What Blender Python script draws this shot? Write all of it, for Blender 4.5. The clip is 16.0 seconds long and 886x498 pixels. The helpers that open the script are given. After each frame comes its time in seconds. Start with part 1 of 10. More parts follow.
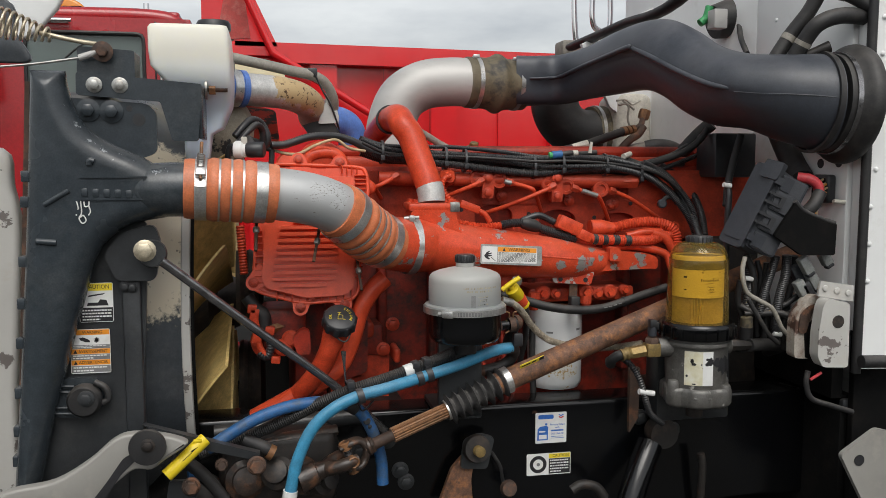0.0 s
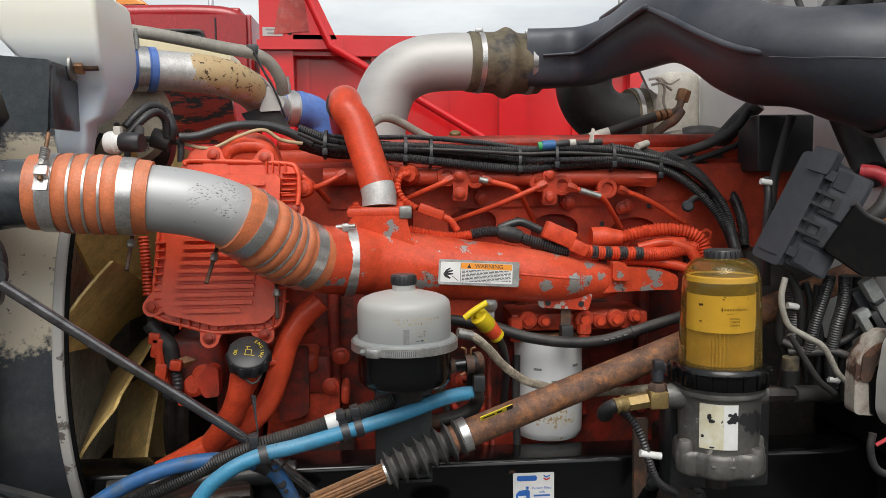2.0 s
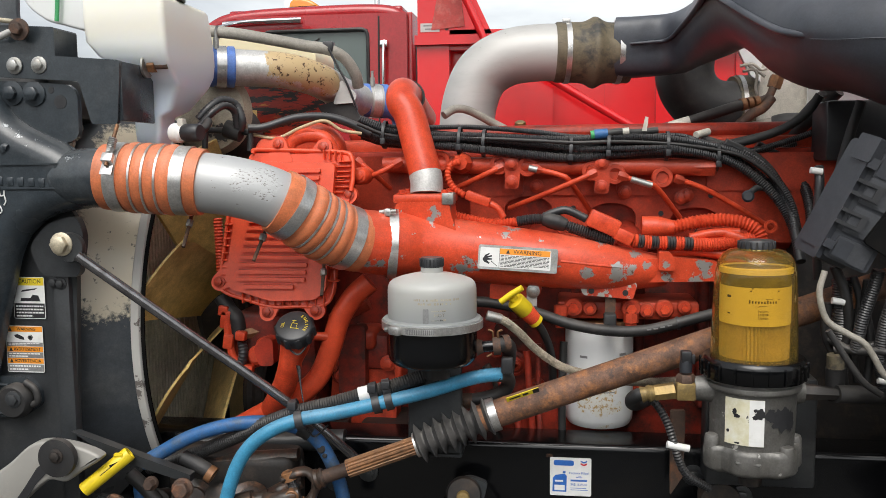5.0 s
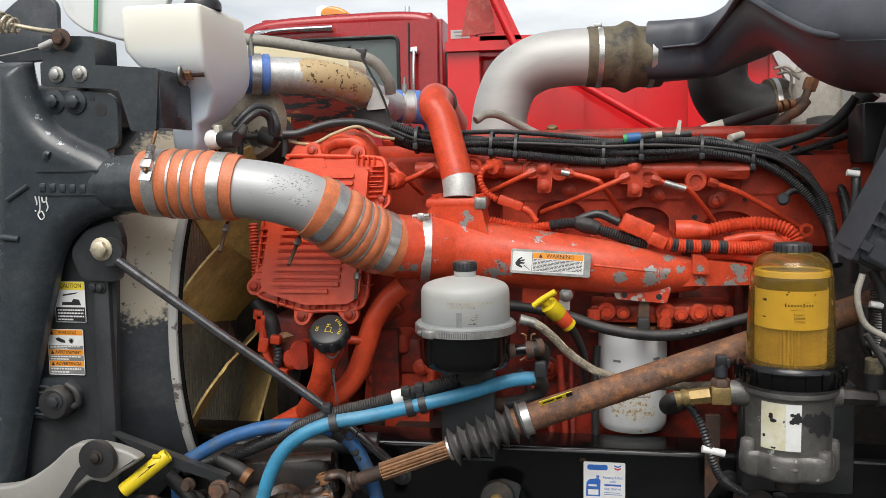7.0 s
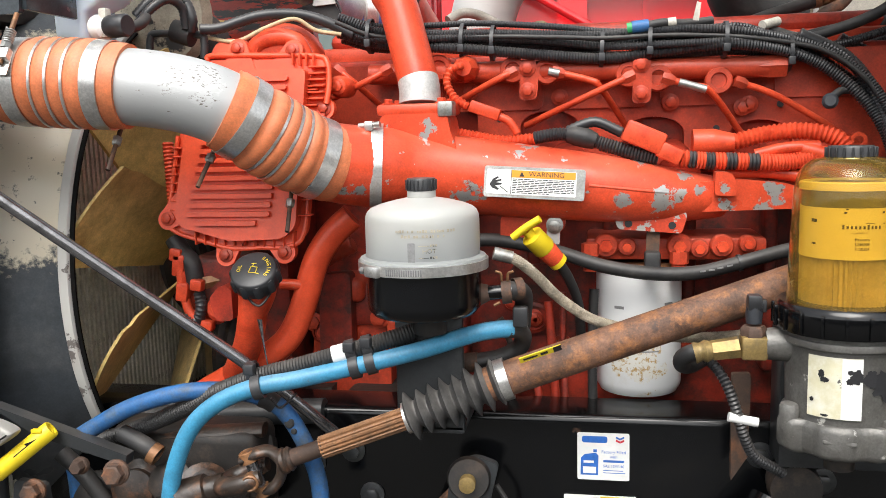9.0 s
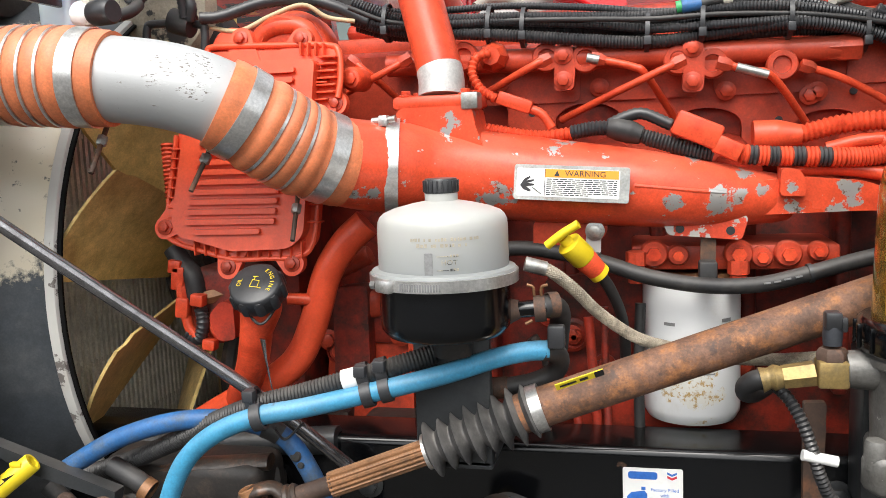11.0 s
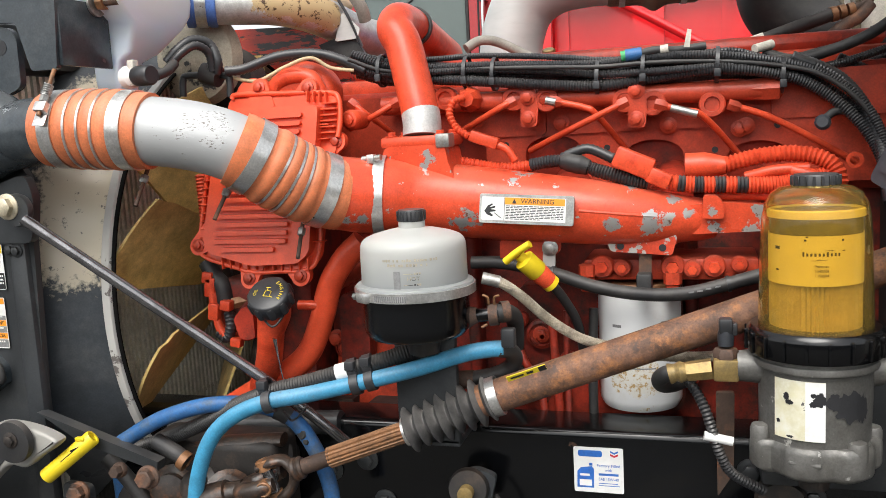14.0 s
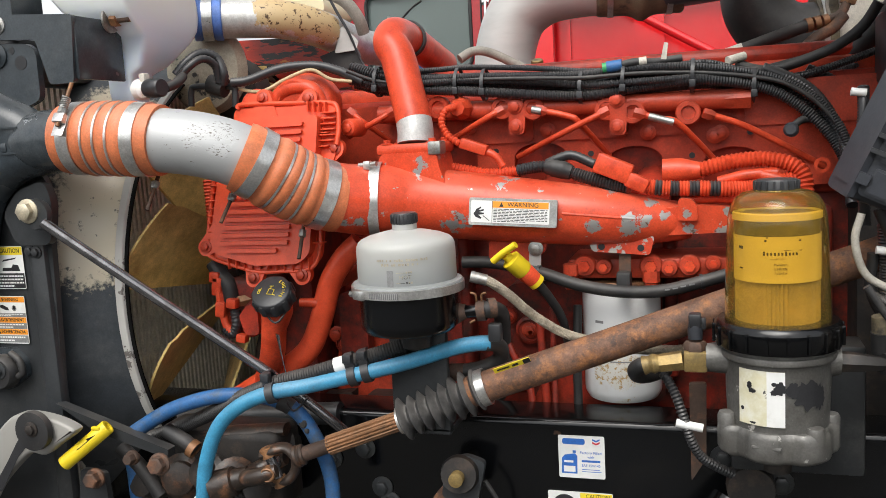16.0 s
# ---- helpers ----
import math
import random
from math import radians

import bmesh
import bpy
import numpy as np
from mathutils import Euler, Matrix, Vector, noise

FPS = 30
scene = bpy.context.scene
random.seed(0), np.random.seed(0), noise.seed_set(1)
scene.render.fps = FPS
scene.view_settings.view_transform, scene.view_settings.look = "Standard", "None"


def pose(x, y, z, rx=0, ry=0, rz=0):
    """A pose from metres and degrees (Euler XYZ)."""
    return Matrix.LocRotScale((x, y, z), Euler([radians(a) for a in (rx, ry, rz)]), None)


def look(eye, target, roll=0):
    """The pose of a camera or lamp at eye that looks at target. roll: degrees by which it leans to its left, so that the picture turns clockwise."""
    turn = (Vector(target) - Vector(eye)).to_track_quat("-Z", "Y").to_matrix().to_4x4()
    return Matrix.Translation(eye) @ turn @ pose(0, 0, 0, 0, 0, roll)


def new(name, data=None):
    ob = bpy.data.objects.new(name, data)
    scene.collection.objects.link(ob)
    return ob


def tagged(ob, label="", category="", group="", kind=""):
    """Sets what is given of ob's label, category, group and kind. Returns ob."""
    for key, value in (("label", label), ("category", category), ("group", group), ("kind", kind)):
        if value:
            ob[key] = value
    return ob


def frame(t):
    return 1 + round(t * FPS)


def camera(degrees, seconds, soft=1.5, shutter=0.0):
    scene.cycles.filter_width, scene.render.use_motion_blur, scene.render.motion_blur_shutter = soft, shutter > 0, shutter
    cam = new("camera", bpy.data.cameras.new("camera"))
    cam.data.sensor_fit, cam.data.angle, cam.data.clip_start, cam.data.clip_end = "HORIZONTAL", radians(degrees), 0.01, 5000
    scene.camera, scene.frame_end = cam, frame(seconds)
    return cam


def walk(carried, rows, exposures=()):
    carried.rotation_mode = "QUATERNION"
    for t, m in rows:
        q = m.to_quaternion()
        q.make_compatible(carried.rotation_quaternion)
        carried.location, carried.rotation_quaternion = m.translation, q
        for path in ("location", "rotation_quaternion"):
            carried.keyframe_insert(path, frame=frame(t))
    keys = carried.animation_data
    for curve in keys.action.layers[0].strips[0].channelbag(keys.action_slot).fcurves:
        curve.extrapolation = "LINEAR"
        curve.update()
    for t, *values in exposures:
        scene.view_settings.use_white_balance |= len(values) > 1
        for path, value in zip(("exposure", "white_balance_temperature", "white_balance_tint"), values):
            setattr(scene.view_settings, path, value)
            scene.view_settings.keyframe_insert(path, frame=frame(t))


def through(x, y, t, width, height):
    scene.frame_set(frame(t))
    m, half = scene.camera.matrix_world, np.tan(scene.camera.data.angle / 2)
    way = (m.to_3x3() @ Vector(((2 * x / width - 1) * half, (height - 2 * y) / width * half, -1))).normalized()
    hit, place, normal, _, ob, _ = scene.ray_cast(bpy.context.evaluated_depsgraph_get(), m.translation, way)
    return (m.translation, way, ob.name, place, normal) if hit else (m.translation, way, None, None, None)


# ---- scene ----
cam = camera(54.3, 16.0, soft=0.8)
PATH = [
    (0, (0.048, 0.037, 1.581), (0.44, 1.989, 1.39), 0.0),
    (0.5, (0.113, 0.111, 1.574), (0.48, 2.067, 1.376), 0.0),
    (1, (0.207, 0.267, 1.568), (0.532, 2.23, 1.373), -0.3),
    (1.5, (0.291, 0.37, 1.578), (0.534, 2.345, 1.37), -0.5),
    (2, (0.401, 0.393, 1.574), (0.551, 2.377, 1.379), -0.6),
    (2.5, (0.552, 0.361, 1.592), (0.617, 2.35, 1.392), -0.6),
    (3, (0.641, 0.33, 1.606), (0.568, 2.318, 1.399), -0.2),
    (3.5, (0.654, 0.331, 1.585), (0.456, 2.31, 1.374), -0.1),
    (4, (0.662, 0.342, 1.57), (0.425, 2.316, 1.36), -0.3),
    (6.5, (0.656, 0.337, 1.56), (0.322, 2.3, 1.366), -0.8),
    (7, (0.656, 0.333, 1.559), (0.311, 2.294, 1.369), -0.9),
    (7.5, (0.665, 0.344, 1.55), (0.33, 2.307, 1.358), -1.0),
    (8, (0.681, 0.416, 1.534), (0.369, 2.377, 1.296), -1.0),
    (8.5, (0.675, 0.563, 1.494), (0.353, 2.521, 1.244), -1.1),
    (9, (0.671, 0.662, 1.464), (0.312, 2.609, 1.186), -1.5),
    (11.5, (0.662, 0.81, 1.448), (0.202, 2.74, 1.192), -2.2),
    (12, (0.681, 0.797, 1.455), (0.205, 2.723, 1.205), -2.2),
    (12.5, (0.731, 0.762, 1.469), (0.229, 2.683, 1.228), -2.3),
    (13, (0.785, 0.712, 1.495), (0.253, 2.622, 1.233), -2.5),
    (13.5, (0.815, 0.664, 1.505), (0.258, 2.565, 1.232), -2.8),
    (14, (0.835, 0.626, 1.508), (0.253, 2.519, 1.234), -3.1),
    (14.5, (0.85, 0.6, 1.507), (0.245, 2.487, 1.237), -3.3),
    (15, (0.86, 0.584, 1.503), (0.248, 2.469, 1.234), -3.3),
    (15.5, (0.876, 0.566, 1.512), (0.268, 2.453, 1.243), -3.3),
    (16, (0.884, 0.551, 1.518), (0.286, 2.44, 1.247), -3.3),
]
walk(cam, [(t, look(eye, target, roll)) for t, eye, target, roll in PATH],
     exposures=[(0, 0.08), (1.5, 0.14), (3.0, 0.52), (4.0, 0.52), (7.0, 0.44), (7.5, 0.41), (8.0, 0.4), (8.5, 0.83), (9.0, 1.12), (11.5, 1.19), (12.5, 1.17), (13.5, 1.12), (14.5, 0.84), (16.0, 0.74)])

# ---- world, sun and exposure ----
scene.view_settings.exposure = 0.0
world = bpy.data.worlds.new("overcast_sky")
scene.world = world
world.use_nodes = True
wn, wl = world.node_tree.nodes, world.node_tree.links
wn.clear()
w_out = wn.new("ShaderNodeOutputWorld")
w_bg = wn.new("ShaderNodeBackground")
w_sky = wn.new("ShaderNodeTexSky")
w_sky.sky_type = "NISHITA"
w_sky.sun_disc = False
w_sky.sun_elevation, w_sky.sun_rotation = radians(54), radians(179)
w_sky.air_density, w_sky.dust_density = 1.0, 3.0
w_hsv = wn.new("ShaderNodeHueSaturation")
w_hsv.inputs["Saturation"].default_value = 0.22
w_hsv.inputs["Value"].default_value = 1.0
w_tc = wn.new("ShaderNodeTexCoord")
w_map = wn.new("ShaderNodeMapping")
w_map.inputs["Scale"].default_value = (1.0, 1.0, 3.5)
w_noise = wn.new("ShaderNodeTexNoise")
w_noise.inputs["Scale"].default_value = 2.6
w_noise.inputs["Detail"].default_value = 6
w_noise.inputs["Roughness"].default_value = 0.55
w_ramp = wn.new("ShaderNodeValToRGB")
w_ramp.color_ramp.elements[0].position, w_ramp.color_ramp.elements[0].color = 0.36, (0.73, 0.75, 0.77, 1)
w_ramp.color_ramp.elements[1].position, w_ramp.color_ramp.elements[1].color = 0.62, (1.18, 1.17, 1.13, 1)
w_mul = wn.new("ShaderNodeMix")
w_mul.data_type, w_mul.blend_type = "RGBA", "MULTIPLY"
w_mul.inputs["Factor"].default_value = 1.0
wl.new(w_tc.outputs["Generated"], w_map.inputs["Vector"])
wl.new(w_map.outputs["Vector"], w_noise.inputs["Vector"])
wl.new(w_noise.outputs["Fac"], w_ramp.inputs["Fac"])
wl.new(w_sky.outputs["Color"], w_hsv.inputs["Color"])
wl.new(w_hsv.outputs["Color"], w_mul.inputs[6])
wl.new(w_ramp.outputs["Color"], w_mul.inputs[7])
wl.new(w_mul.outputs[2], w_bg.inputs["Color"])
w_bg.inputs["Strength"].default_value = 0.15
wl.new(w_bg.outputs["Background"], w_out.inputs["Surface"])

sun_data = bpy.data.lights.new("sun", "SUN")
sun_data.energy, sun_data.angle, sun_data.color = 1.15, radians(40), (1.0, 0.97, 0.92)
sun = new("sun", sun_data)
sun.matrix_world = look((-0.3, -2.2, 7.0), (0.4, 1.9, 1.3))


# ---- materials ----
def mat(name, base, rough=0.5, metal=0.0, second=None, blot=3.0, mix=(0.40, 0.62), vary=0.12, grain=90.0, bump=0.05,
        chip=None, chips=(0.66, 0.69), chip_scale=14.0, chip_metal=0.6, spots=(), dust=None, dust_amount=0.25,
        coat=0.0, stretch=(1, 1, 1), rough_vary=0.15, piece=0.0, marks=None, rag_size=0.022, gloss=0.5, soiling=0.17):
    """A painted, plated or worn surface: base colour, a second colour in blotches, fine grain with relief, chips and settled dust."""
    m = bpy.data.materials.new(name)
    m.use_nodes = True
    n, l = m.node_tree.nodes, m.node_tree.links
    b = n["Principled BSDF"]
    tc = n.new("ShaderNodeTexCoord")
    mp = n.new("ShaderNodeMapping")
    mp.inputs["Scale"].default_value = stretch
    l.new(tc.outputs["Object"], mp.inputs["Vector"])

    def noise_tex(scale, detail=5, rough_n=0.6):
        t = n.new("ShaderNodeTexNoise")
        t.inputs["Scale"].default_value = scale
        t.inputs["Detail"].default_value = detail
        t.inputs["Roughness"].default_value = rough_n
        l.new(mp.outputs["Vector"], t.inputs["Vector"])
        return t.outputs["Fac"]

    def ramp(fac, lo, hi, v0=0.0, v1=1.0):
        r = n.new("ShaderNodeMapRange")
        for key, v in (("From Min", lo), ("From Max", hi), ("To Min", v0), ("To Max", v1)):
            r.inputs[key].default_value = v
        l.new(fac, r.inputs["Value"])
        return r.outputs["Result"]

    def mixed(fac, a, c):
        x = n.new("ShaderNodeMix")
        x.data_type = "RGBA"
        l.new(fac, x.inputs["Factor"])
        for sock, v in ((x.inputs[6], a), (x.inputs[7], c)):
            if isinstance(v, tuple):
                sock.default_value = (*v, 1)
            else:
                l.new(v, sock)
        return x.outputs[2]

    def math_node(op, a, c):
        x = n.new("ShaderNodeMath")
        x.operation = op
        for sock, v in zip(x.inputs, (a, c)):
            if isinstance(v, (int, float)):
                sock.default_value = v
            else:
                l.new(v, sock)
        return x.outputs["Value"]

    big = noise_tex(blot)
    fine = noise_tex(grain, 3)
    dark = tuple(c * (1 - vary * 1.6) for c in base)
    light = tuple(min(1, c * (1 + vary)) for c in base)
    colour = mixed(ramp(big, 0.3, 0.7), dark, light)
    if second:
        colour = mixed(ramp(noise_tex(blot * 2.7, 8, 0.7), *mix), colour, second)
    if vary >= 0.1:
        soil = math_node("MULTIPLY", ramp(noise_tex(55, 6, 0.65), 0.32, 0.66, 1 - soiling, 1 + soiling * 0.55), ramp(noise_tex(330, 2, 0.6), 0.3, 0.7, 1 - soiling * 0.8, 1 + soiling * 0.7))
        hv = n.new("ShaderNodeHueSaturation")
        l.new(soil, hv.inputs["Value"])
        l.new(colour, hv.inputs["Color"])
        colour = hv.outputs["Color"]
    if dust:
        geo = n.new("ShaderNodeNewGeometry")
        sep = n.new("ShaderNodeSeparateXYZ")
        l.new(geo.outputs["Normal"], sep.inputs["Vector"])
        d = math_node("MULTIPLY", ramp(sep.outputs["Z"], 0.1, 0.95, 0.12, 1.0), ramp(noise_tex(9.0, 6, 0.65), 0.35, 0.7, 0, dust_amount * 1.6))
        colour = mixed(d, colour, dust)
    rough_out = ramp(big, 0.25, 0.75, max(0.02, rough * (1 - rough_vary)), min(1, rough * (1 + rough_vary)))
    metal_out = None
    if chip:
        mask = ramp(noise_tex(chip_scale, 7, 0.62), *chips)
        rag = noise_tex(64.0, 8, 0.68)
        for (x, y, z, r) in spots:
            v = n.new("ShaderNodeVectorMath")
            v.operation = "DISTANCE"
            l.new(tc.outputs["Object"], v.inputs[0])
            v.inputs[1].default_value = (x, y, z)
            edge = math_node("ADD", v.outputs["Value"], ramp(rag, 0.2, 0.8, -rag_size, rag_size))
            mask = math_node("MAXIMUM", mask, ramp(edge, r, r - (0.002 if rag_size < 0.03 else 0.02)))
        bare = chip
        if marks:
            bare = mixed(ramp(noise_tex(marks[1], 8, 0.7), marks[2], marks[3]), chip, marks[0])
        colour = mixed(mask, colour, bare)
        metal_out = ramp(mask, 0, 1, metal, chip_metal)
    if piece:
        oi = n.new("ShaderNodeObjectInfo")
        hs = n.new("ShaderNodeHueSaturation")
        l.new(ramp(oi.outputs["Random"], 0, 1, 1 - piece, 1 + piece), hs.inputs["Value"])
        l.new(colour, hs.inputs["Color"])
        colour = hs.outputs["Color"]
    l.new(colour, b.inputs["Base Color"])
    l.new(rough_out, b.inputs["Roughness"])
    b.inputs["Specular IOR Level"].default_value = gloss
    if metal_out is not None:
        l.new(metal_out, b.inputs["Metallic"])
    else:
        b.inputs["Metallic"].default_value = metal
    if coat:
        b.inputs["Coat Weight"].default_value = coat
        b.inputs["Coat Roughness"].default_value = 0.12
    if bump:
        bp = n.new("ShaderNodeBump")
        bp.inputs["Strength"].default_value = bump
        bp.inputs["Distance"].default_value = 0.002
        l.new(fine, bp.inputs["Height"])
        l.new(bp.outputs["Normal"], b.inputs["Normal"])
    return m


GREY_CHIP = (0.42, 0.42, 0.41)
RED_FLAKED = mat("flaking_engine_red_paint", (0.58, 0.058, 0.022), 0.4, vary=0.16, blot=9, grain=70, bump=0.16, second=(0.42, 0.034, 0.012), mix=(0.5, 0.75), chip=(0.40, 0.39, 0.37), chips=(0.515, 0.525), chip_scale=26, chip_metal=0.15)
RED = mat("engine_red_paint", (0.66, 0.072, 0.027), 0.34, gloss=0.32, vary=0.14, grain=70, bump=0.14, second=(0.40, 0.024, 0.008), mix=(0.5, 0.75), blot=9, chip=(0.30, 0.27, 0.25), chips=(0.735, 0.745), chip_scale=44, chip_metal=0.2, dust=(0.40, 0.20, 0.13), dust_amount=0.08)
COVER_RED = mat("clean_engine_red_paint", (0.74, 0.086, 0.032), 0.32, gloss=0.36, vary=0.10, blot=9, grain=70, bump=0.12, soiling=0.09, second=(0.62, 0.055, 0.02), mix=(0.5, 0.75), chip=(0.30, 0.27, 0.25), chips=(0.75, 0.76), chip_scale=44, chip_metal=0.2, dust=(0.50, 0.24, 0.16), dust_amount=0.08)
RED_DIRTY = mat("dirty_engine_red_paint", (0.54, 0.060, 0.025), 0.42, gloss=0.32, vary=0.22, second=(0.16, 0.026, 0.016), mix=(0.5, 0.75), blot=6, grain=50, bump=0.14,
                chip=GREY_CHIP, chips=(0.73, 0.75), chip_scale=20, dust=(0.30, 0.16, 0.12), dust_amount=0.2)
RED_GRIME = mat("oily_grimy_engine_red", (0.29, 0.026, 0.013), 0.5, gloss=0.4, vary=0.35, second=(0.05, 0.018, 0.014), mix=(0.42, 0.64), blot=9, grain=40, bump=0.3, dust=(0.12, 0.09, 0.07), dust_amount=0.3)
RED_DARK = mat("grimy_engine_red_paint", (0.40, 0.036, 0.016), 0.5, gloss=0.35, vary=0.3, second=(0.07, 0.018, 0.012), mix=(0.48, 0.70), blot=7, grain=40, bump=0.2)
# pale tint on upward faces is dust plus a sheen put into the colour
RED_CHIPPED = mat("chipped_engine_red_paint", (0.66, 0.072, 0.027), 0.30, gloss=0.36, vary=0.16, grain=55, bump=0.16, blot=6, second=(0.36, 0.030, 0.012), mix=(0.54, 0.74), chip=GREY_CHIP, chips=(0.665, 0.675), chip_scale=62, marks=((0.20, 0.10, 0.07), 90, 0.58, 0.63),
                  spots=[(0.465, 1.92, 1.474, 0.012), (0.504, 1.9, 1.362, 0.004), (0.479, 1.9, 1.368, 0.016), (0.556, 1.92, 1.434, 0.013), (0.697, 1.92, 1.358, 0.012), (0.758, 1.93, 1.354, 0.016), (0.783, 1.93, 1.36, 0.012), (0.812, 1.95, 1.365, 0.006), (0.791, 1.95, 1.392, 0.012), (0.728, 1.95, 1.407, 0.008), (0.422, 1.92, 1.456, 0.01), (0.296, 1.88, 1.377, 0.012), (0.303, 1.822, 1.387, 0.008), (0.316, 1.826, 1.380, 0.009), (0.331, 1.836, 1.394, 0.006), (0.338, 1.838, 1.378, 0.008), (0.906, 1.955, 1.369, 0.008), (0.915, 1.955, 1.361, 0.011), (0.913, 1.955, 1.35, 0.01), (0.901, 1.955, 1.341, 0.01), (0.848, 1.955, 1.341, 0.009), (0.847, 1.945, 1.367, 0.005), (0.423, 1.905, 1.462, 0.011), (0.421, 1.905, 1.453, 0.008), (0.561, 1.938, 1.435, 0.008), (0.574, 1.94, 1.436, 0.006)], dust=(0.42, 0.25, 0.18), dust_amount=0.14)
TRUCK_RED = mat("dump_truck_red_paint", (0.66, 0.008, 0.012), 0.22, vary=0.08, blot=1.2, grain=8, bump=0.02, dust=(0.4, 0.25, 0.22), dust_amount=0.12, coat=0.4)
CAB_RED = mat("dark_red_cab_paint", (0.36, 0.012, 0.016), 0.25, vary=0.1, blot=1.2, grain=8, bump=0.02, coat=0.4)
BLACK = mat("black_painted_steel", (0.026, 0.029, 0.032), 0.38, vary=0.3, second=(0.055, 0.056, 0.055), blot=4, mix=(0.52, 0.72), grain=70, bump=0.1,
            chip=(0.30, 0.30, 0.29), chips=(0.74, 0.75), chip_scale=26, chip_metal=0.2, dust=(0.16, 0.14, 0.12), dust_amount=0.25)
RAIL_BLACK = mat("glossy_black_rail_paint", (0.0022, 0.0026, 0.0034), 0.20, vary=0.3, blot=5, grain=30, bump=0.06, second=(0.007, 0.0065, 0.006), mix=(0.55, 0.75),
                 chip=(0.10, 0.055, 0.035), chips=(0.70, 0.74), chip_scale=15, chip_metal=0.0, dust=(0.07, 0.06, 0.05), dust_amount=0.07, rough_vary=0.4)
TANK_WEAR = [(*(-0.29, 1.66, 1.691), 0.0046), (*(-0.276, 1.66, 1.652), 0.0061), (*(-0.258, 1.655, 1.629), 0.0065), (*(-0.235, 1.655, 1.615), 0.0054), (*(-0.211, 1.655, 1.607), 0.0054), (*(-0.183, 1.655, 1.595), 0.0046), (*(-0.147, 1.652, 1.579), 0.0077), (*(-0.126, 1.652, 1.57), 0.0050)]
SLATE = mat("slate_black_cast_tank", (0.033, 0.042, 0.050), 0.26, vary=0.22, second=(0.055, 0.062, 0.066), blot=3, mix=(0.5, 0.75), grain=45, bump=0.22,
            chip=(0.30, 0.32, 0.33), chips=(0.72, 0.735), chip_scale=40, chip_metal=0.2, spots=TANK_WEAR, marks=((0.04, 0.048, 0.055), 120, 0.44, 0.50), dust=(0.2, 0.2, 0.2), dust_amount=0.2)
PLASTIC = mat("black_moulded_plastic", (0.022, 0.023, 0.026), 0.42, vary=0.2, blot=3, grain=200, bump=0.04, second=(0.045, 0.046, 0.05), mix=(0.5, 0.8), dust=(0.2, 0.19, 0.18), dust_amount=0.2)
DUCT = mat("charcoal_plastic_duct", (0.042, 0.048, 0.060), 0.42, vary=0.15, blot=2, grain=150, bump=0.05, second=(0.05, 0.052, 0.058), mix=(0.5, 0.8), dust=(0.22, 0.22, 0.24), dust_amount=0.22)
GREY_PLASTIC = mat("dark_grey_fuse_box_plastic", (0.026, 0.029, 0.036), 0.42, vary=0.2, blot=4, grain=150, bump=0.06, second=(0.045, 0.047, 0.052), mix=(0.5, 0.75), dust=(0.16, 0.16, 0.17), dust_amount=0.15)
LATCH_GREY = mat("mid_grey_latch_plastic", (0.052, 0.055, 0.062), 0.4, vary=0.2, blot=6, grain=150, bump=0.06, dust=(0.2, 0.2, 0.2), dust_amount=0.15)
ROD_STEEL = mat("worn_dark_steel_rod", (0.26, 0.255, 0.26), 0.22, metal=0.85, vary=0.25, blot=12, grain=90, bump=0.08, second=(0.10, 0.095, 0.09), mix=(0.52, 0.75))
DULL_CLEAR = mat("dull_grey_connector_plastic", (0.24, 0.25, 0.24), 0.4, vary=0.15, blot=12, grain=90, bump=0.06, second=(0.14, 0.14, 0.13), mix=(0.5, 0.75))
# near black for rubber trim, and for sheets that stand in for shade
MATT_BLACK = mat("matt_black_and_shade_fill", (0.004, 0.004, 0.004), 0.8, vary=0.4, blot=6, grain=60, bump=0.3, second=(0.011, 0.009, 0.008), mix=(0.5, 0.75), gloss=0.15)
GREASE = mat("greasy_brown_iron", (0.034, 0.024, 0.019), 0.38, vary=0.4, blot=14, grain=50, bump=0.8, soiling=0.3, second=(0.125, 0.058, 0.030), mix=(0.50, 0.64), dust=(0.16, 0.12, 0.09), dust_amount=0.15)
HINGE_RUST = mat("rusting_white_hinge_paint", (0.42, 0.38, 0.33), 0.55, vary=0.12, blot=6, grain=40, bump=0.15, second=(0.20, 0.11, 0.07), mix=(0.46, 0.62), chip=(0.07, 0.035, 0.025), chips=(0.52, 0.56), chip_scale=16, chip_metal=0.0)
SCUFFED = mat("red_pipe_scuffed_to_bare_metal", (0.55, 0.54, 0.52), 0.4, metal=0.3, vary=0.1, blot=9, grain=90, bump=0.1, chip=(0.60, 0.056, 0.02), chips=(0.72, 0.73), chip_scale=34, chip_metal=0.0)
RUBBER = mat("black_rubber", (0.016, 0.016, 0.017), 0.55, vary=0.3, blot=7, grain=120, bump=0.12, second=(0.05, 0.046, 0.042), mix=(0.5, 0.8), dust=(0.2, 0.18, 0.16), dust_amount=0.3)
CONDUIT = mat("black_split_loom", (0.020, 0.021, 0.024), 0.36, vary=0.2, blot=7, grain=120, bump=0.05, dust=(0.22, 0.2, 0.18), dust_amount=0.28)
ALU = mat("dull_aluminium_pipe", (0.50, 0.49, 0.47), 0.52, metal=0.25, vary=0.08, blot=4, grain=260, bump=0.05, stretch=(1, 1, 4), second=(0.40, 0.39, 0.37), mix=(0.52, 0.8),
          chip=(0.10, 0.08, 0.06), chips=(0.70, 0.72), chip_scale=55, chip_metal=0.0)
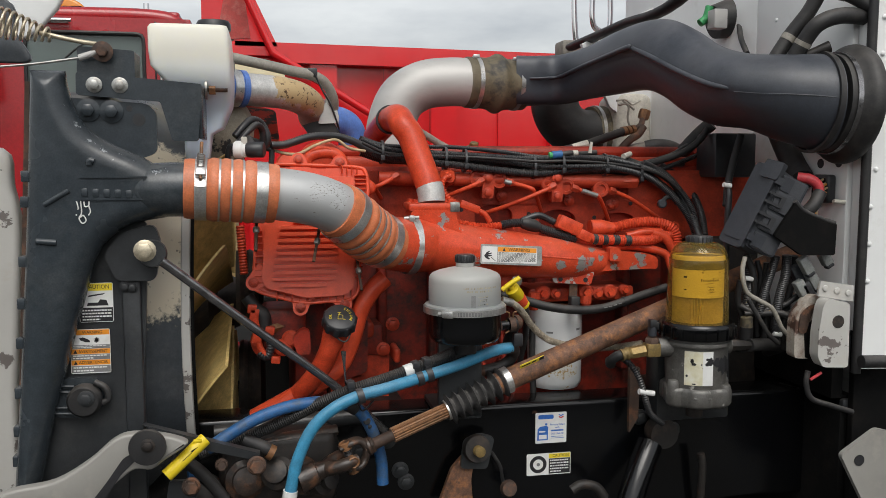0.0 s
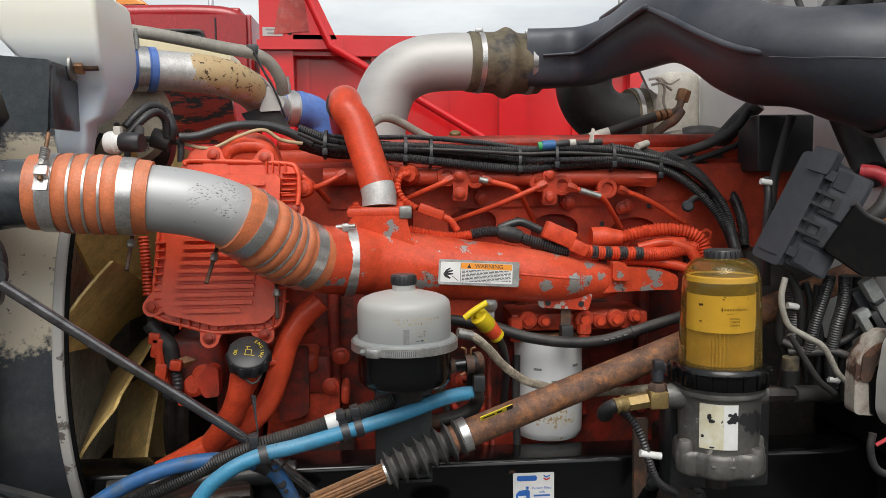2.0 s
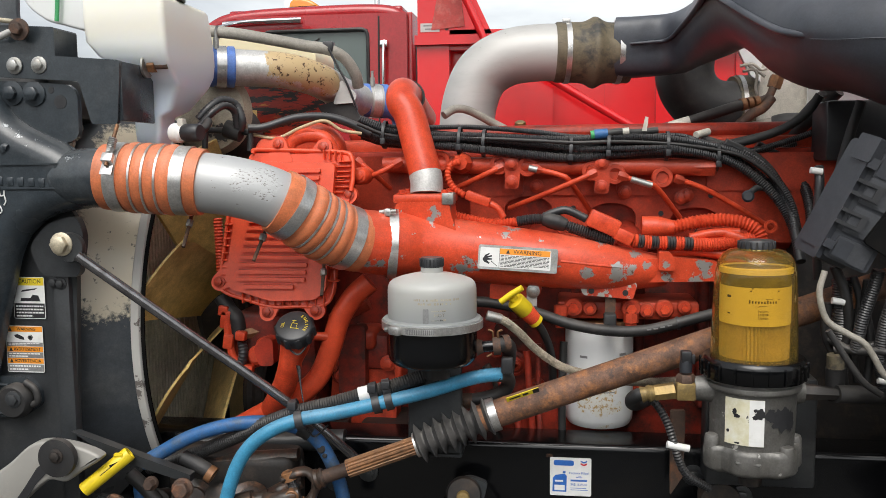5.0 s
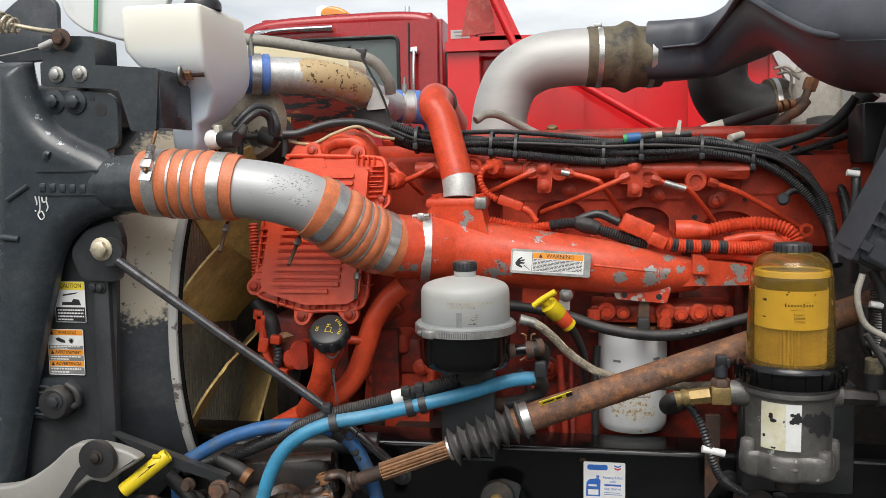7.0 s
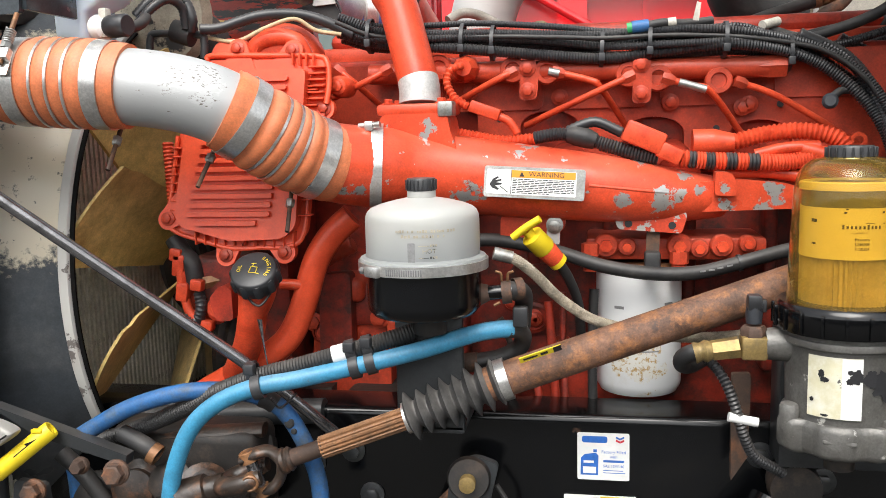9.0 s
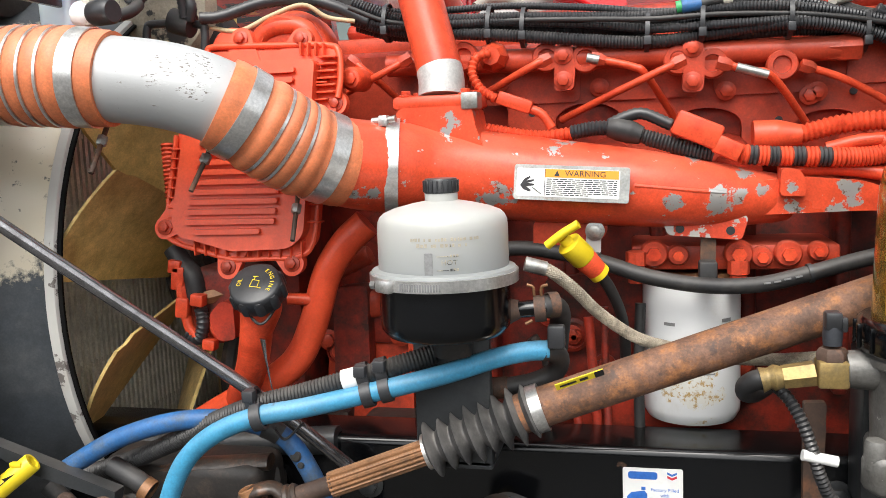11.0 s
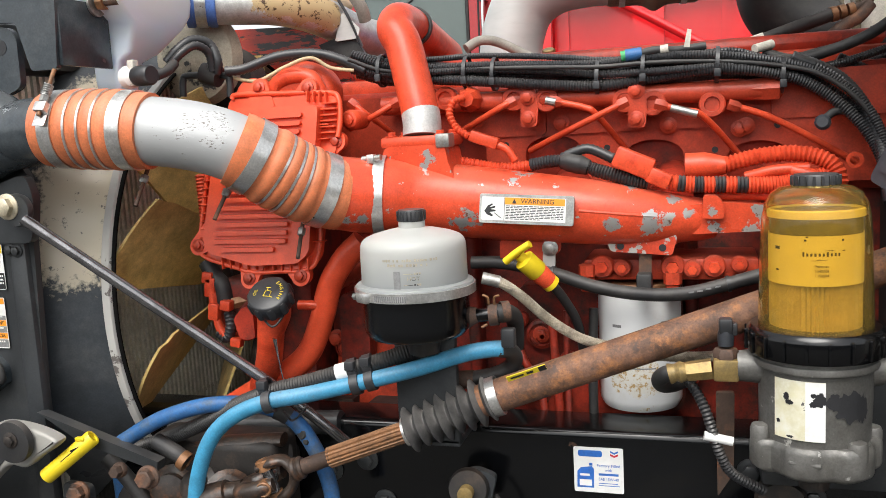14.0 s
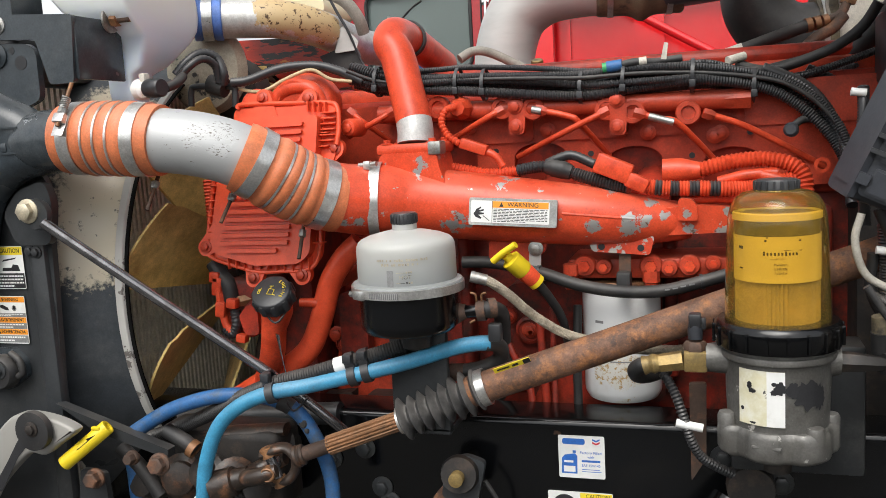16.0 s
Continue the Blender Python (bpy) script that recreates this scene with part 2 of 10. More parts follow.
PIT_SPOTS = [(0.165, 1.70, 1.547, 0.020), (0.178, 1.715, 1.532, 0.020), (0.176, 1.71, 1.51, 0.016), (0.148, 1.695, 1.54, 0.016), (0.13, 1.69, 1.525, 0.010)]
ALU_PIT = mat("pitted_aluminium_pipe", (0.47, 0.475, 0.475), 0.46, metal=0.3, vary=0.08, blot=4, grain=200, bump=0.06, stretch=(0.45, 1, 1.6), second=(0.42, 0.42, 0.41), mix=(0.5, 0.75),
              chip=(0.11, 0.09, 0.075), chips=(0.625, 0.66), chip_scale=140, chip_metal=0.0, spots=PIT_SPOTS, marks=((0.47, 0.475, 0.475), 260, 0.40, 0.45))
STAIN_SPOTS = [(*(0.11, 2.07, 1.768), 0.050), (*(0.149, 2.1, 1.756), 0.050), (*(0.174, 2.14, 1.735), 0.040), (*(0.088, 2.06, 1.754), 0.026)]
ALU_STAIN = mat("stained_aluminium_coolant_pipe", (0.60, 0.59, 0.57), 0.40, metal=0.5, vary=0.1, blot=5, grain=120, bump=0.08, second=(0.46, 0.42, 0.36), mix=(0.5, 0.75),
                chip=(0.52, 0.38, 0.20), chips=(0.74, 0.76), chip_scale=60, chip_metal=0.0, spots=STAIN_SPOTS, marks=((0.07, 0.035, 0.015), 85, 0.56, 0.60))
STEEL = mat("bright_steel_band", (0.64, 0.63, 0.61), 0.30, metal=0.8, vary=0.12, blot=14, grain=180, bump=0.04, second=(0.38, 0.34, 0.29), mix=(0.55, 0.85))
ZINC = mat("zinc_plated_bolt", (0.42, 0.42, 0.40), 0.42, metal=0.8, vary=0.2, blot=20, grain=150, bump=0.1, second=(0.22, 0.18, 0.14), mix=(0.5, 0.75))
CHROME = mat("chrome", (0.75, 0.75, 0.76), 0.10, metal=1.0, vary=0.04, bump=0.0)
CAST = mat("grey_cast_aluminium", (0.155, 0.15, 0.14), 0.45, metal=0.3, vary=0.25, blot=9, grain=80, bump=0.45, second=(0.095, 0.09, 0.08), mix=(0.44, 0.66), chip=(0.42, 0.41, 0.38), chips=(0.66, 0.72), chip_scale=60, chip_metal=0.2, dust=(0.36, 0.35, 0.32), dust_amount=0.25)
ORANGE = mat("orange_silicone_hose", (0.66, 0.185, 0.070), 0.5, vary=0.15, blot=6, grain=110, bump=0.10, second=(0.46, 0.145, 0.06), mix=(0.52, 0.8), dust=(0.6, 0.45, 0.38), dust_amount=0.2)
BLUE = mat("blue_hydraulic_hose", (0.042, 0.255, 0.43), 0.45, vary=0.15, blot=6, grain=120, bump=0.06, second=(0.05, 0.22, 0.36), mix=(0.5, 0.7), chip=(0.10, 0.13, 0.15), chips=(0.70, 0.74), chip_scale=16, chip_metal=0.0, dust=(0.4, 0.5, 0.55), dust_amount=0.16)
DEEP_BLUE = mat("dusty_deep_blue_hose", (0.024, 0.115, 0.30), 0.5, vary=0.25, blot=9, grain=120, bump=0.1, second=(0.07, 0.10, 0.14), mix=(0.46, 0.66), chip=(0.16, 0.15, 0.13), chips=(0.66, 0.69), chip_scale=24, chip_metal=0.0)
SILICONE_BLUE = mat("blue_silicone_coupler", (0.09, 0.19, 0.52), 0.5, vary=0.15, blot=8, grain=120, bump=0.06, second=(0.2, 0.26, 0.5), mix=(0.55, 0.8))
RUST = mat("rusted_steel_shaft", (0.165, 0.084, 0.052), 0.70, vary=0.42, blot=20, grain=60, bump=0.9, soiling=0.26, second=(0.29, 0.122, 0.047), mix=(0.47, 0.64), chip=(0.085, 0.055, 0.045), chips=(0.60, 0.68), chip_scale=48, chip_metal=0.25)
RUST_DARK = mat("dark_rusty_iron", (0.075, 0.045, 0.032), 0.72, vary=0.35, blot=12, grain=80, bump=0.4, second=(0.20, 0.085, 0.04), mix=(0.5, 0.7))
RUST_SPLINE = mat("brown_spline_shaft", (0.26, 0.125, 0.055), 0.5, metal=0.3, vary=0.2, blot=16, grain=90, bump=0.15, second=(0.10, 0.055, 0.03), mix=(0.48, 0.7))
IRON = mat("oily_black_iron", (0.022, 0.019, 0.017), 0.55, vary=0.4, blot=9, grain=60, bump=0.4, second=(0.075, 0.05, 0.036), mix=(0.5, 0.72))
BRASS = mat("dull_brass", (0.31, 0.215, 0.08), 0.46, metal=0.5, vary=0.18, blot=18, grain=120, bump=0.12, second=(0.17, 0.125, 0.06), mix=(0.46, 0.68))
WHITE = mat("white_cab_paint", (0.80, 0.81, 0.80), 0.38, vary=0.05, blot=3, grain=25, bump=0.04, second=(0.60, 0.59, 0.55), mix=(0.56, 0.85), chip=(0.22, 0.2, 0.18), chips=(0.755, 0.765), chip_scale=18, chip_metal=0.0)
WHITE_CHIPPED = mat("chipped_white_hinge_paint", (0.50, 0.49, 0.46), 0.45, vary=0.06, blot=5, grain=25, bump=0.08, second=(0.45, 0.40, 0.34), mix=(0.55, 0.8), chip=(0.16, 0.14, 0.13), chips=(0.60, 0.615), chip_scale=16, chip_metal=0.1)
FILTER_WHITE = mat("white_enamel_filter_can", (0.68, 0.69, 0.69), 0.30, vary=0.05, blot=6, grain=40, bump=0.03, second=(0.55, 0.53, 0.48), mix=(0.55, 0.85), chip=(0.42, 0.27, 0.10), chips=(0.74, 0.80), chip_scale=19, chip_metal=0.0, marks=((0.66, 0.65, 0.60), 130, 0.42, 0.49),
                   spots=[(0.735, 1.975, 1.10, 0.030), (0.70, 1.975, 1.095, 0.020), (0.76, 1.975, 1.09, 0.014), (0.735, 1.98, 1.045, 0.012)])
SHROUD_SPOTS = [(-0.17, 2.28 - 0.49 * math.cos(radians(q)), 1.235 + 0.49 * math.sin(radians(q)), 0.075) for q in (13, 17, 21, 25, 30, 35, 40, 46)]
SHROUD = mat("black_shroud_paint", (0.045, 0.052, 0.060), 0.30, vary=0.25, blot=4, grain=60, bump=0.10, second=(0.085, 0.09, 0.095), mix=(0.5, 0.75),
             chip=(0.60, 0.53, 0.40), chips=(0.74, 0.76), chip_scale=24, chip_metal=0.0, spots=SHROUD_SPOTS, rag_size=0.035, marks=((0.10, 0.10, 0.09), 55, 0.60, 0.66), dust=(0.2, 0.2, 0.2), dust_amount=0.15)
TAN = mat("tan_dusty_shroud_lip", (0.47, 0.42, 0.32), 0.6, vary=0.15, blot=7, grain=60, bump=0.1, second=(0.30, 0.27, 0.21), mix=(0.5, 0.75), chip=(0.045, 0.045, 0.045), chips=(0.60, 0.63), chip_scale=15, chip_metal=0.0)
FAN_TAN = mat("amber_brown_fan_plastic", (0.74, 0.54, 0.21), 0.42, vary=0.25, blot=5.0, grain=60, bump=0.06, second=(0.46, 0.30, 0.10), mix=(0.48, 0.70))
HINGE_GREY = mat("warm_grey_cast_arm", (0.31, 0.30, 0.275), 0.5, metal=0.15, vary=0.08, blot=5, grain=60, bump=0.12, second=(0.40, 0.37, 0.33), mix=(0.55, 0.8))
YELLOW = mat("yellow_plastic", (0.80, 0.60, 0.02), 0.42, vary=0.08, blot=20, grain=120, bump=0.04, second=(0.62, 0.45, 0.03), mix=(0.55, 0.85))
YELLOW_PRINT = mat("yellow_print", (0.80, 0.62, 0.03), 0.5, vary=0.05, bump=0.0)
ORANGE_PRINT = mat("orange_print", (0.83, 0.30, 0.02), 0.5, vary=0.05, bump=0.0)
WHITE_PRINT = mat("white_vinyl", (0.74, 0.74, 0.72), 0.42, vary=0.05, blot=30, bump=0.02, second=(0.6, 0.59, 0.55), mix=(0.55, 0.85))
BLACK_PRINT = mat("black_print", (0.02, 0.02, 0.022), 0.5, vary=0.1, bump=0.0)
GREY_PRINT = mat("grey_print", (0.22, 0.22, 0.22), 0.5, vary=0.1, bump=0.0)
BLUE_PRINT = mat("blue_print", (0.03, 0.14, 0.50), 0.45, vary=0.1, bump=0.0)
RED_PRINT = mat("red_print", (0.55, 0.03, 0.05), 0.45, vary=0.1, bump=0.0)
PAPER = mat("faded_cream_label", (0.62, 0.58, 0.40), 0.5, vary=0.08, blot=20, bump=0.04, second=(0.70, 0.69, 0.60), mix=(0.4, 0.7), chip=(0.10, 0.095, 0.085), chips=(0.60, 0.61), chip_scale=34, chip_metal=0.0)
STICKER_YELLOW = mat("yellow_filter_label", (0.92, 0.80, 0.30), 0.5, vary=0.05, blot=12, bump=0.02)
ELEMENT_TOP = mat("olive_brown_element_top", (0.26, 0.19, 0.06), 0.5, vary=0.2, blot=20, grain=120, bump=0.1)
OLIVE = mat("olive_filter_core", (0.15, 0.125, 0.03), 0.6, vary=0.2, blot=20, grain=120, bump=0.1)
PLEAT = mat("yellow_filter_pleats", (0.62, 0.50, 0.22), 0.7, vary=0.15, blot=14, grain=120, bump=0.1)
BOOT = mat("dusty_rubber_boot", (0.030, 0.030, 0.032), 0.6, vary=0.3, blot=9, grain=120, bump=0.2, second=(0.11, 0.105, 0.10), mix=(0.46, 0.7), dust=(0.26, 0.24, 0.22), dust_amount=0.6)
LINEN = mat("braided_wire_hose", (0.46, 0.40, 0.31), 0.5, metal=0.4, vary=0.2, blot=25, grain=420, bump=0.5, second=(0.20, 0.18, 0.15), mix=(0.48, 0.7))
CABLE_WHITE = mat("off_white_cable", (0.55, 0.52, 0.45), 0.5, vary=0.12, blot=12, bump=0.04)
CABLE_RED = mat("red_battery_cable", (0.55, 0.05, 0.06), 0.45, vary=0.12, blot=12, bump=0.04)
CABLE_ORANGE = mat("orange_brown_wire", (0.66, 0.27, 0.05), 0.5, vary=0.15, blot=12, bump=0.0)
CABLE_TAN = mat("tan_wire", (0.50, 0.38, 0.22), 0.5, vary=0.15, blot=12, bump=0.0)
GREY_HOSE = mat("grey_rubber_overflow_hose", (0.30, 0.28, 0.24), 0.6, vary=0.15, blot=7, grain=90, bump=0.1, second=(0.18, 0.16, 0.13), mix=(0.5, 0.8))
TAN_RUBBER = mat("muddy_rubber_hump_hose", (0.165, 0.135, 0.085), 0.65, vary=0.2, blot=6, grain=60, bump=0.2, second=(0.045, 0.042, 0.038), mix=(0.50, 0.62))
GOLD_ZINC = mat("yellow_zinc_plating", (0.58, 0.51, 0.38), 0.40, metal=0.6, vary=0.15, blot=20, bump=0.05, second=(0.34, 0.29, 0.2), mix=(0.5, 0.8))
GREEN = mat("green_wire", (0.05, 0.35, 0.12), 0.5, vary=0.1, bump=0.0)
TYRE = mat("tyre_rubber", (0.018, 0.018, 0.018), 0.7, vary=0.2, bump=0.2)
GRAVEL = mat("grey_gravel_yard", (0.055, 0.052, 0.046), 0.9, vary=0.25, blot=0.6, grain=25, bump=0.6, second=(0.04, 0.037, 0.033), mix=(0.45, 0.65))
FLAME = mat("flame_painted_panel", (0.48, 0.030, 0.010), 0.32, vary=0.2, blot=5, grain=40, bump=0.05, stretch=(0.7, 1, 3.4), second=(0.018, 0.010, 0.008), mix=(0.50, 0.53),
            chip=(0.75, 0.28, 0.04), chips=(0.60, 0.66), chip_scale=13, chip_metal=0.0)
SHADING_WALL = mat("dark_shading_wall", (0.045, 0.045, 0.04), 0.9, vary=0.2, blot=0.5, grain=12, bump=0.3, second=(0.03, 0.03, 0.028), mix=(0.45, 0.65))
FIN = mat("radiator_fins", (0.70, 0.66, 0.56), 0.5, metal=0.2, vary=0.25, blot=4, grain=60, bump=0.2)


def clear(name, colour, rough, transmission=1.0, ior=1.45, alpha=1.0):
    m = bpy.data.materials.new(name)
    m.use_nodes = True
    b = m.node_tree.nodes["Principled BSDF"]
    b.inputs["Base Color"].default_value = (*colour, 1)
    b.inputs["Roughness"].default_value = rough
    b.inputs["Transmission Weight"].default_value = transmission
    b.inputs["IOR"].default_value = ior
    b.inputs["Alpha"].default_value = alpha
    return m


AMBER = clear("amber_clear_plastic", (0.68, 0.51, 0.165), 0.06, 0.95, 1.36)
GLASS = clear("tinted_window_glass", (0.16, 0.20, 0.19), 0.03, 0.35)


def milky(name, lower, upper, z0, z1, through=0.35):
    """Translucent moulded plastic; what stands inside it shows as a tint up to a level."""
    m = bpy.data.materials.new(name)
    m.use_nodes = True
    n, l = m.node_tree.nodes, m.node_tree.links
    b = n["Principled BSDF"]
    tc = n.new("ShaderNodeTexCoord")
    sx = n.new("ShaderNodeSeparateXYZ")
    ns = n.new("ShaderNodeTexNoise")
    ns.inputs["Scale"].default_value = 7
    ad = n.new("ShaderNodeMath")
    ad.operation = "MULTIPLY_ADD"
    ad.inputs[1].default_value = 0.03
    mr = n.new("ShaderNodeMapRange")
    mr.inputs["From Min"].default_value, mr.inputs["From Max"].default_value = z0 + 0.015, z1 + 0.015
    mx = n.new("ShaderNodeMix")
    mx.data_type = "RGBA"
    mx.inputs[6].default_value, mx.inputs[7].default_value = (*lower, 1), (*upper, 1)
    l.new(tc.outputs["Object"], sx.inputs["Vector"])
    l.new(tc.outputs["Object"], ns.inputs["Vector"])
    l.new(ns.outputs["Fac"], ad.inputs[0])
    l.new(sx.outputs["Z"], ad.inputs[2])
    l.new(ad.outputs["Value"], mr.inputs["Value"])
    l.new(mr.outputs["Result"], mx.inputs["Factor"])
    l.new(mx.outputs[2], b.inputs["Base Color"])
    b.inputs["Roughness"].default_value = 0.42
    b.inputs["Subsurface Weight"].default_value = through
    b.inputs["Subsurface Radius"].default_value = (0.03, 0.03, 0.025)
    b.inputs["Subsurface Scale"].default_value = 0.5
    return m


TANK_WHITE = milky("milky_white_tank_plastic", (0.66, 0.75, 0.84), (0.76, 0.74, 0.66), 1.705, 1.79, 0.7)
RESERVOIR_WHITE = milky("frosted_reservoir_plastic", (0.26, 0.272, 0.268), (0.41, 0.41, 0.39), 1.30, 1.345)


# ---- builders ----
def link(name, bm, material, angle=40):
    me = bpy.data.meshes.new(name)
    bmesh.ops.recalc_face_normals(bm, faces=bm.faces)
    for f in bm.faces:
        f.smooth = True
    bm.to_mesh(me)
    bm.free()
    me.set_sharp_from_angle(angle=radians(angle))
    me.materials.append(material)
    return new(name, me)


def thing(name, base, label, category, group="", kind=""):
    root = new(name)
    root.empty_display_size = 0.05
    root.location = base
    return tagged(root, label, category, group, kind)


def part(name, bm, material, parent, label="", angle=40):
    ob = link(name, bm, material, angle)
    ob.parent = parent
    if parent.type == "EMPTY":
        ob.matrix_parent_inverse = Matrix.Translation(-parent.location)
    if label:
        ob["label"] = label
    return ob


def single(name, bm, material, label, category, group="", kind="", angle=40):
    return tagged(link(name, bm, material, angle), label, category, group, kind)


def spline(pts, n=8):
    """Points along a smooth curve through pts."""
    p = [Vector(q) for q in pts]
    if len(p) == 2:
        return [p[0].lerp(p[1], i / n) for i in range(n + 1)]
    out = []
    for i in range(len(p) - 1):
        a = p[i - 1] if i else p[0] * 2 - p[1]
        b, c = p[i], p[i + 1]
        d = p[i + 2] if i + 2 < len(p) else p[-1] * 2 - p[-2]
        for k in range(n):
            t = k / n
            out.append(0.5 * (2 * b + (c - a) * t + (2 * a - 5 * b + 4 * c - d) * t * t + (3 * b - a - 3 * c + d) * t ** 3))
    return out + [p[-1]]


def even(line, step):
    """The same line in steps of one length."""
    acc = [0.0]
    for a, b in zip(line, line[1:]):
        acc.append(acc[-1] + (b - a).length)
    m = max(2, int(acc[-1] / step))
    out, j = [], 0
    for i in range(m + 1):
        s = acc[-1] * i / m
        while j < len(line) - 2 and acc[j + 1] < s:
            j += 1
        u = (s - acc[j]) / max(1e-9, acc[j + 1] - acc[j])
        out.append(line[j].lerp(line[j + 1], min(1, max(0, u))))
    return out


def sweep(line, radii, seg=14, caps=True, flat=1.0, hollow=0.0, bm=None):
    """A round (or flattened) skin round a line."""
    bm = bm or bmesh.new()
    n = len(line)
    tang = [(line[min(i + 1, n - 1)] - line[max(i - 1, 0)]).normalized() for i in range(n)]
    side = tang[0].cross(Vector((0, 0, 1)))
    if side.length < 0.1:
        side = tang[0].cross(Vector((0, 1, 0)))
    side.normalize()
    rings = []
    for i in range(n):
        side = (side - tang[i] * side.dot(tang[i])).normalized()
        up = tang[i].cross(side)
        r = radii[i] if isinstance(radii, (list, tuple)) else radii
        rings.append([bm.verts.new(line[i] + side * (r * math.cos(a)) + up * (r * flat * math.sin(a))) for a in (2 * math.pi * k / seg for k in range(seg))])
    for a, b in zip(rings, rings[1:]):
        for k in range(seg):
            bm.faces.new((a[k], a[(k + 1) % seg], b[(k + 1) % seg], b[k]))
    if caps:
        bm.faces.new(rings[0][::-1])
        bm.faces.new(rings[-1])
    return bm


def tube(pts, r, seg=14, n=8, caps=True, flat=1.0, bm=None):
    line = spline(pts, n)
    if isinstance(r, (list, tuple)):
        m = len(line) - 1
        radii = []
        for i in range(m + 1):
            u = i / m * (len(r) - 1)
            k = min(int(u), len(r) - 2)
            radii.append(r[k] + (r[k + 1] - r[k]) * (u - k))
        r = radii
    return sweep(line, r, seg, caps, flat, bm=bm)


def loom(pts, r, pitch=0.006, depth=0.13, seg=10, bm=None):
    """Corrugated conduit."""
    line = even(spline(pts, 10), pitch / 2)
    return sweep(line, [r if i % 2 else r * (1 - depth) for i in range(len(line))], seg, bm=bm)


def axis_matrix(p, d):
    """z along d at p."""
    return Matrix.Translation(p) @ Vector(d).to_track_quat("Z", "Y").to_matrix().to_4x4()


def lathe(profile, m=Matrix(), seg=28, bm=None):
    """A turned body: profile of (radius, height) round the local z."""
    bm = bm or bmesh.new()
    rings = []
    closed = profile[0] == profile[-1]
    for r, z in profile[:-1] if closed else profile:
        if r < 1e-6:
            rings.append([bm.verts.new(m @ Vector((0, 0, z)))])
        else:
            rings.append([bm.verts.new(m @ Vector((r * math.cos(2 * math.pi * k / seg), r * math.sin(2 * math.pi * k / seg), z))) for k in range(seg)])
    for a, b in zip(rings, rings[1:] + rings[:1] if closed else rings[1:]):
        for k in range(seg):
            q = (k + 1) % seg
            if len(a) == 1 and len(b) > 1:
                bm.faces.new((a[0], b[k], b[q]))
            elif len(b) == 1 and len(a) > 1:
                bm.faces.new((a[k], b[0], a[q]))
            elif len(a) > 1:
                bm.faces.new((a[k], a[q], b[q], b[k]))
    for ring, flip in ((rings[0], True), (rings[-1], False)):
        if len(ring) > 1 and not closed:
            bm.faces.new(ring[::-1] if flip else ring)
    return bm


def bevel(bm, width, segments=2, angle=30):
    edges = [e for e in bm.edges if e.is_manifold and e.calc_face_angle(0) > radians(angle)]
    bmesh.ops.bevel(bm, geom=edges, offset=width, segments=segments, affect="EDGES", profile=0.5, clamp_overlap=True)
    return bm


def box(lo, hi, r=0.003, m=Matrix(), segments=2):
    bm = bmesh.new()
    bmesh.ops.create_cube(bm, size=1)
    for v in bm.verts:
        v.co = Vector(((lo[0] + hi[0]) / 2 + v.co.x * (hi[0] - lo[0]), (lo[1] + hi[1]) / 2 + v.co.y * (hi[1] - lo[1]), (lo[2] + hi[2]) / 2 + v.co.z * (hi[2] - lo[2])))
    if r:
        bevel(bm, r, segments)
    bm.transform(m)
    return bm


def plate(poly, depth, m, r=0.002, segments=2):
    """A flat body: outline poly in the local (u, v), from n = 0 to n = depth, through m."""
    bm = bmesh.new()
    a = [bm.verts.new((u, v, 0)) for u, v in poly]
    b = [bm.verts.new((u, v, depth)) for u, v in poly]
    bm.faces.new(a[::-1])
    bm.faces.new(b)
    for i in range(len(poly)):
        j = (i + 1) % len(poly)
        bm.faces.new((a[i], a[j], b[j], b[i]))
    if r:
        bevel(bm, r, segments)
    bm.transform(m)
    return bm


def pillow(outline, depth, r, m, steps=6, n=4):
    """A cast body with a smooth outline in (u, v) and a softly rounded front edge."""
    pts = spline([(u, v, 0) for u, v in outline + outline[:1]], n)[:-1]
    k = len(pts)
    area = sum(pts[i].x * pts[(i + 1) % k].y - pts[(i + 1) % k].x * pts[i].y for i in range(k))
    s = 1 if area > 0 else -1
    inward = []
    for i in range(k):
        t = pts[(i + 1) % k] - pts[i - 1]
        inward.append(Vector((-t.y, t.x, 0)).normalized() * s)
    bm = bmesh.new()
    rings = [[bm.verts.new(p) for p in pts]]
    for j in range(steps + 1):
        a = math.pi / 2 * j / steps
        rings.append([bm.verts.new(p + w * (r * (1 - math.cos(a))) + Vector((0, 0, depth - r + r * math.sin(a)))) for p, w in zip(pts, inward)])
    for a, b in zip(rings, rings[1:]):
        for i in range(k):
            bm.faces.new((a[i], a[(i + 1) % k], b[(i + 1) % k], b[i]))
    bm.faces.new(rings[0][::-1])
    bm.faces.new(rings[-1])
    bm.transform(m)
    return bm


def rounded(poly, r, n=4):
    """The outline with its corners rounded."""
    out = []
    k = len(poly)
    for i in range(k):
        a, b, c = (Vector(poly[(i + j) % k]) for j in (-1, 0, 1))
        u, w = (a - b), (c - b)
        d = min(r, u.length * 0.45, w.length * 0.45)
        p, q = b + u.normalized() * d, b + w.normalized() * d
        for j in range(n + 1):
            t = j / n
            out.append(tuple(p * (1 - t) ** 2 + b * 2 * t * (1 - t) + q * t * t))
    return out


def rect(u0, v0, u1, v1):
    return [(u0, v0), (u1, v0), (u1, v1), (u0, v1)]


def facing(y, lean=0.0, z0=0.0):
    """(u, v, n) to the world for a face towards -y at depth y: u is x, v is z; it leans back by y = lean * (z - z0)."""
    return Matrix(((1, 0, 0, 0), (0, lean, -1, y - lean * z0), (0, 1, 0, 0), (0, 0, 0, 1)))


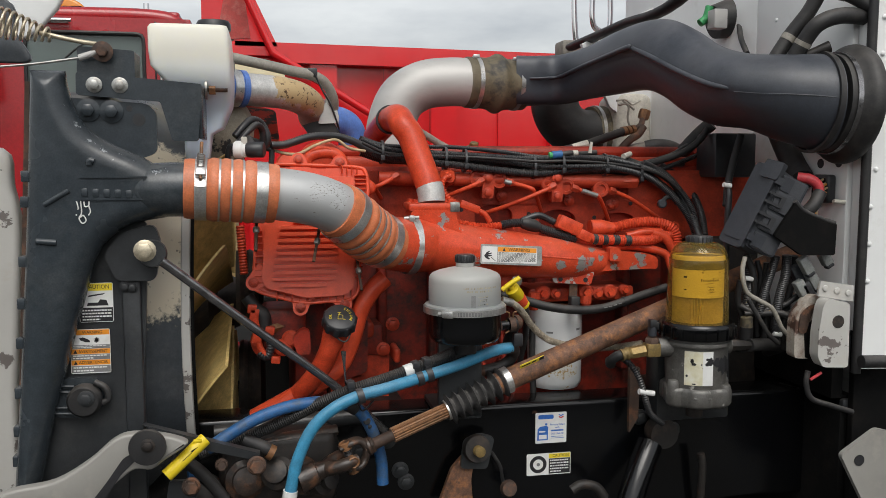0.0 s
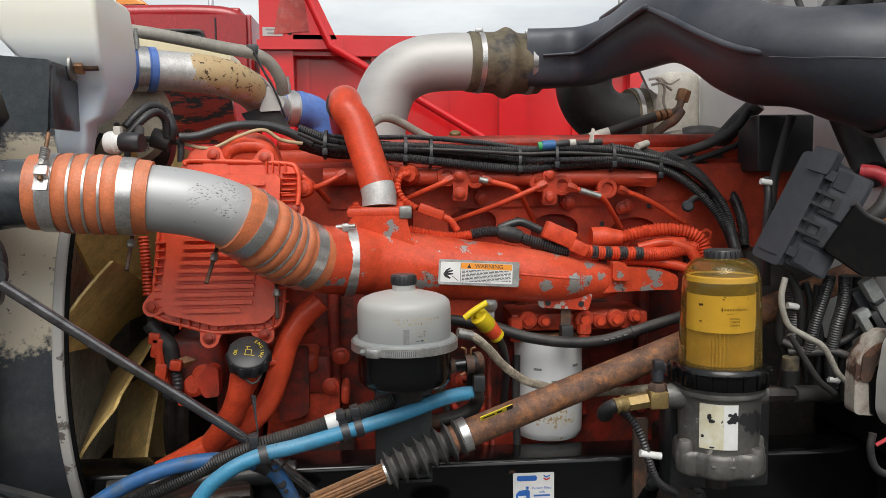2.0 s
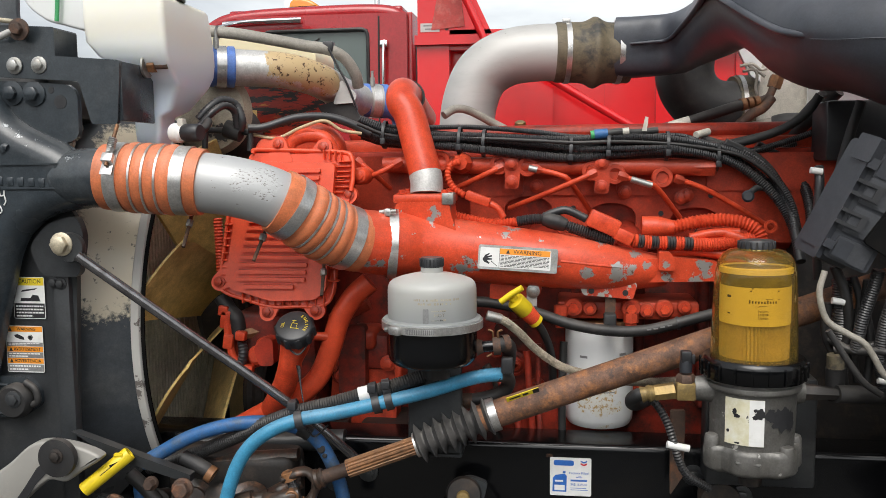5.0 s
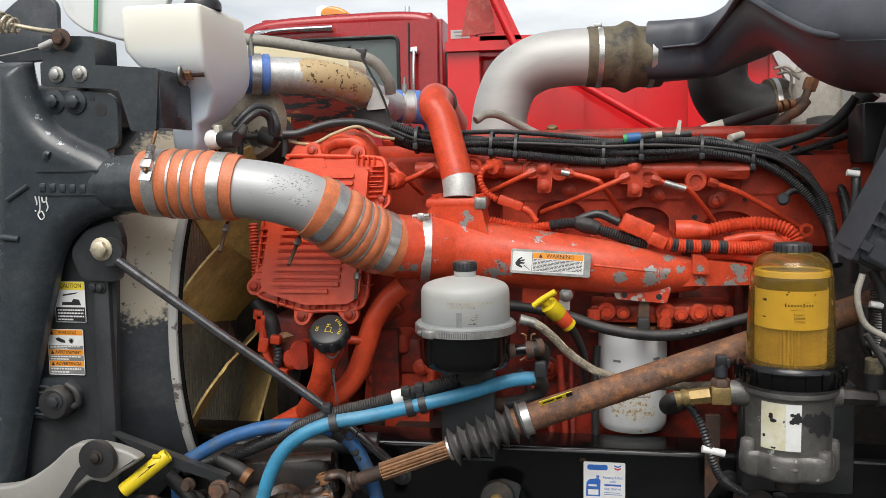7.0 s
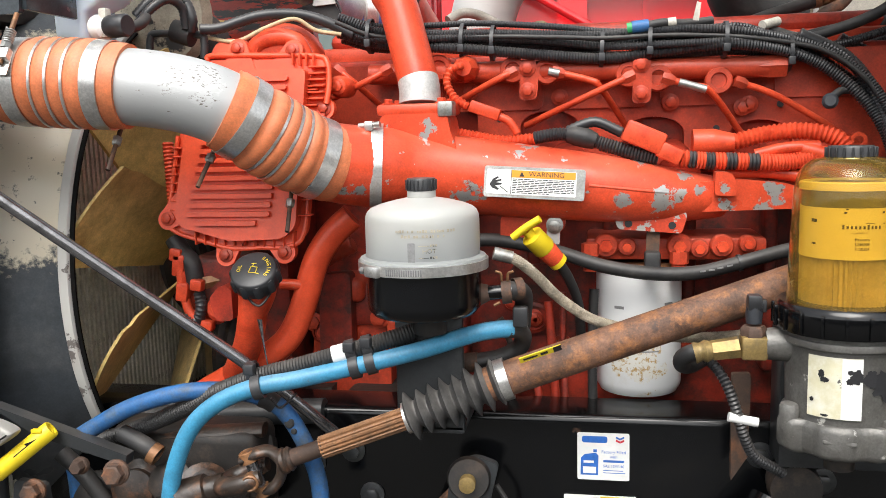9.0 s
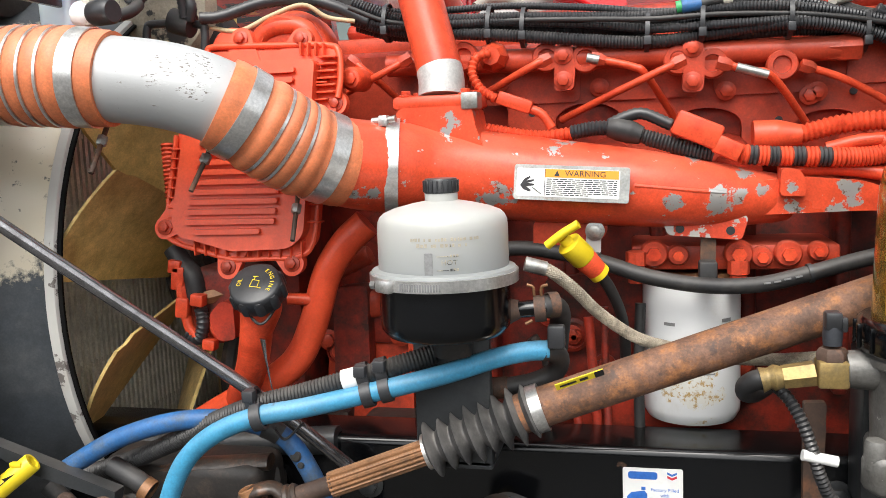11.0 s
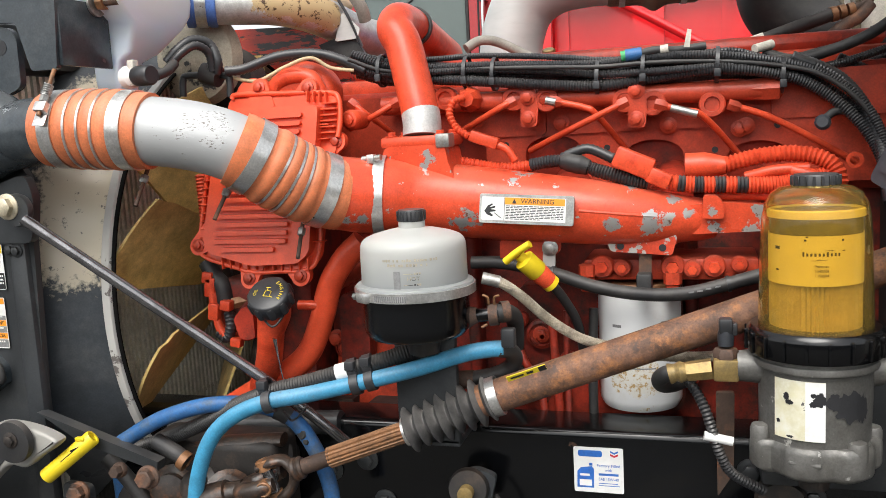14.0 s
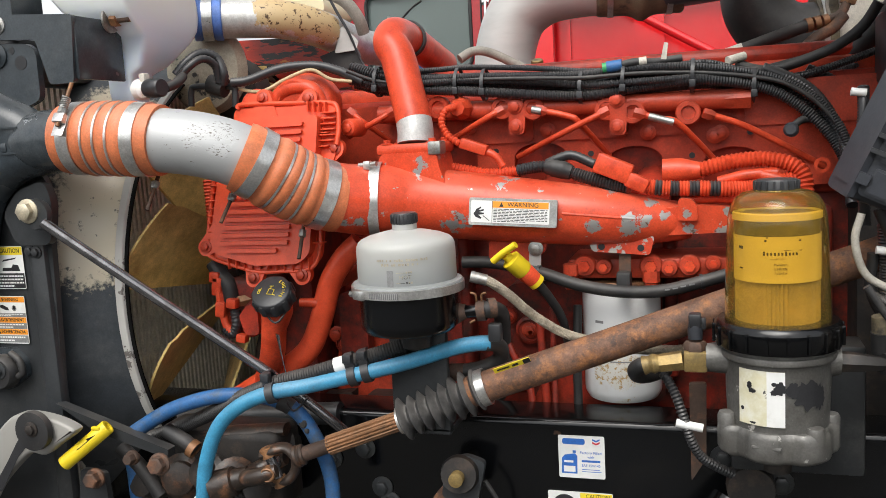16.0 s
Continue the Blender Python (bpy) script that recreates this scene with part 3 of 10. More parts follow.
def frame_at(p, u, v):
    """(u, v, n) to the world with origin p, u along u, v near v."""
    u = Vector(u).normalized()
    n = u.cross(Vector(v)).normalized()
    w = n.cross(u)
    return Matrix(((u.x, w.x, n.x, p[0]), (u.y, w.y, n.y, p[1]), (u.z, w.z, n.z, p[2]), (0, 0, 0, 1)))


def bolt(p, d=(0, -1, 0), r=0.008, h=0.007, washer=1.5, bm=None):
    """A hexagon head on a flange."""
    m = axis_matrix(p, d)
    bm = lathe([(r * washer, 0), (r * washer, h * 0.22), (r * 1.1, h * 0.36)], m, 16, bm)
    head = [(r, h * 0.3), (r, h * 0.9), (r * 0.82, h), (0, h)]
    return lathe(head, m, 6, bm)


def band(p, d, r, width, thick=0.0016, seg=40):
    """A strap round a hose at p along d."""
    m = axis_matrix(p, d)
    return lathe([(r, -width / 2), (r + thick, -width / 2), (r + thick, width / 2), (r, width / 2), (r, -width / 2)], m, seg)


def words(text, size, m, material, parent, name="lettering", align="CENTER", depth=0.0002, width=None):
    cu = bpy.data.curves.new(name, "FONT")
    cu.body, cu.size, cu.align_x, cu.align_y, cu.extrude, cu.resolution_u = text, size, align, "CENTER", depth, 3
    tmp = new("lettering_curve", cu)
    dg = bpy.context.evaluated_depsgraph_get()
    me = bpy.data.meshes.new_from_object(tmp.evaluated_get(dg))
    bpy.data.objects.remove(tmp)
    bpy.data.curves.remove(cu)
    if width and me.vertices:
        xs = [v.co.x for v in me.vertices]
        k = width / max(1e-6, max(xs) - min(xs))
        me.transform(Matrix.Diagonal((k, 1, 1, 1)))
    me.transform(m)
    me.materials.clear()
    me.materials.append(material)
    ob = new(name, me)
    ob.parent = parent
    if parent.type == "EMPTY":
        ob.matrix_parent_inverse = Matrix.Translation(-parent.location)
    return ob


def print_on(name, rects, m, material, parent, n0=0.0006, label=""):
    """Flat printed marks: rectangles in the sticker's (u, v)."""
    bm = bmesh.new()
    for u0, v0, u1, v1 in rects:
        vs = [bm.verts.new(m @ Vector((u, v, n0))) for u, v in rect(u0, v0, u1, v1)]
        bm.faces.new(vs)
    return part(name, bm, material, parent, label)


def print_poly(name, polys, m, material, parent, n0=0.0007):
    bm = bmesh.new()
    for poly in polys:
        bm.faces.new([bm.verts.new(m @ Vector((u, v, n0))) for u, v in poly])
    return part(name, bm, material, parent)


def disc(cx, cy, r, n=20):
    return [(cx + r * math.cos(2 * math.pi * k / n), cy + r * math.sin(2 * math.pi * k / n)) for k in range(n)]


def lerp3(a, b, t):
    return tuple(p + (q - p) * t for p, q in zip(a, b))


# ---- ground ----
bm = bmesh.new()
bmesh.ops.create_grid(bm, x_segments=2, y_segments=2, size=400)
single("ground", bm, GRAVEL, "grey packed gravel yard under the trucks", "ground", kind="structure")


# unseen wall added behind the camera to cut horizon light and reflections
single("yard_wall", box((-30, -9.3, 0), (30, -9.0, 2.8), 0), SHADING_WALL, "unseen dark wall added to cut low sky light", "wall", kind="structure")

# ---- frame rails ----
def frame_rail(y, near):
    s = 1 if near else -1
    rail = thing("frame_rail", (0.9, y, 0.77), "glossy black painted steel truck frame rail", "frame rail", "truck frame rails")
    prof = rounded([(0, 0.775), (0, 1.042), (0.088, 1.042), (0.088, 1.034), (0.009, 1.034), (0.009, 0.783), (0.088, 0.783), (0.088, 0.775)], 0.012, 3)
    bm = bmesh.new()
    ends = []
    for x in (-1.5, 4.2):
        ends.append([bm.verts.new((x, y + s * u, v)) for u, v in prof])
    bm.faces.new(ends[0])
    bm.faces.new(ends[1][::-1])
    for i in range(len(prof)):
        j = (i + 1) % len(prof)
        bm.faces.new((ends[0][i], ends[0][j], ends[1][j], ends[1][i]))
    part("channel", bm, RAIL_BLACK, rail)
    return rail


near_rail = frame_rail(1.895, True)
frame_rail(2.745, False)
single("frame_crossmember", tube([(-0.3, 1.9, 0.86), (-0.3, 2.74, 0.86)], 0.05, 16), BLACK, "black tubular crossmember between the frame rails", "crossmember")

# ---- engine ----
engine = thing("diesel_engine", (0.7, 2.32, 0.8), "large red painted diesel engine with chipped and grimy paint", "engine")
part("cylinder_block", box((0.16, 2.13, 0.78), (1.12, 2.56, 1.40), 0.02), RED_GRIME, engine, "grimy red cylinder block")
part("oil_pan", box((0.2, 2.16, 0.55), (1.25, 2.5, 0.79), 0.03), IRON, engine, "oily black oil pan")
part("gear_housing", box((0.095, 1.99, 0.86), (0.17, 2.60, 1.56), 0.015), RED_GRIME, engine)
part("rocker_housing", box((0.18, 2.14, 1.565), (1.36, 2.52, 1.605), 0.012), RED_DIRTY, engine)
part("valve_cover", box((0.20, 2.16, 1.60), (1.32, 2.50, 1.632), 0.016, segments=3), RED_DARK, engine)
part("rear_flywheel_housing", box((1.10, 2.06, 0.78), (1.30, 2.60, 1.40), 0.02), IRON, engine)
for x in (0.30, 1.02):
    part("engine_mount", box((x - 0.05, 1.91, 0.96), (x + 0.05, 2.14, 1.033), 0.01), IRON, engine)
    part("mount_leg", box((x - 0.04, 1.905, 0.80), (x + 0.04, 1.96, 0.97), 0.01), IRON, engine)
part("rear_head_deck", box((0.98, 2.18, 1.50), (1.75, 2.5, 1.60), 0.012), RED, engine)

# side of the head: a wall with arched pockets
HEAD_Y = 2.098
POCKETS = [(0.423, 1.485), (0.589, 1.467), (0.754, 1.453), (0.917, 1.444)]


def head_side():
    bm = bmesh.new()
    x0, x1, z0, z1 = 0.17, 1.30, 1.395, 1.57
    poly = [(x0, z1), (x0, z0)]
    for cx, cz in POCKETS:
        w = 0.048
        poly.append((cx - w, z0))
        for k in range(13):
            a = math.pi - math.pi * k / 12
            poly.append((cx + w * math.cos(a), cz - 0.006 + 0.026 * math.sin(a)))
        poly.append((cx + w, z0))
    poly += [(x1, z0), (x1, z1)]
    return plate(poly, 0.045, facing(HEAD_Y + 0.045), 0.005)


part("cylinder_head", head_side(), RED_DIRTY, engine, "dusty red cylinder head with arched ports")
for i in range(3):
    u0 = POCKETS[i][0] + 0.01
    u1 = POCKETS[i + 1][0] - 0.01 if i < 2 else POCKETS[3][0] - 0.005
    part("head_pad", plate(rounded(rect(u0, POCKETS[1][1] + 0.022, u1, 1.562), 0.012), 0.006, facing(HEAD_Y - 0.0005)), RED_DIRTY, engine)
part("head_pad", plate(rounded(rect(POCKETS[0][0] - 0.12, POCKETS[1][1] + 0.022, POCKETS[0][0] - 0.01, 1.562), 0.012), 0.006, facing(HEAD_Y - 0.0005)), RED_DIRTY, engine)
part("head_pad", plate(rounded(rect(POCKETS[3][0] + 0.02, POCKETS[1][1] + 0.03, POCKETS[3][0] + 0.22, 1.562), 0.012), 0.006, facing(HEAD_Y - 0.0005)), RED_DIRTY, engine)
for p in ((0.606, 2.085, 1.508), (0.779, 2.085, 1.495), (0.898, 2.085, 1.488), (0.462, 2.085, 1.521), (0.888, 2.085, 1.484)):
    part("bolt", bolt(p, r=0.009, h=0.010), RED_DIRTY, engine)
for p in ((0.679, 2.098, 1.463), (0.851, 2.098, 1.452), (0.945, 2.091, 1.487), (0.507, 2.098, 1.475), (0.922, 2.098, 1.416)):
    part("tapped_hole", lathe([(0.0052, 0), (0.0052, 0.0012), (0, 0.0012)], axis_matrix(p, (0, -1, 0)), 14), BLACK_PRINT, engine)

# fuel rail, clamps and injection lines
rail_z = (0.612, 2.055, 1.547)[2]
part("fuel_rail", tube([(0.30, 2.06, rail_z + 0.006), (0.92, 2.06, rail_z - 0.004)], 0.0165, 20), RED_DIRTY, engine)
for px in ((0.535, 2.05, 1.551), (0.589, 2.05, 1.547), (0.714, 2.05, 1.538), (0.758, 2.05, 1.531), (0.417, 2.05, 1.559), (0.847, 2.05, 1.524)):
    part("rail_union", lathe([(0.0205, -0.012), (0.0205, 0.003), (0.0185, 0.006), (0.012, 0.006), (0.011, 0.001), (0, 0.001)], axis_matrix((px[0], 2.048, px[2]), (0, -1, 0)), 24), RED_DIRTY, engine, angle=25)
part("rail_end_nut", lathe([(0.0, -0.02), (0.017, -0.02), (0.019, 0.0), (0.019, 0.02), (0.010, 0.024), (0, 0.024)], axis_matrix((0.925, 2.06, rail_z - 0.004), (1, 0, 0)), 6), RED_DIRTY, engine)
for a, b in (((0.564, 2.04, 1.566), (0.553, 2.07, 1.504)), ((0.735, 2.04, 1.566), (0.729, 2.07, 1.494))):
    x, zt, zb = (a[0] + b[0]) / 2, a[2], b[2]
    clampb = part("rail_clamp", plate(rounded([(x - 0.014, zb), (x + 0.014, zb), (x + 0.017, (zt + zb) / 2), (x + 0.013, zt), (x - 0.013, zt), (x - 0.012, (zt + zb) / 2)], 0.008), 0.022, facing(2.062), 0.004), RED_DIRTY, engine)
    part("bolt", bolt((x, 2.040, zb + 0.014), r=0.0085, h=0.009), RED_DIRTY, clampb)
    part("bolt", bolt((x, 2.040, zt - 0.014), r=0.0085, h=0.009), RED_DIRTY, clampb)
LINES = [
    [(0.542, 2.02, 1.548), (0.516, 2.01, 1.536), (0.438, 2.05, 1.501)],
    [(0.72, 2.02, 1.536), (0.686, 2.01, 1.521), (0.614, 2.03, 1.49), (0.552, 2.08, 1.464)],
    [(0.598, 2.02, 1.545), (0.654, 2.02, 1.53), (0.671, 2.025, 1.518), (0.712, 2.09, 1.458)],
    [(0.762, 2.02, 1.53), (0.803, 2.02, 1.517), (0.833, 2.025, 1.507), (0.887, 2.09, 1.444)],
    [(0.87, 2.05, 1.523), (0.929, 2.06, 1.501), (0.997, 2.08, 1.463), (1.063, 2.1, 1.422)],
    [(0.25, 2.03, 1.564), (0.28, 2.03, 1.54), (0.308, 2.08, 1.505)],
    [(0.343, 2.03, 1.561), (0.297, 2.02, 1.537), (0.239, 2.05, 1.517)],
]
for line in LINES:
    one = part("injection_line", tube(line, 0.0052, 12), RED, engine)
    part("line_nut", lathe([(0.0, 0), (0.009, 0), (0.010, 0.012), (0.0065, 0.02), (0.0, 0.02)], axis_matrix(line[0], Vector(line[1]) - Vector(line[0])), 6), RED_DIRTY, one)
for a, b in (((0.786, 2.013, 1.522), (0.825, 2.013, 1.51)), ((0.593, 2.013, 1.545), (0.609, 2.013, 1.541))):
    part("bare_line_sleeve", tube([a, b], 0.0062, 12), ZINC, engine, "bare grey sleeve where the red paint has gone")

# intake manifold log
MAN = [(0.268, 1.84, 1.427), (0.305, 1.868, 1.416), (0.345, 1.899, 1.409), (0.4, 1.935, 1.402), (0.531, 1.956, 1.385), (0.665, 1.96, 1.37), (0.751, 1.97, 1.359), (0.814, 1.985, 1.353), (0.843, 2, 1.351)]
part("intake_manifold", tube(MAN, [0.055, 0.0575, 0.060, 0.059, 0.056, 0.050, 0.043, 0.034, 0.030], 32, 8), RED_CHIPPED, engine, "red intake manifold with large flakes of bare metal")
part("manifold_end_block", plate(rounded([(0.798, 1.333), (0.937, 1.337), (0.959, 1.335), (0.959, 1.363), (0.933, 1.373), (0.864, 1.38), (0.797, 1.376)], 0.010), 0.07, facing(2.025), 0.010, 4), RED_CHIPPED, engine)
part("manifold_flange", plate(rounded([(0.688, 1.332), (0.696, 1.31), (0.787, 1.303), (0.794, 1.329), (0.792, 1.334), (0.696, 1.335)], 0.006), 0.022, facing(1.968), 0.003), RED_FLAKED, engine, "lower flange flaked to bare metal")
for hole_at in ((0.711, 1.946, 1.318), (0.773, 1.946, 1.315)):
    part("flange_hole", lathe([(0.0055, 0), (0.0055, 0.0012), (0, 0.0012)], axis_matrix(hole_at, (0, -1, 0)), 16), BLACK_PRINT, engine)
part("manifold_lug", plate(rounded([(0.831, 1.358), (0.861, 1.357), (0.86, 1.381), (0.852, 1.391), (0.832, 1.392)], 0.006), 0.03, facing(1.972), 0.005, 3), RED_CHIPPED, engine)
part("manifold_foot", box((0.699, 1.96, 1.317), tuple(a + b for a, b in zip((0.795, 1.96, 1.33), (0, 0.10, 0))), 0.004), RED_CHIPPED, engine)
for px in ((0.714, 1.96, 1.318), (0.776, 1.96, 1.317)):
    part("tapped_hole", lathe([(0.005, 0), (0.005, 0.001), (0, 0.001)], axis_matrix(px, (0, -1, 0)), 14), BLACK_PRINT, engine)
for k in range(4):
    x = POCKETS[k][0] + 0.03
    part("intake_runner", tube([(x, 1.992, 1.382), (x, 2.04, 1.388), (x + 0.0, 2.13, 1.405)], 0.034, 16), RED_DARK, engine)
# seam where the casting halves meet
part("manifold_seam", tube([(0.655, 1.91, 1.377), (0.738, 1.924, 1.367), (0.811, 1.95, 1.358)], 0.0028, 8), RED_CHIPPED, engine)

# flange and crossover riser
fl = (0.403, 1.945, 1.485)
FX, FZ = fl[0], fl[2]
part("riser_neck", plate(rounded([(FX - 0.050, FZ), (FX - 0.053, FZ - 0.025), (FX - 0.066, FZ - 0.060), (FX - 0.05, FZ - 0.088), (FX, FZ - 0.098), (FX + 0.05, FZ - 0.088), (FX + 0.066, FZ - 0.060), (FX + 0.053, FZ - 0.025), (FX + 0.050, FZ)], 0.012), 0.085, facing(1.990), 0.012, 4), RED_CHIPPED, engine)
part("neck_plug", lathe([(0.010, 0), (0.010, 0.003), (0.007, 0.004), (0, 0.004)], axis_matrix((FX - 0.045, 1.9055, FZ - 0.03), (0, -1, 0)), 16), RED_DIRTY, engine)
riser_flange = part("riser_flange", box((FX - 0.056, 1.905, FZ - 0.003), (FX + 0.056, 1.995, FZ + 0.015), 0.006), RED_CHIPPED, engine)
part("bare_corner", box((FX + 0.036, 1.902, FZ - 0.005), (FX + 0.0585, 1.935, FZ + 0.017), 0.003), ZINC, riser_flange, "bare metal corner of the flange")
for dx, dy in ((-0.04, -0.03), (0.04, -0.03), (-0.04, 0.035), (0.04, 0.035)):
    part("bolt", bolt((FX + dx, 1.948 + dy, FZ + 0.0145), (0, 0, 1), r=0.0065, h=0.008), RED, riser_flange)
crossover = thing("egr_crossover_pipe", (FX, 1.945, FZ + 0.015), "red painted crossover pipe with scuffed silver lower end", "pipe")
RISE = [(FX + 0.002, 1.945, FZ + 0.014), (0.403, 1.952, 1.529), (0.383, 1.975, 1.595), (0.366, 1.992, 1.648), (0.35, 2.003, 1.673), (0.345, 2.032, 1.691), (0.341, 2.09, 1.695), (0.336, 2.18, 1.688), (0.332, 2.29, 1.673), (0.330, 2.38, 1.660)]
riser_line = spline(RISE, 8)
part("riser_tube", sweep(riser_line[5:], 0.0305, 28), RED, crossover, "scuffed red painted tube")
part("bare_end", sweep(riser_line[:10], 0.0309, 28), SCUFFED, crossover, "bare silver lower end of the pipe")
clampd = riser_line[53] - riser_line[51]
part("rubber_clamp", band(riser_line[52], clampd, 0.031, 0.012, 0.004), RUBBER, crossover, "brown rubber-lined clamp")

# cold clamp at the manifold inlet
cl = Vector((0.347, 1.899, 1.409))
cld = Vector((0.97, 0.24, -0.06))
vband = thing("v_band_clamp", tuple(cl), "bright steel band clamp round the manifold inlet", "hose clamp")
part("strap", band(cl, cld, 0.0612, 0.017, 0.003), STEEL, vband)
part("t_bolt", tube([cl + Vector((-0.016, -0.030, 0.060)), cl + Vector((0.016, -0.034, 0.062))], 0.0045, 10), ZINC, vband)
part("trunnion", box((-0.006, -0.008, -0.007), (0.006, 0.008, 0.007), 0.002, Matrix.Translation(cl + Vector((0, -0.032, 0.060)))), STEEL, vband)

# ---- ribbed front cover ----
def cover_y(z):
    return 1.893 + 0.245 * (z - 1.28)


COVER = facing(1.893 + 0.006, 0.245, 1.28)
cover = part("front_cover", plate(rounded([(0.008, 1.334), (0.020, 1.312), (0.115, 1.286), (0.211, 1.289), (0.236, 1.311),
                                           (0.245, 1.453), (0.258, 1.49), (0.262, 1.573), (0.054, 1.579), (0.050, 1.492), (0.021, 1.470)], 0.012), 0.008, COVER, 0.002), COVER_RED, engine, "bright red ribbed accessory cover")
part("raised_panel", plate(rounded([(0.029, 1.343), (0.038, 1.325), (0.120, 1.303), (0.204, 1.306), (0.224, 1.323), (0.232, 1.558), (0.076, 1.562), (0.070, 1.490), (0.040, 1.467)], 0.010), 0.024, facing(1.893 - 0.0015, 0.245, 1.28), 0.006, 3), COVER_RED, cover)
lo_l, lo_r, up_r = (0.06, 1.332), (0.218, 1.329), (0.221, 1.54)
for k in range(17):
    f = k / 16
    v = 1.330 + 0.0134 * k
    u0, u1 = 0.048 + (0.036 * f if v < 1.46 else 0.048), 0.184 + 0.022 * f
    if k == 0:
        u0, u1 = u0 + 0.018, u1 - 0.020
    part("rib", plate(rounded(rect(u0, v - 0.0036, u1, v + 0.0036), 0.0032, 3), 0.0085, facing(1.893 - 0.0245, 0.245, 1.28), 0.0032, 4), COVER_RED, cover)
for k in range(11):
    f = k / 10
    a = lerp3((lo_l[0] + 0.0, 0, lo_l[1] - 0.02), (lo_r[0], 0, lo_r[1] - 0.022), f)
    part("edge_web", box((a[0] - 0.0012, cover_y(a[2]) - 0.016, a[2] - 0.016), (a[0] + 0.0012, cover_y(a[2]) + 0.002, a[2] + 0.008), 0.0006, segments=1), COVER_RED, cover)
for k in range(9):
    v = lo_r[1] + 0.01 + (up_r[1] - lo_r[1]) * k / 9
    u = lo_r[0] + (up_r[0] - lo_r[0]) * k / 9 + 0.014
    part("edge_web", box((u - 0.008, cover_y(v) - 0.014, v - 0.0012), (u + 0.012, cover_y(v) + 0.002, v + 0.0012), 0.0006, segments=1), COVER_RED, cover)
for p in ((0.012, 1.895, 1.335), (0.109, 1.885, 1.28), (0.203, 1.885, 1.284), (0.254, 1.948, 1.497), (0.112, 1.965, 1.594), (0.202, 1.965, 1.588), (0.24, 1.92, 1.384)):
    to = (Vector((0.135, 1.43)) - Vector((p[0], p[2]))).normalized()
    across = Vector((-to.y, to.x))
    at = Vector((p[0], p[2]))
    ear = [at + (across * math.cos(w) - to * math.sin(w)) * 0.0165 for w in (math.pi * k / 10 for k in range(11))] + [at + to * 0.036 - across * 0.026, at + to * 0.036 + across * 0.026]
    lug = part("cover_lug", plate([tuple(q) for q in ear], 0.013, facing(p[1] + 0.014, 0.245, p[2]), 0.003), COVER_RED, cover)
    part("bolt", bolt((p[0], p[1] + 0.001, p[2]), (0, -1, 0.2), r=0.0075, h=0.009), RED_DIRTY, lug)
part("cover_corner", lathe([(0.030, -0.02), (0.030, 0.012), (0.026, 0.016), (0, 0.016)], axis_matrix((0.093, 1.985, 1.581), (0, -1, 0.2)), 24), COVER_RED, cover)
lip = [(0.061, 1.962, 1.578), (0.072, 1.964, 1.585), (0.159, 1.965, 1.582), (0.238, 1.966, 1.578), (0.258, 1.962, 1.568), (0.262, 1.953, 1.532), (0.259, 1.945, 1.504)]
part("outer_lip", tube(lip, 0.0048, 10, 6), COVER_RED, cover)
rim = [(0.020, 1.462), (0.016, 1.400), (0.012, 1.334), (0.024, 1.315), (0.070, 1.301), (0.116, 1.290), (0.165, 1.291), (0.210, 1.293), (0.232, 1.312), (0.238, 1.380), (0.242, 1.452)]
part("lower_lip", tube([(x, cover_y(z) - 0.007, z) for x, z in rim], 0.0036, 8, 6), COVER_RED, cover)
for k in range(9):
    z = 1.335 + 0.0135 * k
    part("edge_web", box((0.015, cover_y(z) - 0.013, z - 0.0012), (0.032, cover_y(z) + 0.001, z + 0.0012), 0.0006, segments=1), COVER_RED, cover)
for k in range(6):
    a = lerp3((0.233, 1.95, 1.561), (0.231, 1.94, 1.513), k / 5)
    part("edge_web", box((a[0], a[1] - 0.004, a[2] - 0.0014), (a[0] + 0.026, a[1] + 0.016, a[2] + 0.0014), 0.0006, segments=1), COVER_RED, cover)
for k in range(4):
    a = lerp3((0.239, 1.955, 1.57), (0.206, 1.955, 1.573), k / 3)
    part("edge_web", box((a[0] - 0.0014, a[1] - 0.004, a[2] - 0.008), (a[0] + 0.0014, a[1] + 0.014, a[2] + 0.010), 0.0006, segments=1), COVER_RED, cover)
part("dome_casting", lathe([(0.056, -0.04), (0.056, 0.0), (0.050, 0.008), (0.030, 0.014), (0, 0.016)], axis_matrix((0.166, 2.03, 1.583), (0, -1, 0.1)), 36), RED, engine)
part("cover_arch", tube([(0.124, 1.99, 1.583), (0.139, 1.99, 1.603), (0.171, 1.99, 1.611), (0.2, 1.99, 1.604), (0.216, 1.99, 1.576)], 0.014, 14), RED, engine)
part("gear_boss", lathe([(0.046, 0), (0.046, 0.028), (0.042, 0.032), (0.030, 0.032), (0.028, 0.026), (0, 0.026)], axis_matrix((0.167, 2.01, 1.58), (0, -1, 0)), 36), RED, engine, angle=25)
for p in ((0.268, 1.99, 1.532), (0.223, 1.97, 1.452)):
    stub = part("sensor_boss", lathe([(0.017, 0), (0.017, 0.045), (0.013, 0.05), (0, 0.05)], axis_matrix((p[0], p[1] + 0.04, p[2]), (0, -1, 0)), 18), RED, engine)
    part("bolt", bolt((p[0], p[1] - 0.0095, p[2]), r=0.0085, h=0.008), RED, stub)

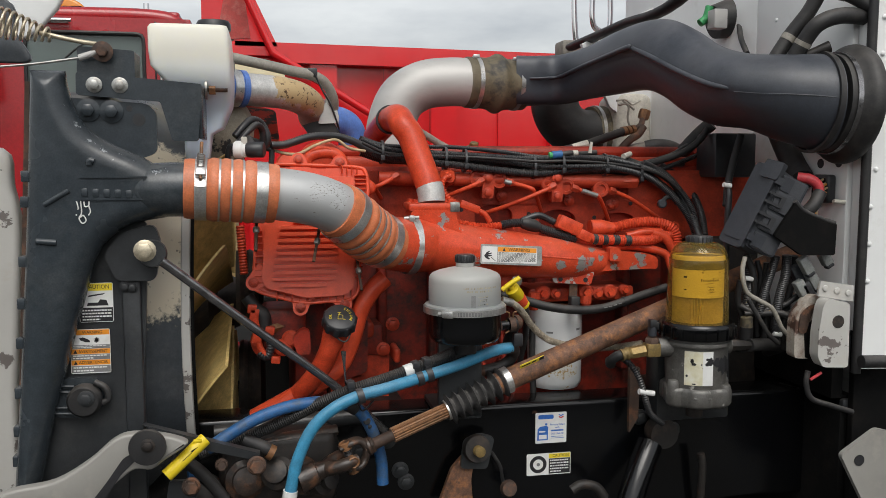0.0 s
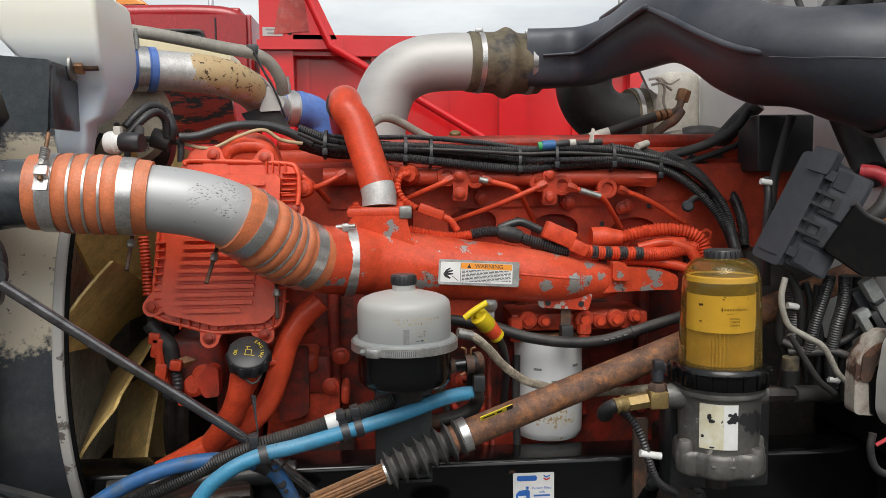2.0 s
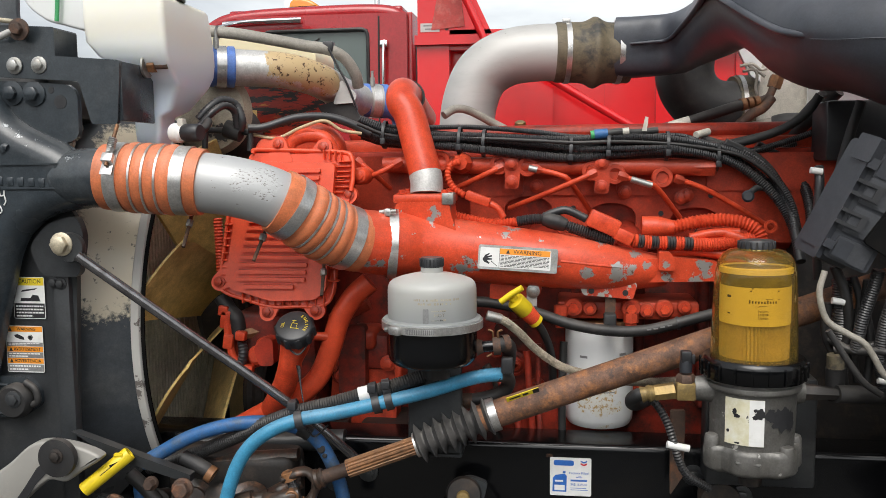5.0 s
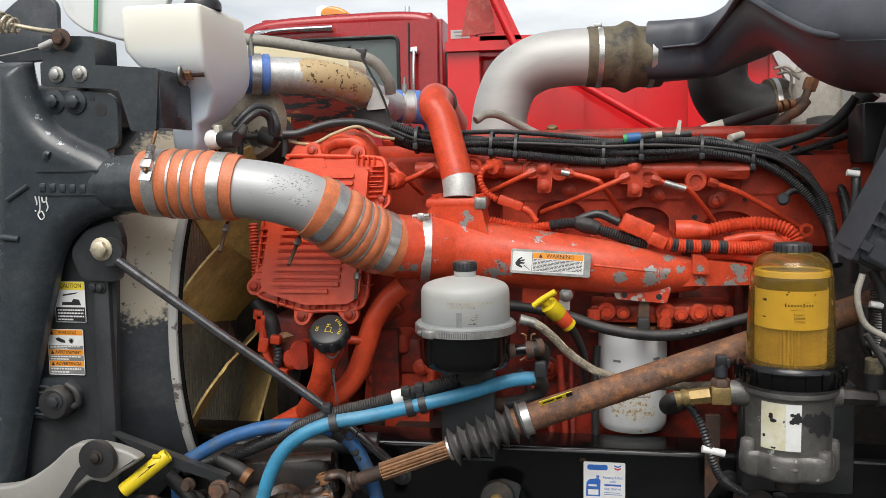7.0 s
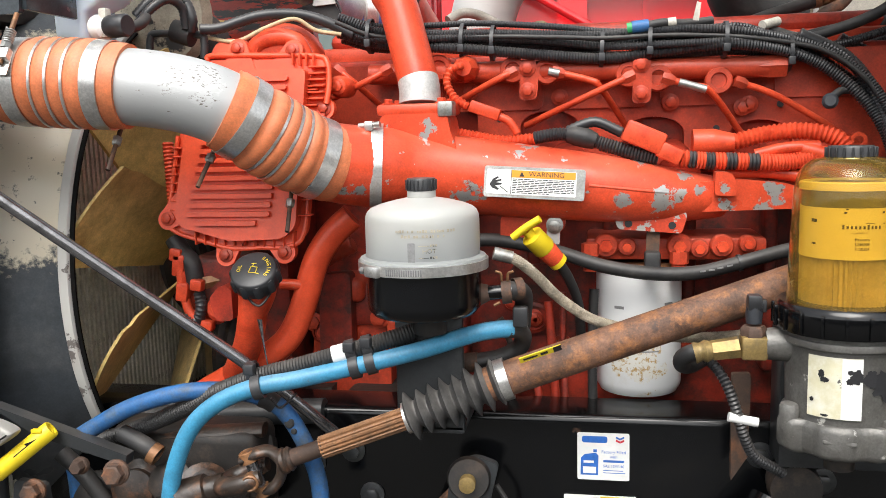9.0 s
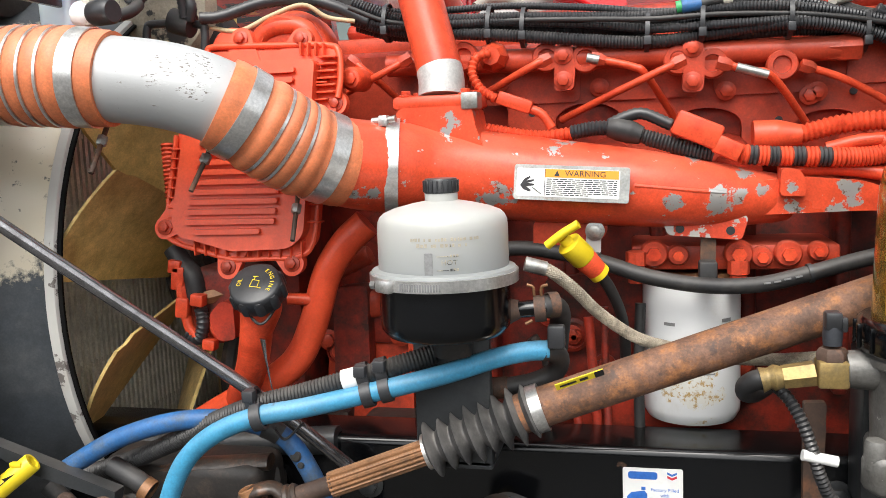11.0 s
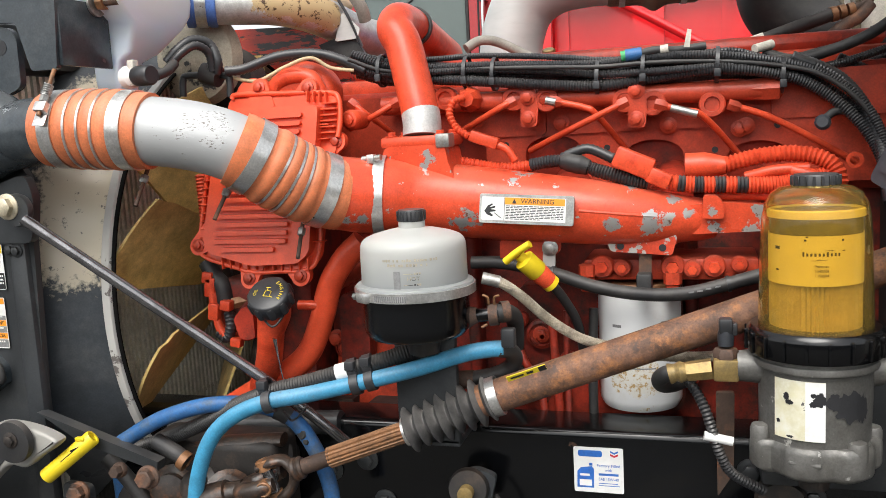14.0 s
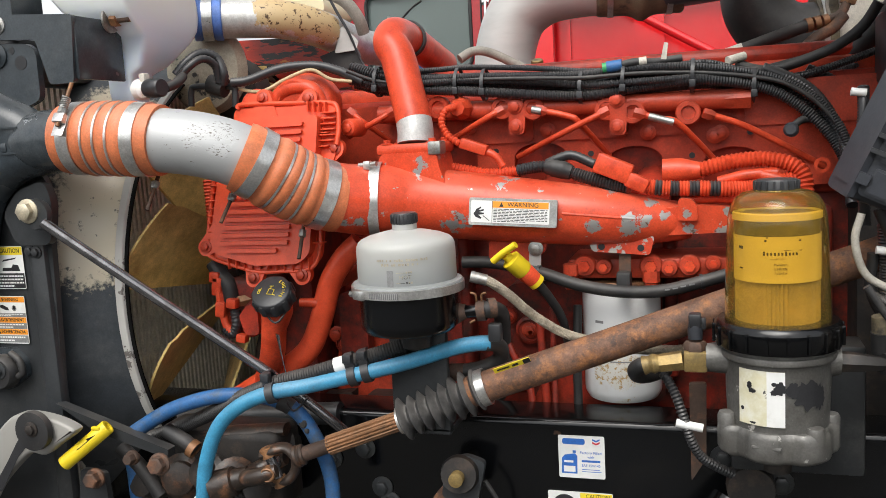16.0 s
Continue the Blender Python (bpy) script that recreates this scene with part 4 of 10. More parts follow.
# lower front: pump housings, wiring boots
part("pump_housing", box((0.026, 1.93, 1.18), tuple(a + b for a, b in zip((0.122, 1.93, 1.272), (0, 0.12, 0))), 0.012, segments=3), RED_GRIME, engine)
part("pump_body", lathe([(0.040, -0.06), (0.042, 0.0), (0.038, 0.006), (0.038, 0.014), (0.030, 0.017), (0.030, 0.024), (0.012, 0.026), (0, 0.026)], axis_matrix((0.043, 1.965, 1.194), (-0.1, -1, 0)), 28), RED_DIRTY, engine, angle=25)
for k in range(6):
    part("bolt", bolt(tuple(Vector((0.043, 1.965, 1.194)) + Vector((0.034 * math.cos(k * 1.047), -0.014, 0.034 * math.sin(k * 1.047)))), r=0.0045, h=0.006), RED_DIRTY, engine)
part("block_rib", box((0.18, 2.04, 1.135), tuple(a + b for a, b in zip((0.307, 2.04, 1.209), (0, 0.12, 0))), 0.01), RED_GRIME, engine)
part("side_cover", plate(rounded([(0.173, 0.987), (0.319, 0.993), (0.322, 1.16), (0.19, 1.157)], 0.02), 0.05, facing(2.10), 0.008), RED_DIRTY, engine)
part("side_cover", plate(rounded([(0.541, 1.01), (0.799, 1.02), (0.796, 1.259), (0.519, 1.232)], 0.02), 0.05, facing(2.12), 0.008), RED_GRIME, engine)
for p in ((0.327, 2.03, 1.211), (0.546, 2.065, 1.05), (0.56, 2.065, 1.148), (0.285, 2.04, 0.995), (0.238, 2.045, 1.099), (0.195, 2.03, 1.144), (0.306, 2.04, 1.15), (0.609, 2.065, 1.105), (0.798, 2.065, 1.111)):
    part("bolt", bolt(p, r=0.011, h=0.011), RED_DIRTY, engine)
part("lower_coolant_tube", tube([(0.297, 1.93, 1.334), (0.266, 1.925, 1.306), (0.239, 1.92, 1.264), (0.221, 1.915, 1.206), (0.197, 1.91, 1.152), (0.159, 1.905, 1.118), (0.087, 1.91, 1.078), (0.008, 1.93, 1.032)], 0.0205, 20), COVER_RED, engine, "smooth red coolant tube curving down the engine front")
part("oil_fill_tube", tube([(0.174, 1.83, 1.239), (0.165, 1.84, 1.194), (0.139, 1.87, 1.137), (0.08, 1.93, 1.056)], 0.0215, 20), RED, engine)
part("filter_head", box((0.649, 1.985, 1.258), tuple(a + b for a, b in zip((0.912, 1.985, 1.292), (0, 0.12, 0))), 0.006), RED_DIRTY, engine)
for p, r in (((0.679, 1.984, 1.282), 0.016), ((0.71, 1.984, 1.28), 0.012), ((0.786, 1.984, 1.281), 0.016), ((0.815, 1.984, 1.277), 0.012), ((0.847, 1.984, 1.281), 0.015), ((0.883, 1.984, 1.284), 0.011)):
    boss = part("port_boss", lathe([(r * 1.15, 0), (r * 1.15, 0.010), (r, 0.013), (0, 0.013)], axis_matrix(p, (0, -1, 0)), 20), RED_DIRTY, engine)
    part("plug", lathe([(r * 0.6, 0), (r * 0.6, 0.009), (0, 0.009)], axis_matrix((p[0], p[1] - 0.0125, p[2]), (0, -1, 0)), 6), RED, boss)
for p in ((0.786, 1.975, 1.261), (0.656, 1.975, 1.273)):
    part("fitting", lathe([(0.007, -0.03), (0.011, -0.03), (0.011, -0.008), (0.014, -0.006), (0.014, 0.012), (0.008, 0.014), (0.0, 0.014)], axis_matrix(p, (0, 0, 1)), 8), RED_DIRTY, engine)
part("dipstick_bracket", plate(rounded([(0.522, 1.294), (0.523, 1.331), (0.62, 1.328), (0.619, 1.311), (0.577, 1.28)], 0.008), 0.01, facing(1.96), 0.002), RED_DIRTY, engine)

# ---- charge air pipe ----
CAC = [(-0.125, 1.716, 1.54), (-0.057, 1.719, 1.537), (0.006, 1.723, 1.533), (0.06, 1.728, 1.528), (0.108, 1.734, 1.521), (0.147, 1.742, 1.511), (0.18, 1.757, 1.496), (0.211, 1.782, 1.472), (0.245, 1.812, 1.444), (0.285, 1.848, 1.421), (0.312, 1.872, 1.412)]
cac = even(spline(CAC, 12), 0.003)
N = len(cac)


def nearest(p):
    v = Vector(p)
    return min(range(N), key=lambda i: (cac[i] - v).length)


i0, i1 = nearest((-0.108, 1.716, 1.54)), nearest((0.06, 1.728, 1.528))
j0, j1 = nearest((0.177, 1.755, 1.498)), nearest((0.294, 1.855, 1.418))
single("charge_air_pipe", sweep(cac[max(0, i1 - 14):j0 + 14], 0.0505, 36), ALU_PIT, "pitted aluminium charge air elbow pipe", "pipe")


def hump_hose(a, b, humps, name_label, first_band, last_band):
    """A silicone hose with humps, thin wire rings in the valleys and steel bands."""
    hose = thing("charge_air_hose", tuple(cac[(a + b) // 2]), name_label, "hose", "orange charge air hoses")
    n = b - a
    radii = []
    for i in range(a, b + 1):
        u = (i - a) / n
        r = 0.0565
        if first_band <= u <= last_band:
            w = (u - first_band) / (last_band - first_band) * humps
            r = 0.0560 + 0.0042 * abs(math.sin(math.pi * w)) ** 0.6
        if u < 0.03 or u > 0.97:
            r = 0.0555
        radii.append(r)
    part("silicone_tube", sweep(cac[a:b + 1], radii, 40), ORANGE, hose)
    for k in range(1, humps):
        u = first_band + (last_band - first_band) * k / humps
        c = a + int(u * n)
        part("wire_ring", band(cac[c], cac[c + 1] - cac[c - 1], 0.0575, 0.0036, 0.0022), STEEL, hose)
    return hose


hose_a = hump_hose(i0, i1, 4, "ribbed orange silicone hose between cooler tank and pipe", 0.255, 0.765)
hose_b = hump_hose(j0, j1, 4, "ribbed orange silicone hose leading down to the manifold", 0.27, 0.73)


def hose_band(hose, frac, a, b, where, along, spring):
    """A t-bolt clamp: its lug lies on the side 'where', its bolt points near 'along'."""
    c = a + int(frac * (b - a))
    d = (cac[c + 2] - cac[c - 2]).normalized()
    cl = part("clamp_band", band(cac[c], d, 0.0572, 0.0215, 0.0016), STEEL, hose, "bright steel t-bolt clamp")
    o = Vector(where)
    o = (o - d * o.dot(d)).normalized()
    t = d.cross(o).normalized()
    if t.dot(Vector(along)) < 0:
        t = -t
    q = cac[c] + o * 0.0645
    part("lug", box((-0.0095, -0.010, -0.006), (0.0095, 0.006, 0.006), 0.002, Matrix.Translation(q) @ frame_at((0, 0, 0), d, t)), STEEL, cl)
    part("lug_strap", box((-0.010, -0.030, -0.0045), (0.010, -0.008, -0.003), 0.0006, Matrix.Translation(q - o * 0.001) @ frame_at((0, 0, 0), d, t)), STEEL, cl)
    part("t_bolt", tube([q - t * 0.016, q + t * (0.062 if spring else 0.092)], 0.0032, 10), RUST_SPLINE if spring else RUST_DARK, cl)
    part("nut", lathe([(0.0066, 0), (0.0066, 0.010), (0.0048, 0.012), (0, 0.012)], axis_matrix(q + t * (0.007 if spring else 0.040), t), 6), ZINC, cl)
    if spring:
        coil = [q + t * (0.016 + 0.020 * k / 60) + (o * math.cos(k * 0.62) + d * math.sin(k * 0.62)) * 0.0060 for k in range(61)]
        part("spring", sweep(coil, 0.0014, 6), ZINC, cl)
    return cl


hose_band(hose_a, 0.19, i0, i1, (0.0, -1.0, 0.62), (0, 0, 1), True)
hose_band(hose_a, 0.83, i0, i1, (0.0, 0.9, -0.62), (0, 0, -1), False)
hose_band(hose_b, 0.16, j0, j1, (0.0, 0.9, -0.62), (0, 0, -1), False)
hose_band(hose_b, 0.83, j0, j1, (0.0, 0.9, -0.62), (0, 0, -1), False)

# ---- charge air cooler tank ----
tank = thing("charge_air_cooler_tank", (-0.33, 1.74, 0.9), "slate black cast charge air cooler side tank with scratches", "cooler tank")
RIGHT_EDGE = [(-0.301, 1.753), (-0.299, 1.73), (-0.29, 1.697), (-0.274, 1.664), (-0.25, 1.638), (-0.215, 1.618), (-0.176, 1.601), (-0.145, 1.582), (-0.118, 1.571),
              (-0.113, 1.537), (-0.12, 1.494), (-0.16, 1.485), (-0.206, 1.471), (-0.24, 1.446), (-0.261, 1.41), (-0.276, 1.362), (-0.309, 1.247), (-0.343, 1.122), (-0.369, 1.007), (-0.39, 0.89)]
LEFT_EDGE = [(-0.359, 1.751), (-0.377, 1.475), (-0.401, 1.168), (-0.426, 0.894)]


def edge_at(line, z):
    for (x0, z0), (x1, z1) in zip(line, line[1:]):
        if z1 <= z <= z0:
            return x0 + (x1 - x0) * (z0 - z) / max(1e-6, z0 - z1)
    return line[-1][0] if z < line[-1][1] else line[0][0]


def cast_tank():
    """A cast shell, thin at its rim and swelling to a soft face over the whole outline."""
    fine_r = [(p.x, p.y) for p in spline([(u, v, 0) for u, v in RIGHT_EDGE], 6)]
    fine_l = [(p.x, p.y) for p in spline([(u, v, 0) for u, v in LEFT_EDGE], 10)]
    z_hi, z_lo = RIGHT_EDGE[0][1], RIGHT_EDGE[-1][1]
    rim = np.array(fine_r + fine_l[::-1])
    nxt = np.roll(rim, -1, axis=0)
    rows, cols = 150, 30
    bm = bmesh.new()
    front, back = [], []
    for i in range(rows + 1):
        z = z_hi + (z_lo - z_hi) * i / rows
        xl, xr = edge_at(fine_l, z), edge_at(fine_r, z)
        f_row, b_row = [], []
        for j in range(cols + 1):
            s = 0.5 - 0.5 * math.cos(math.pi * j / cols)
            p = np.array((xl + (xr - xl) * s, z))
            ab = nxt - rim
            t = np.clip(((p - rim) * ab).sum(1) / np.maximum(1e-12, (ab * ab).sum(1)), 0, 1)
            d = float(np.sqrt(((rim + ab * t[:, None] - p) ** 2).sum(1)).min())
            q = min(1.0, d / 0.038)
            w = math.sqrt(max(0.0, 1 - (1 - q) ** 2))
            f_row.append(bm.verts.new((p[0], 1.690 - 0.042 * w, z)))
            b_row.append(bm.verts.new((p[0], 1.692 + 0.050 * min(1.0, d / 0.03), z)))
        front.append(f_row)
        back.append(b_row)
    for g in (front, back):
        for p, q in zip(g, g[1:]):
            for j in range(cols):
                bm.faces.new((p[j], p[j + 1], q[j + 1], q[j]))
    for j, k in ((0, -1), (cols, cols)):
        for i in range(rows):
            bm.faces.new((front[i][j], front[i + 1][j], back[i + 1][j], back[i][j]))
    for i in (0, rows):
        for j in range(cols):
            bm.faces.new((front[i][j], front[i][j + 1], back[i][j + 1], back[i][j]))
    return bm


part("body", cast_tank(), SLATE, tank, angle=70)
neck = [(-0.186, 1.694, 1.5375), (-0.156, 1.690, 1.5385), (-0.128, 1.688, 1.5395), (-0.09, 1.688, 1.5395)]
part("outlet_neck", tube(neck, [0.044, 0.050, 0.0505, 0.0505], 36), SLATE, tank)
part("casting_mark", tube([(-0.337, 1.648, 1.515), (-0.295, 1.648, 1.54)], 0.005, 10), SLATE, tank)
part("casting_mark", tube([(-0.353, 1.65, 1.45), (-0.319, 1.648, 1.447)], 0.006, 10), SLATE, tank)
part("casting_mark", tube([(-0.26, 1.648, 1.585), (-0.258, 1.648, 1.593), (-0.251, 1.648, 1.591)], 0.006, 10), SLATE, tank)
for a, b in (((-0.278, 1.562), (-0.162, 1.565)), ((-0.279, 1.522), (-0.164, 1.525)), ((-0.168, 1.523), (-0.163, 1.563))):
    part("nameplate_border", plate(rect(*a, *b), 0.004, facing(1.6495), 0.0012), SLATE, tank)
for k in range(6):
    a = lerp3((-0.269, 1.65, 1.536), (-0.175, 1.65, 1.532), k / 5)
    part("cast_emblem_bar", box((a[0] - 0.006, 1.6455, a[2] - 0.008), (a[0] + 0.006, 1.656, a[2] + 0.008), 0.003), SLATE, tank)

# fins and edge strip of the cooler core, in front of the tank
part("core_edge_strip", plate([(-0.427, 0.891), (-0.415, 0.89), (-0.369, 1.736), (-0.377, 1.736)], 0.02, facing(1.735), 0.002), RUST_DARK, tank, "worn brown edge strip of the core")
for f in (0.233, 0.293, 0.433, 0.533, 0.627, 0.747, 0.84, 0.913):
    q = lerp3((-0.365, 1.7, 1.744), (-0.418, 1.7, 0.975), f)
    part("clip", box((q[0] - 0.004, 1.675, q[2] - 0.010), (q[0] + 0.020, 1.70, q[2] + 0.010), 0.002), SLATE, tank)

tank.location += Vector((-0.006, 0.028, -0.002))

# ---- radiator side frame and fan shroud ----
radiator = thing("radiator", (-0.22, 2.3, 0.75), "large radiator in a black steel side frame", "radiator")
part("side_frame", plate(rounded([(-0.393, 0.848), (-0.209, 0.832), (-0.177, 1.469), (-0.255, 1.575), (-0.362, 1.575)], 0.01), 0.012, facing(1.748), 0.002), BLACK, radiator)
part("side_flange", box(((-0.227, 1.735, 1.364)[0], 1.726, 0.85), ((-0.192, 1.735, 1.363)[0], 1.75, 1.40), 0.008), BLACK, radiator)
part("header_tank", box((-0.40, 1.78, 1.64), (-0.24, 2.87, 1.72), 0.02), BLACK, radiator)
part("lower_tank", box((-0.40, 1.78, 0.74), (-0.24, 2.87, 0.82), 0.02), BLACK, radiator)

SC = (2.28, 1.235)
shroud = thing("fan_shroud", (-0.15, 2.28, 0.77), "black painted fan shroud with worn tan patches and a pale lip", "fan shroud")
ring = axis_matrix((-0.12, SC[0], SC[1]), (1, 0, 0))
part("funnel", lathe([(0.463, -0.002), (0.468, -0.03), (0.486, -0.06), (0.511, -0.10), (0.533, -0.135), (0.538, -0.156), (0.533, -0.156), (0.525, -0.13), (0.50, -0.09), (0.478, -0.06), (0.460, -0.03), (0.456, -0.002), (0.463, -0.002)], ring, 72), SHROUD, shroud)
part("lip", lathe([(0.4635, -0.011), (0.4665, -0.008), (0.4665, 0.006), (0.4635, 0.008), (0.457, 0.008), (0.455, 0.004), (0.455, -0.004), (0.4635, -0.011)], ring, 90), WHITE_CHIPPED, shroud, "pale metal lip of the shroud")
part("rubber_ring", lathe([(0.462, 0.0085), (0.462, 0.015), (0.458, 0.015), (0.458, 0.0085), (0.462, 0.0085)], ring, 90), MATT_BLACK, shroud, "dark rubber ring inside the lip")




fan = thing("cooling_fan", (-0.04, 2.28, 1.235), "amber brown plastic cooling fan at rest", "fan")
hub_m = axis_matrix((-0.13, SC[0], SC[1]), (1, 0, 0))
part("hub", lathe([(0.0, -0.03), (0.11, -0.03), (0.13, -0.01), (0.13, 0.03), (0.08, 0.05), (0.06, 0.10), (0, 0.10)], hub_m, 32), IRON, fan)


pulley_at = (-0.12, 2.28, 1.216)
part("pulley", lathe([(0.0, -0.022), (0.070, -0.022), (0.088, -0.018), (0.090, -0.010), (0.082, -0.006), (0.090, -0.002), (0.082, 0.002), (0.090, 0.006), (0.082, 0.010), (0.090, 0.014), (0.086, 0.020), (0.050, 0.022), (0.045, 0.012), (0, 0.012)], axis_matrix(pulley_at, (1, 0, 0)), 40), IRON, fan, "dark grooved belt pulley")
part("axle", tube([(-0.14, SC[0], SC[1]), (0.097, SC[0], SC[1])], 0.032, 20), IRON, fan)


def blade(angle):
    """A broad paddle blade, steeply pitched, with a thick root and square tip."""
    bm = bmesh.new()
    rows = []
    for i in range(17):
        f = i / 16
        r = 0.10 + 0.345 * f
        half = 0.050 + 0.032 * f
        if f > 0.93:
            half *= 0.93
        row = []
        for j in range(11):
            s = j / 10 * 2 - 1
            a = radians(angle) + s * half / r * (1 - 0.12 * (1 - f))
            x = -0.098 - s * 0.050 - 0.008 * (1 - s * s)
            row.append((x, SC[0] + r * math.cos(a), SC[1] + r * math.sin(a)))
        rows.append(row)
    layers = []
    for side in (0, 0.006):
        layers.append([[bm.verts.new((p[0] + side, p[1], p[2])) for p in row] for row in rows])
    for g in layers:
        for p, q in zip(g, g[1:]):
            for j in range(10):
                bm.faces.new((p[j], p[j + 1], q[j + 1], q[j]))
    a, b = layers
    for j in range(10):
        bm.faces.new((a[-1][j], a[-1][j + 1], b[-1][j + 1], b[-1][j]))
    for j in (0, 10):
        for i in range(16):
            bm.faces.new((a[i][j], a[i + 1][j], b[i + 1][j], b[i][j]))
    return bm


for k in range(11):
    part("blade", blade(165.5 + 360 / 11 * k), FAN_TAN, fan)
core_fins = bmesh.new()
for k in range(69):
    y = 1.82 + 0.015 * k
    box_bm = [core_fins.verts.new((x, yy, z)) for x in (-0.300, -0.262) for yy in (y, y + 0.008) for z in (0.83, 1.635)]
    for f in ((0, 1, 3, 2), (4, 6, 7, 5), (0, 4, 5, 1), (2, 3, 7, 6)):
        core_fins.faces.new([box_bm[i] for i in f])
for z in (0.95, 1.08, 1.21, 1.34, 1.47):
    part("core_tube", box((-0.305, 1.81, z - 0.004), (-0.264, 2.86, z + 0.004), 0), FIN, radiator)
tagged(part("fin_pack", core_fins, FIN, radiator, "rows of bent grey fins"), kind="stuff")

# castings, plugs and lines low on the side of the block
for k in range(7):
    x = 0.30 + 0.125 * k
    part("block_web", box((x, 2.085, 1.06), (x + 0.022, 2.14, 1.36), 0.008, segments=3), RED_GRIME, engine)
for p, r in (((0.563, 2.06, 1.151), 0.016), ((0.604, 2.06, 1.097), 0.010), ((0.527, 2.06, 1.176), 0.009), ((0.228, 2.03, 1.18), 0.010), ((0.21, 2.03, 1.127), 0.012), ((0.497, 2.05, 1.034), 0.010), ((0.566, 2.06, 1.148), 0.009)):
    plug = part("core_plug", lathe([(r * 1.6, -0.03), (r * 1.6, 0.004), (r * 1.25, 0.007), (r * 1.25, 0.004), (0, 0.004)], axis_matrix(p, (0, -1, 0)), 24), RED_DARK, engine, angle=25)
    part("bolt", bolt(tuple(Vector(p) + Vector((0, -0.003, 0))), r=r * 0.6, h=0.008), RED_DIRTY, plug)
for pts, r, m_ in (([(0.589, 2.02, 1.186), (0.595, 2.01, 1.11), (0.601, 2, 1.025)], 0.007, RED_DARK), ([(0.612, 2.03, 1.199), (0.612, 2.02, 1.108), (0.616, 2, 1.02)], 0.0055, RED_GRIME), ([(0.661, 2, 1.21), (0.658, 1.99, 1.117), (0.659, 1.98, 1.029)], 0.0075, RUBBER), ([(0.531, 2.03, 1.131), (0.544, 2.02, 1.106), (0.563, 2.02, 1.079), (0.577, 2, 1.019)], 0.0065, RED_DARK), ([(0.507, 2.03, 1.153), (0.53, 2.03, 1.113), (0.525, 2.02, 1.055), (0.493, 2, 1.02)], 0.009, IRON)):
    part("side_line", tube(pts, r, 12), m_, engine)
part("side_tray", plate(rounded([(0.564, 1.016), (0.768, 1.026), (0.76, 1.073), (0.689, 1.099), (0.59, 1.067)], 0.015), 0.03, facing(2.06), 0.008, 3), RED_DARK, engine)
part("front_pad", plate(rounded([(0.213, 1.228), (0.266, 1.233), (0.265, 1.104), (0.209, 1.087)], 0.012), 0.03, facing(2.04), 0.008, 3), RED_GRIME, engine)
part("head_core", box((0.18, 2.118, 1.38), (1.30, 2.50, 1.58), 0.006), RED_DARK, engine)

# ---- power steering reservoir ----
RX, RY = 0.441, 1.765
reservoir = thing("power_steering_reservoir", (RX, RY, 1.2252), "frosted white reservoir on a black canister with a steel band", "reservoir")
rm = axis_matrix((RX, RY, 0), (0, 0, 1))
part("frosted_bowl", lathe([(0.0750, 1.2963), (0.0748, 1.3454), (0.0740, 1.3527), (0.0715, 1.3581), (0.067, 1.3622), (0.056, 1.3668), (0.036, 1.3718), (0.024, 1.3741), (0.0188, 1.375), (0.0188, 1.3836), (0, 1.3836)], rm, 48), RESERVOIR_WHITE, reservoir)
part("collar", lathe([(0.074, 1.2826), (0.082, 1.2835), (0.0838, 1.2862), (0.0838, 1.2954), (0.0825, 1.2985), (0.0755, 1.3004)], rm, 48), RESERVOIR_WHITE, reservoir, "frosted collar of the bowl")
part("canister", lathe([(0, 1.2189), (0.055, 1.2189), (0.068, 1.2226), (0.0745, 1.2307), (0.0755, 1.2398), (0.0755, 1.2835), (0, 1.2835)], rm, 48), RAIL_BLACK, reservoir, "glossy black lower canister")
cap = part("cap", lathe([(0.0195, 1.3838), (0.0195, 1.3973), (0.018, 1.4), (0.0, 1.4)], rm, 32), PLASTIC, reservoir, "ribbed black plastic cap")
for k in range(20):
    a = 2 * math.pi * k / 20
    part("grip_rib", box((-0.0011, -0.001, 0), (0.0011, 0.001, 0.013), 0.0003, Matrix.Translation((RX + 0.0197 * math.cos(a), RY + 0.0197 * math.sin(a), 1.385)) @ Matrix.Rotation(a, 4, "Z"), 1), PLASTIC, cap)
strap = part("worm_band", lathe([(0.0838, 1.2821), (0.0858, 1.2821), (0.0858, 1.2950), (0.0838, 1.2950), (0.0838, 1.2821)], rm, 48), STEEL, reservoir)
a0 = math.atan2(-0.9, -0.62)
wm = Matrix.Translation((RX + 0.089 * math.cos(a0), RY + 0.088 * math.sin(a0), 1.2881)) @ Matrix.Rotation(a0 + math.pi / 2, 4, "Z")
part("worm_housing", box((-0.012, -0.005, -0.0075), (0.012, 0.005, 0.0075), 0.003, wm), STEEL, strap)
part("worm_screw", lathe([(0.0, 0), (0.0048, 0), (0.0048, 0.008), (0.0, 0.008)], wm @ axis_matrix((-0.012, -0.001, 0), (-1, 0, 0)), 6), ZINC, strap)
for k in range(16):
    a = a0 + 0.24 + 0.035 * k
    part("band_slot", box((-0.0009, -0.0004, -0.004), (0.0009, 0.0004, 0.004), 0, Matrix.Translation((RX + 0.0859 * math.cos(a), RY + 0.0859 * math.sin(a), 1.2881)) @ Matrix.Rotation(a + math.pi / 2, 4, "Z")), GREY_PRINT, strap)
# moulded level marks, lettering and sight window
def on_bowl(deg, z, r=0.0752):
    """A frame on the bowl's wall, deg round from the side that faces the yard."""
    a = radians(deg - 90)
    return frame_at((RX + r * math.cos(a), RY + r * math.sin(a), z), (-math.sin(a), math.cos(a), 0), (0, 0, 1))


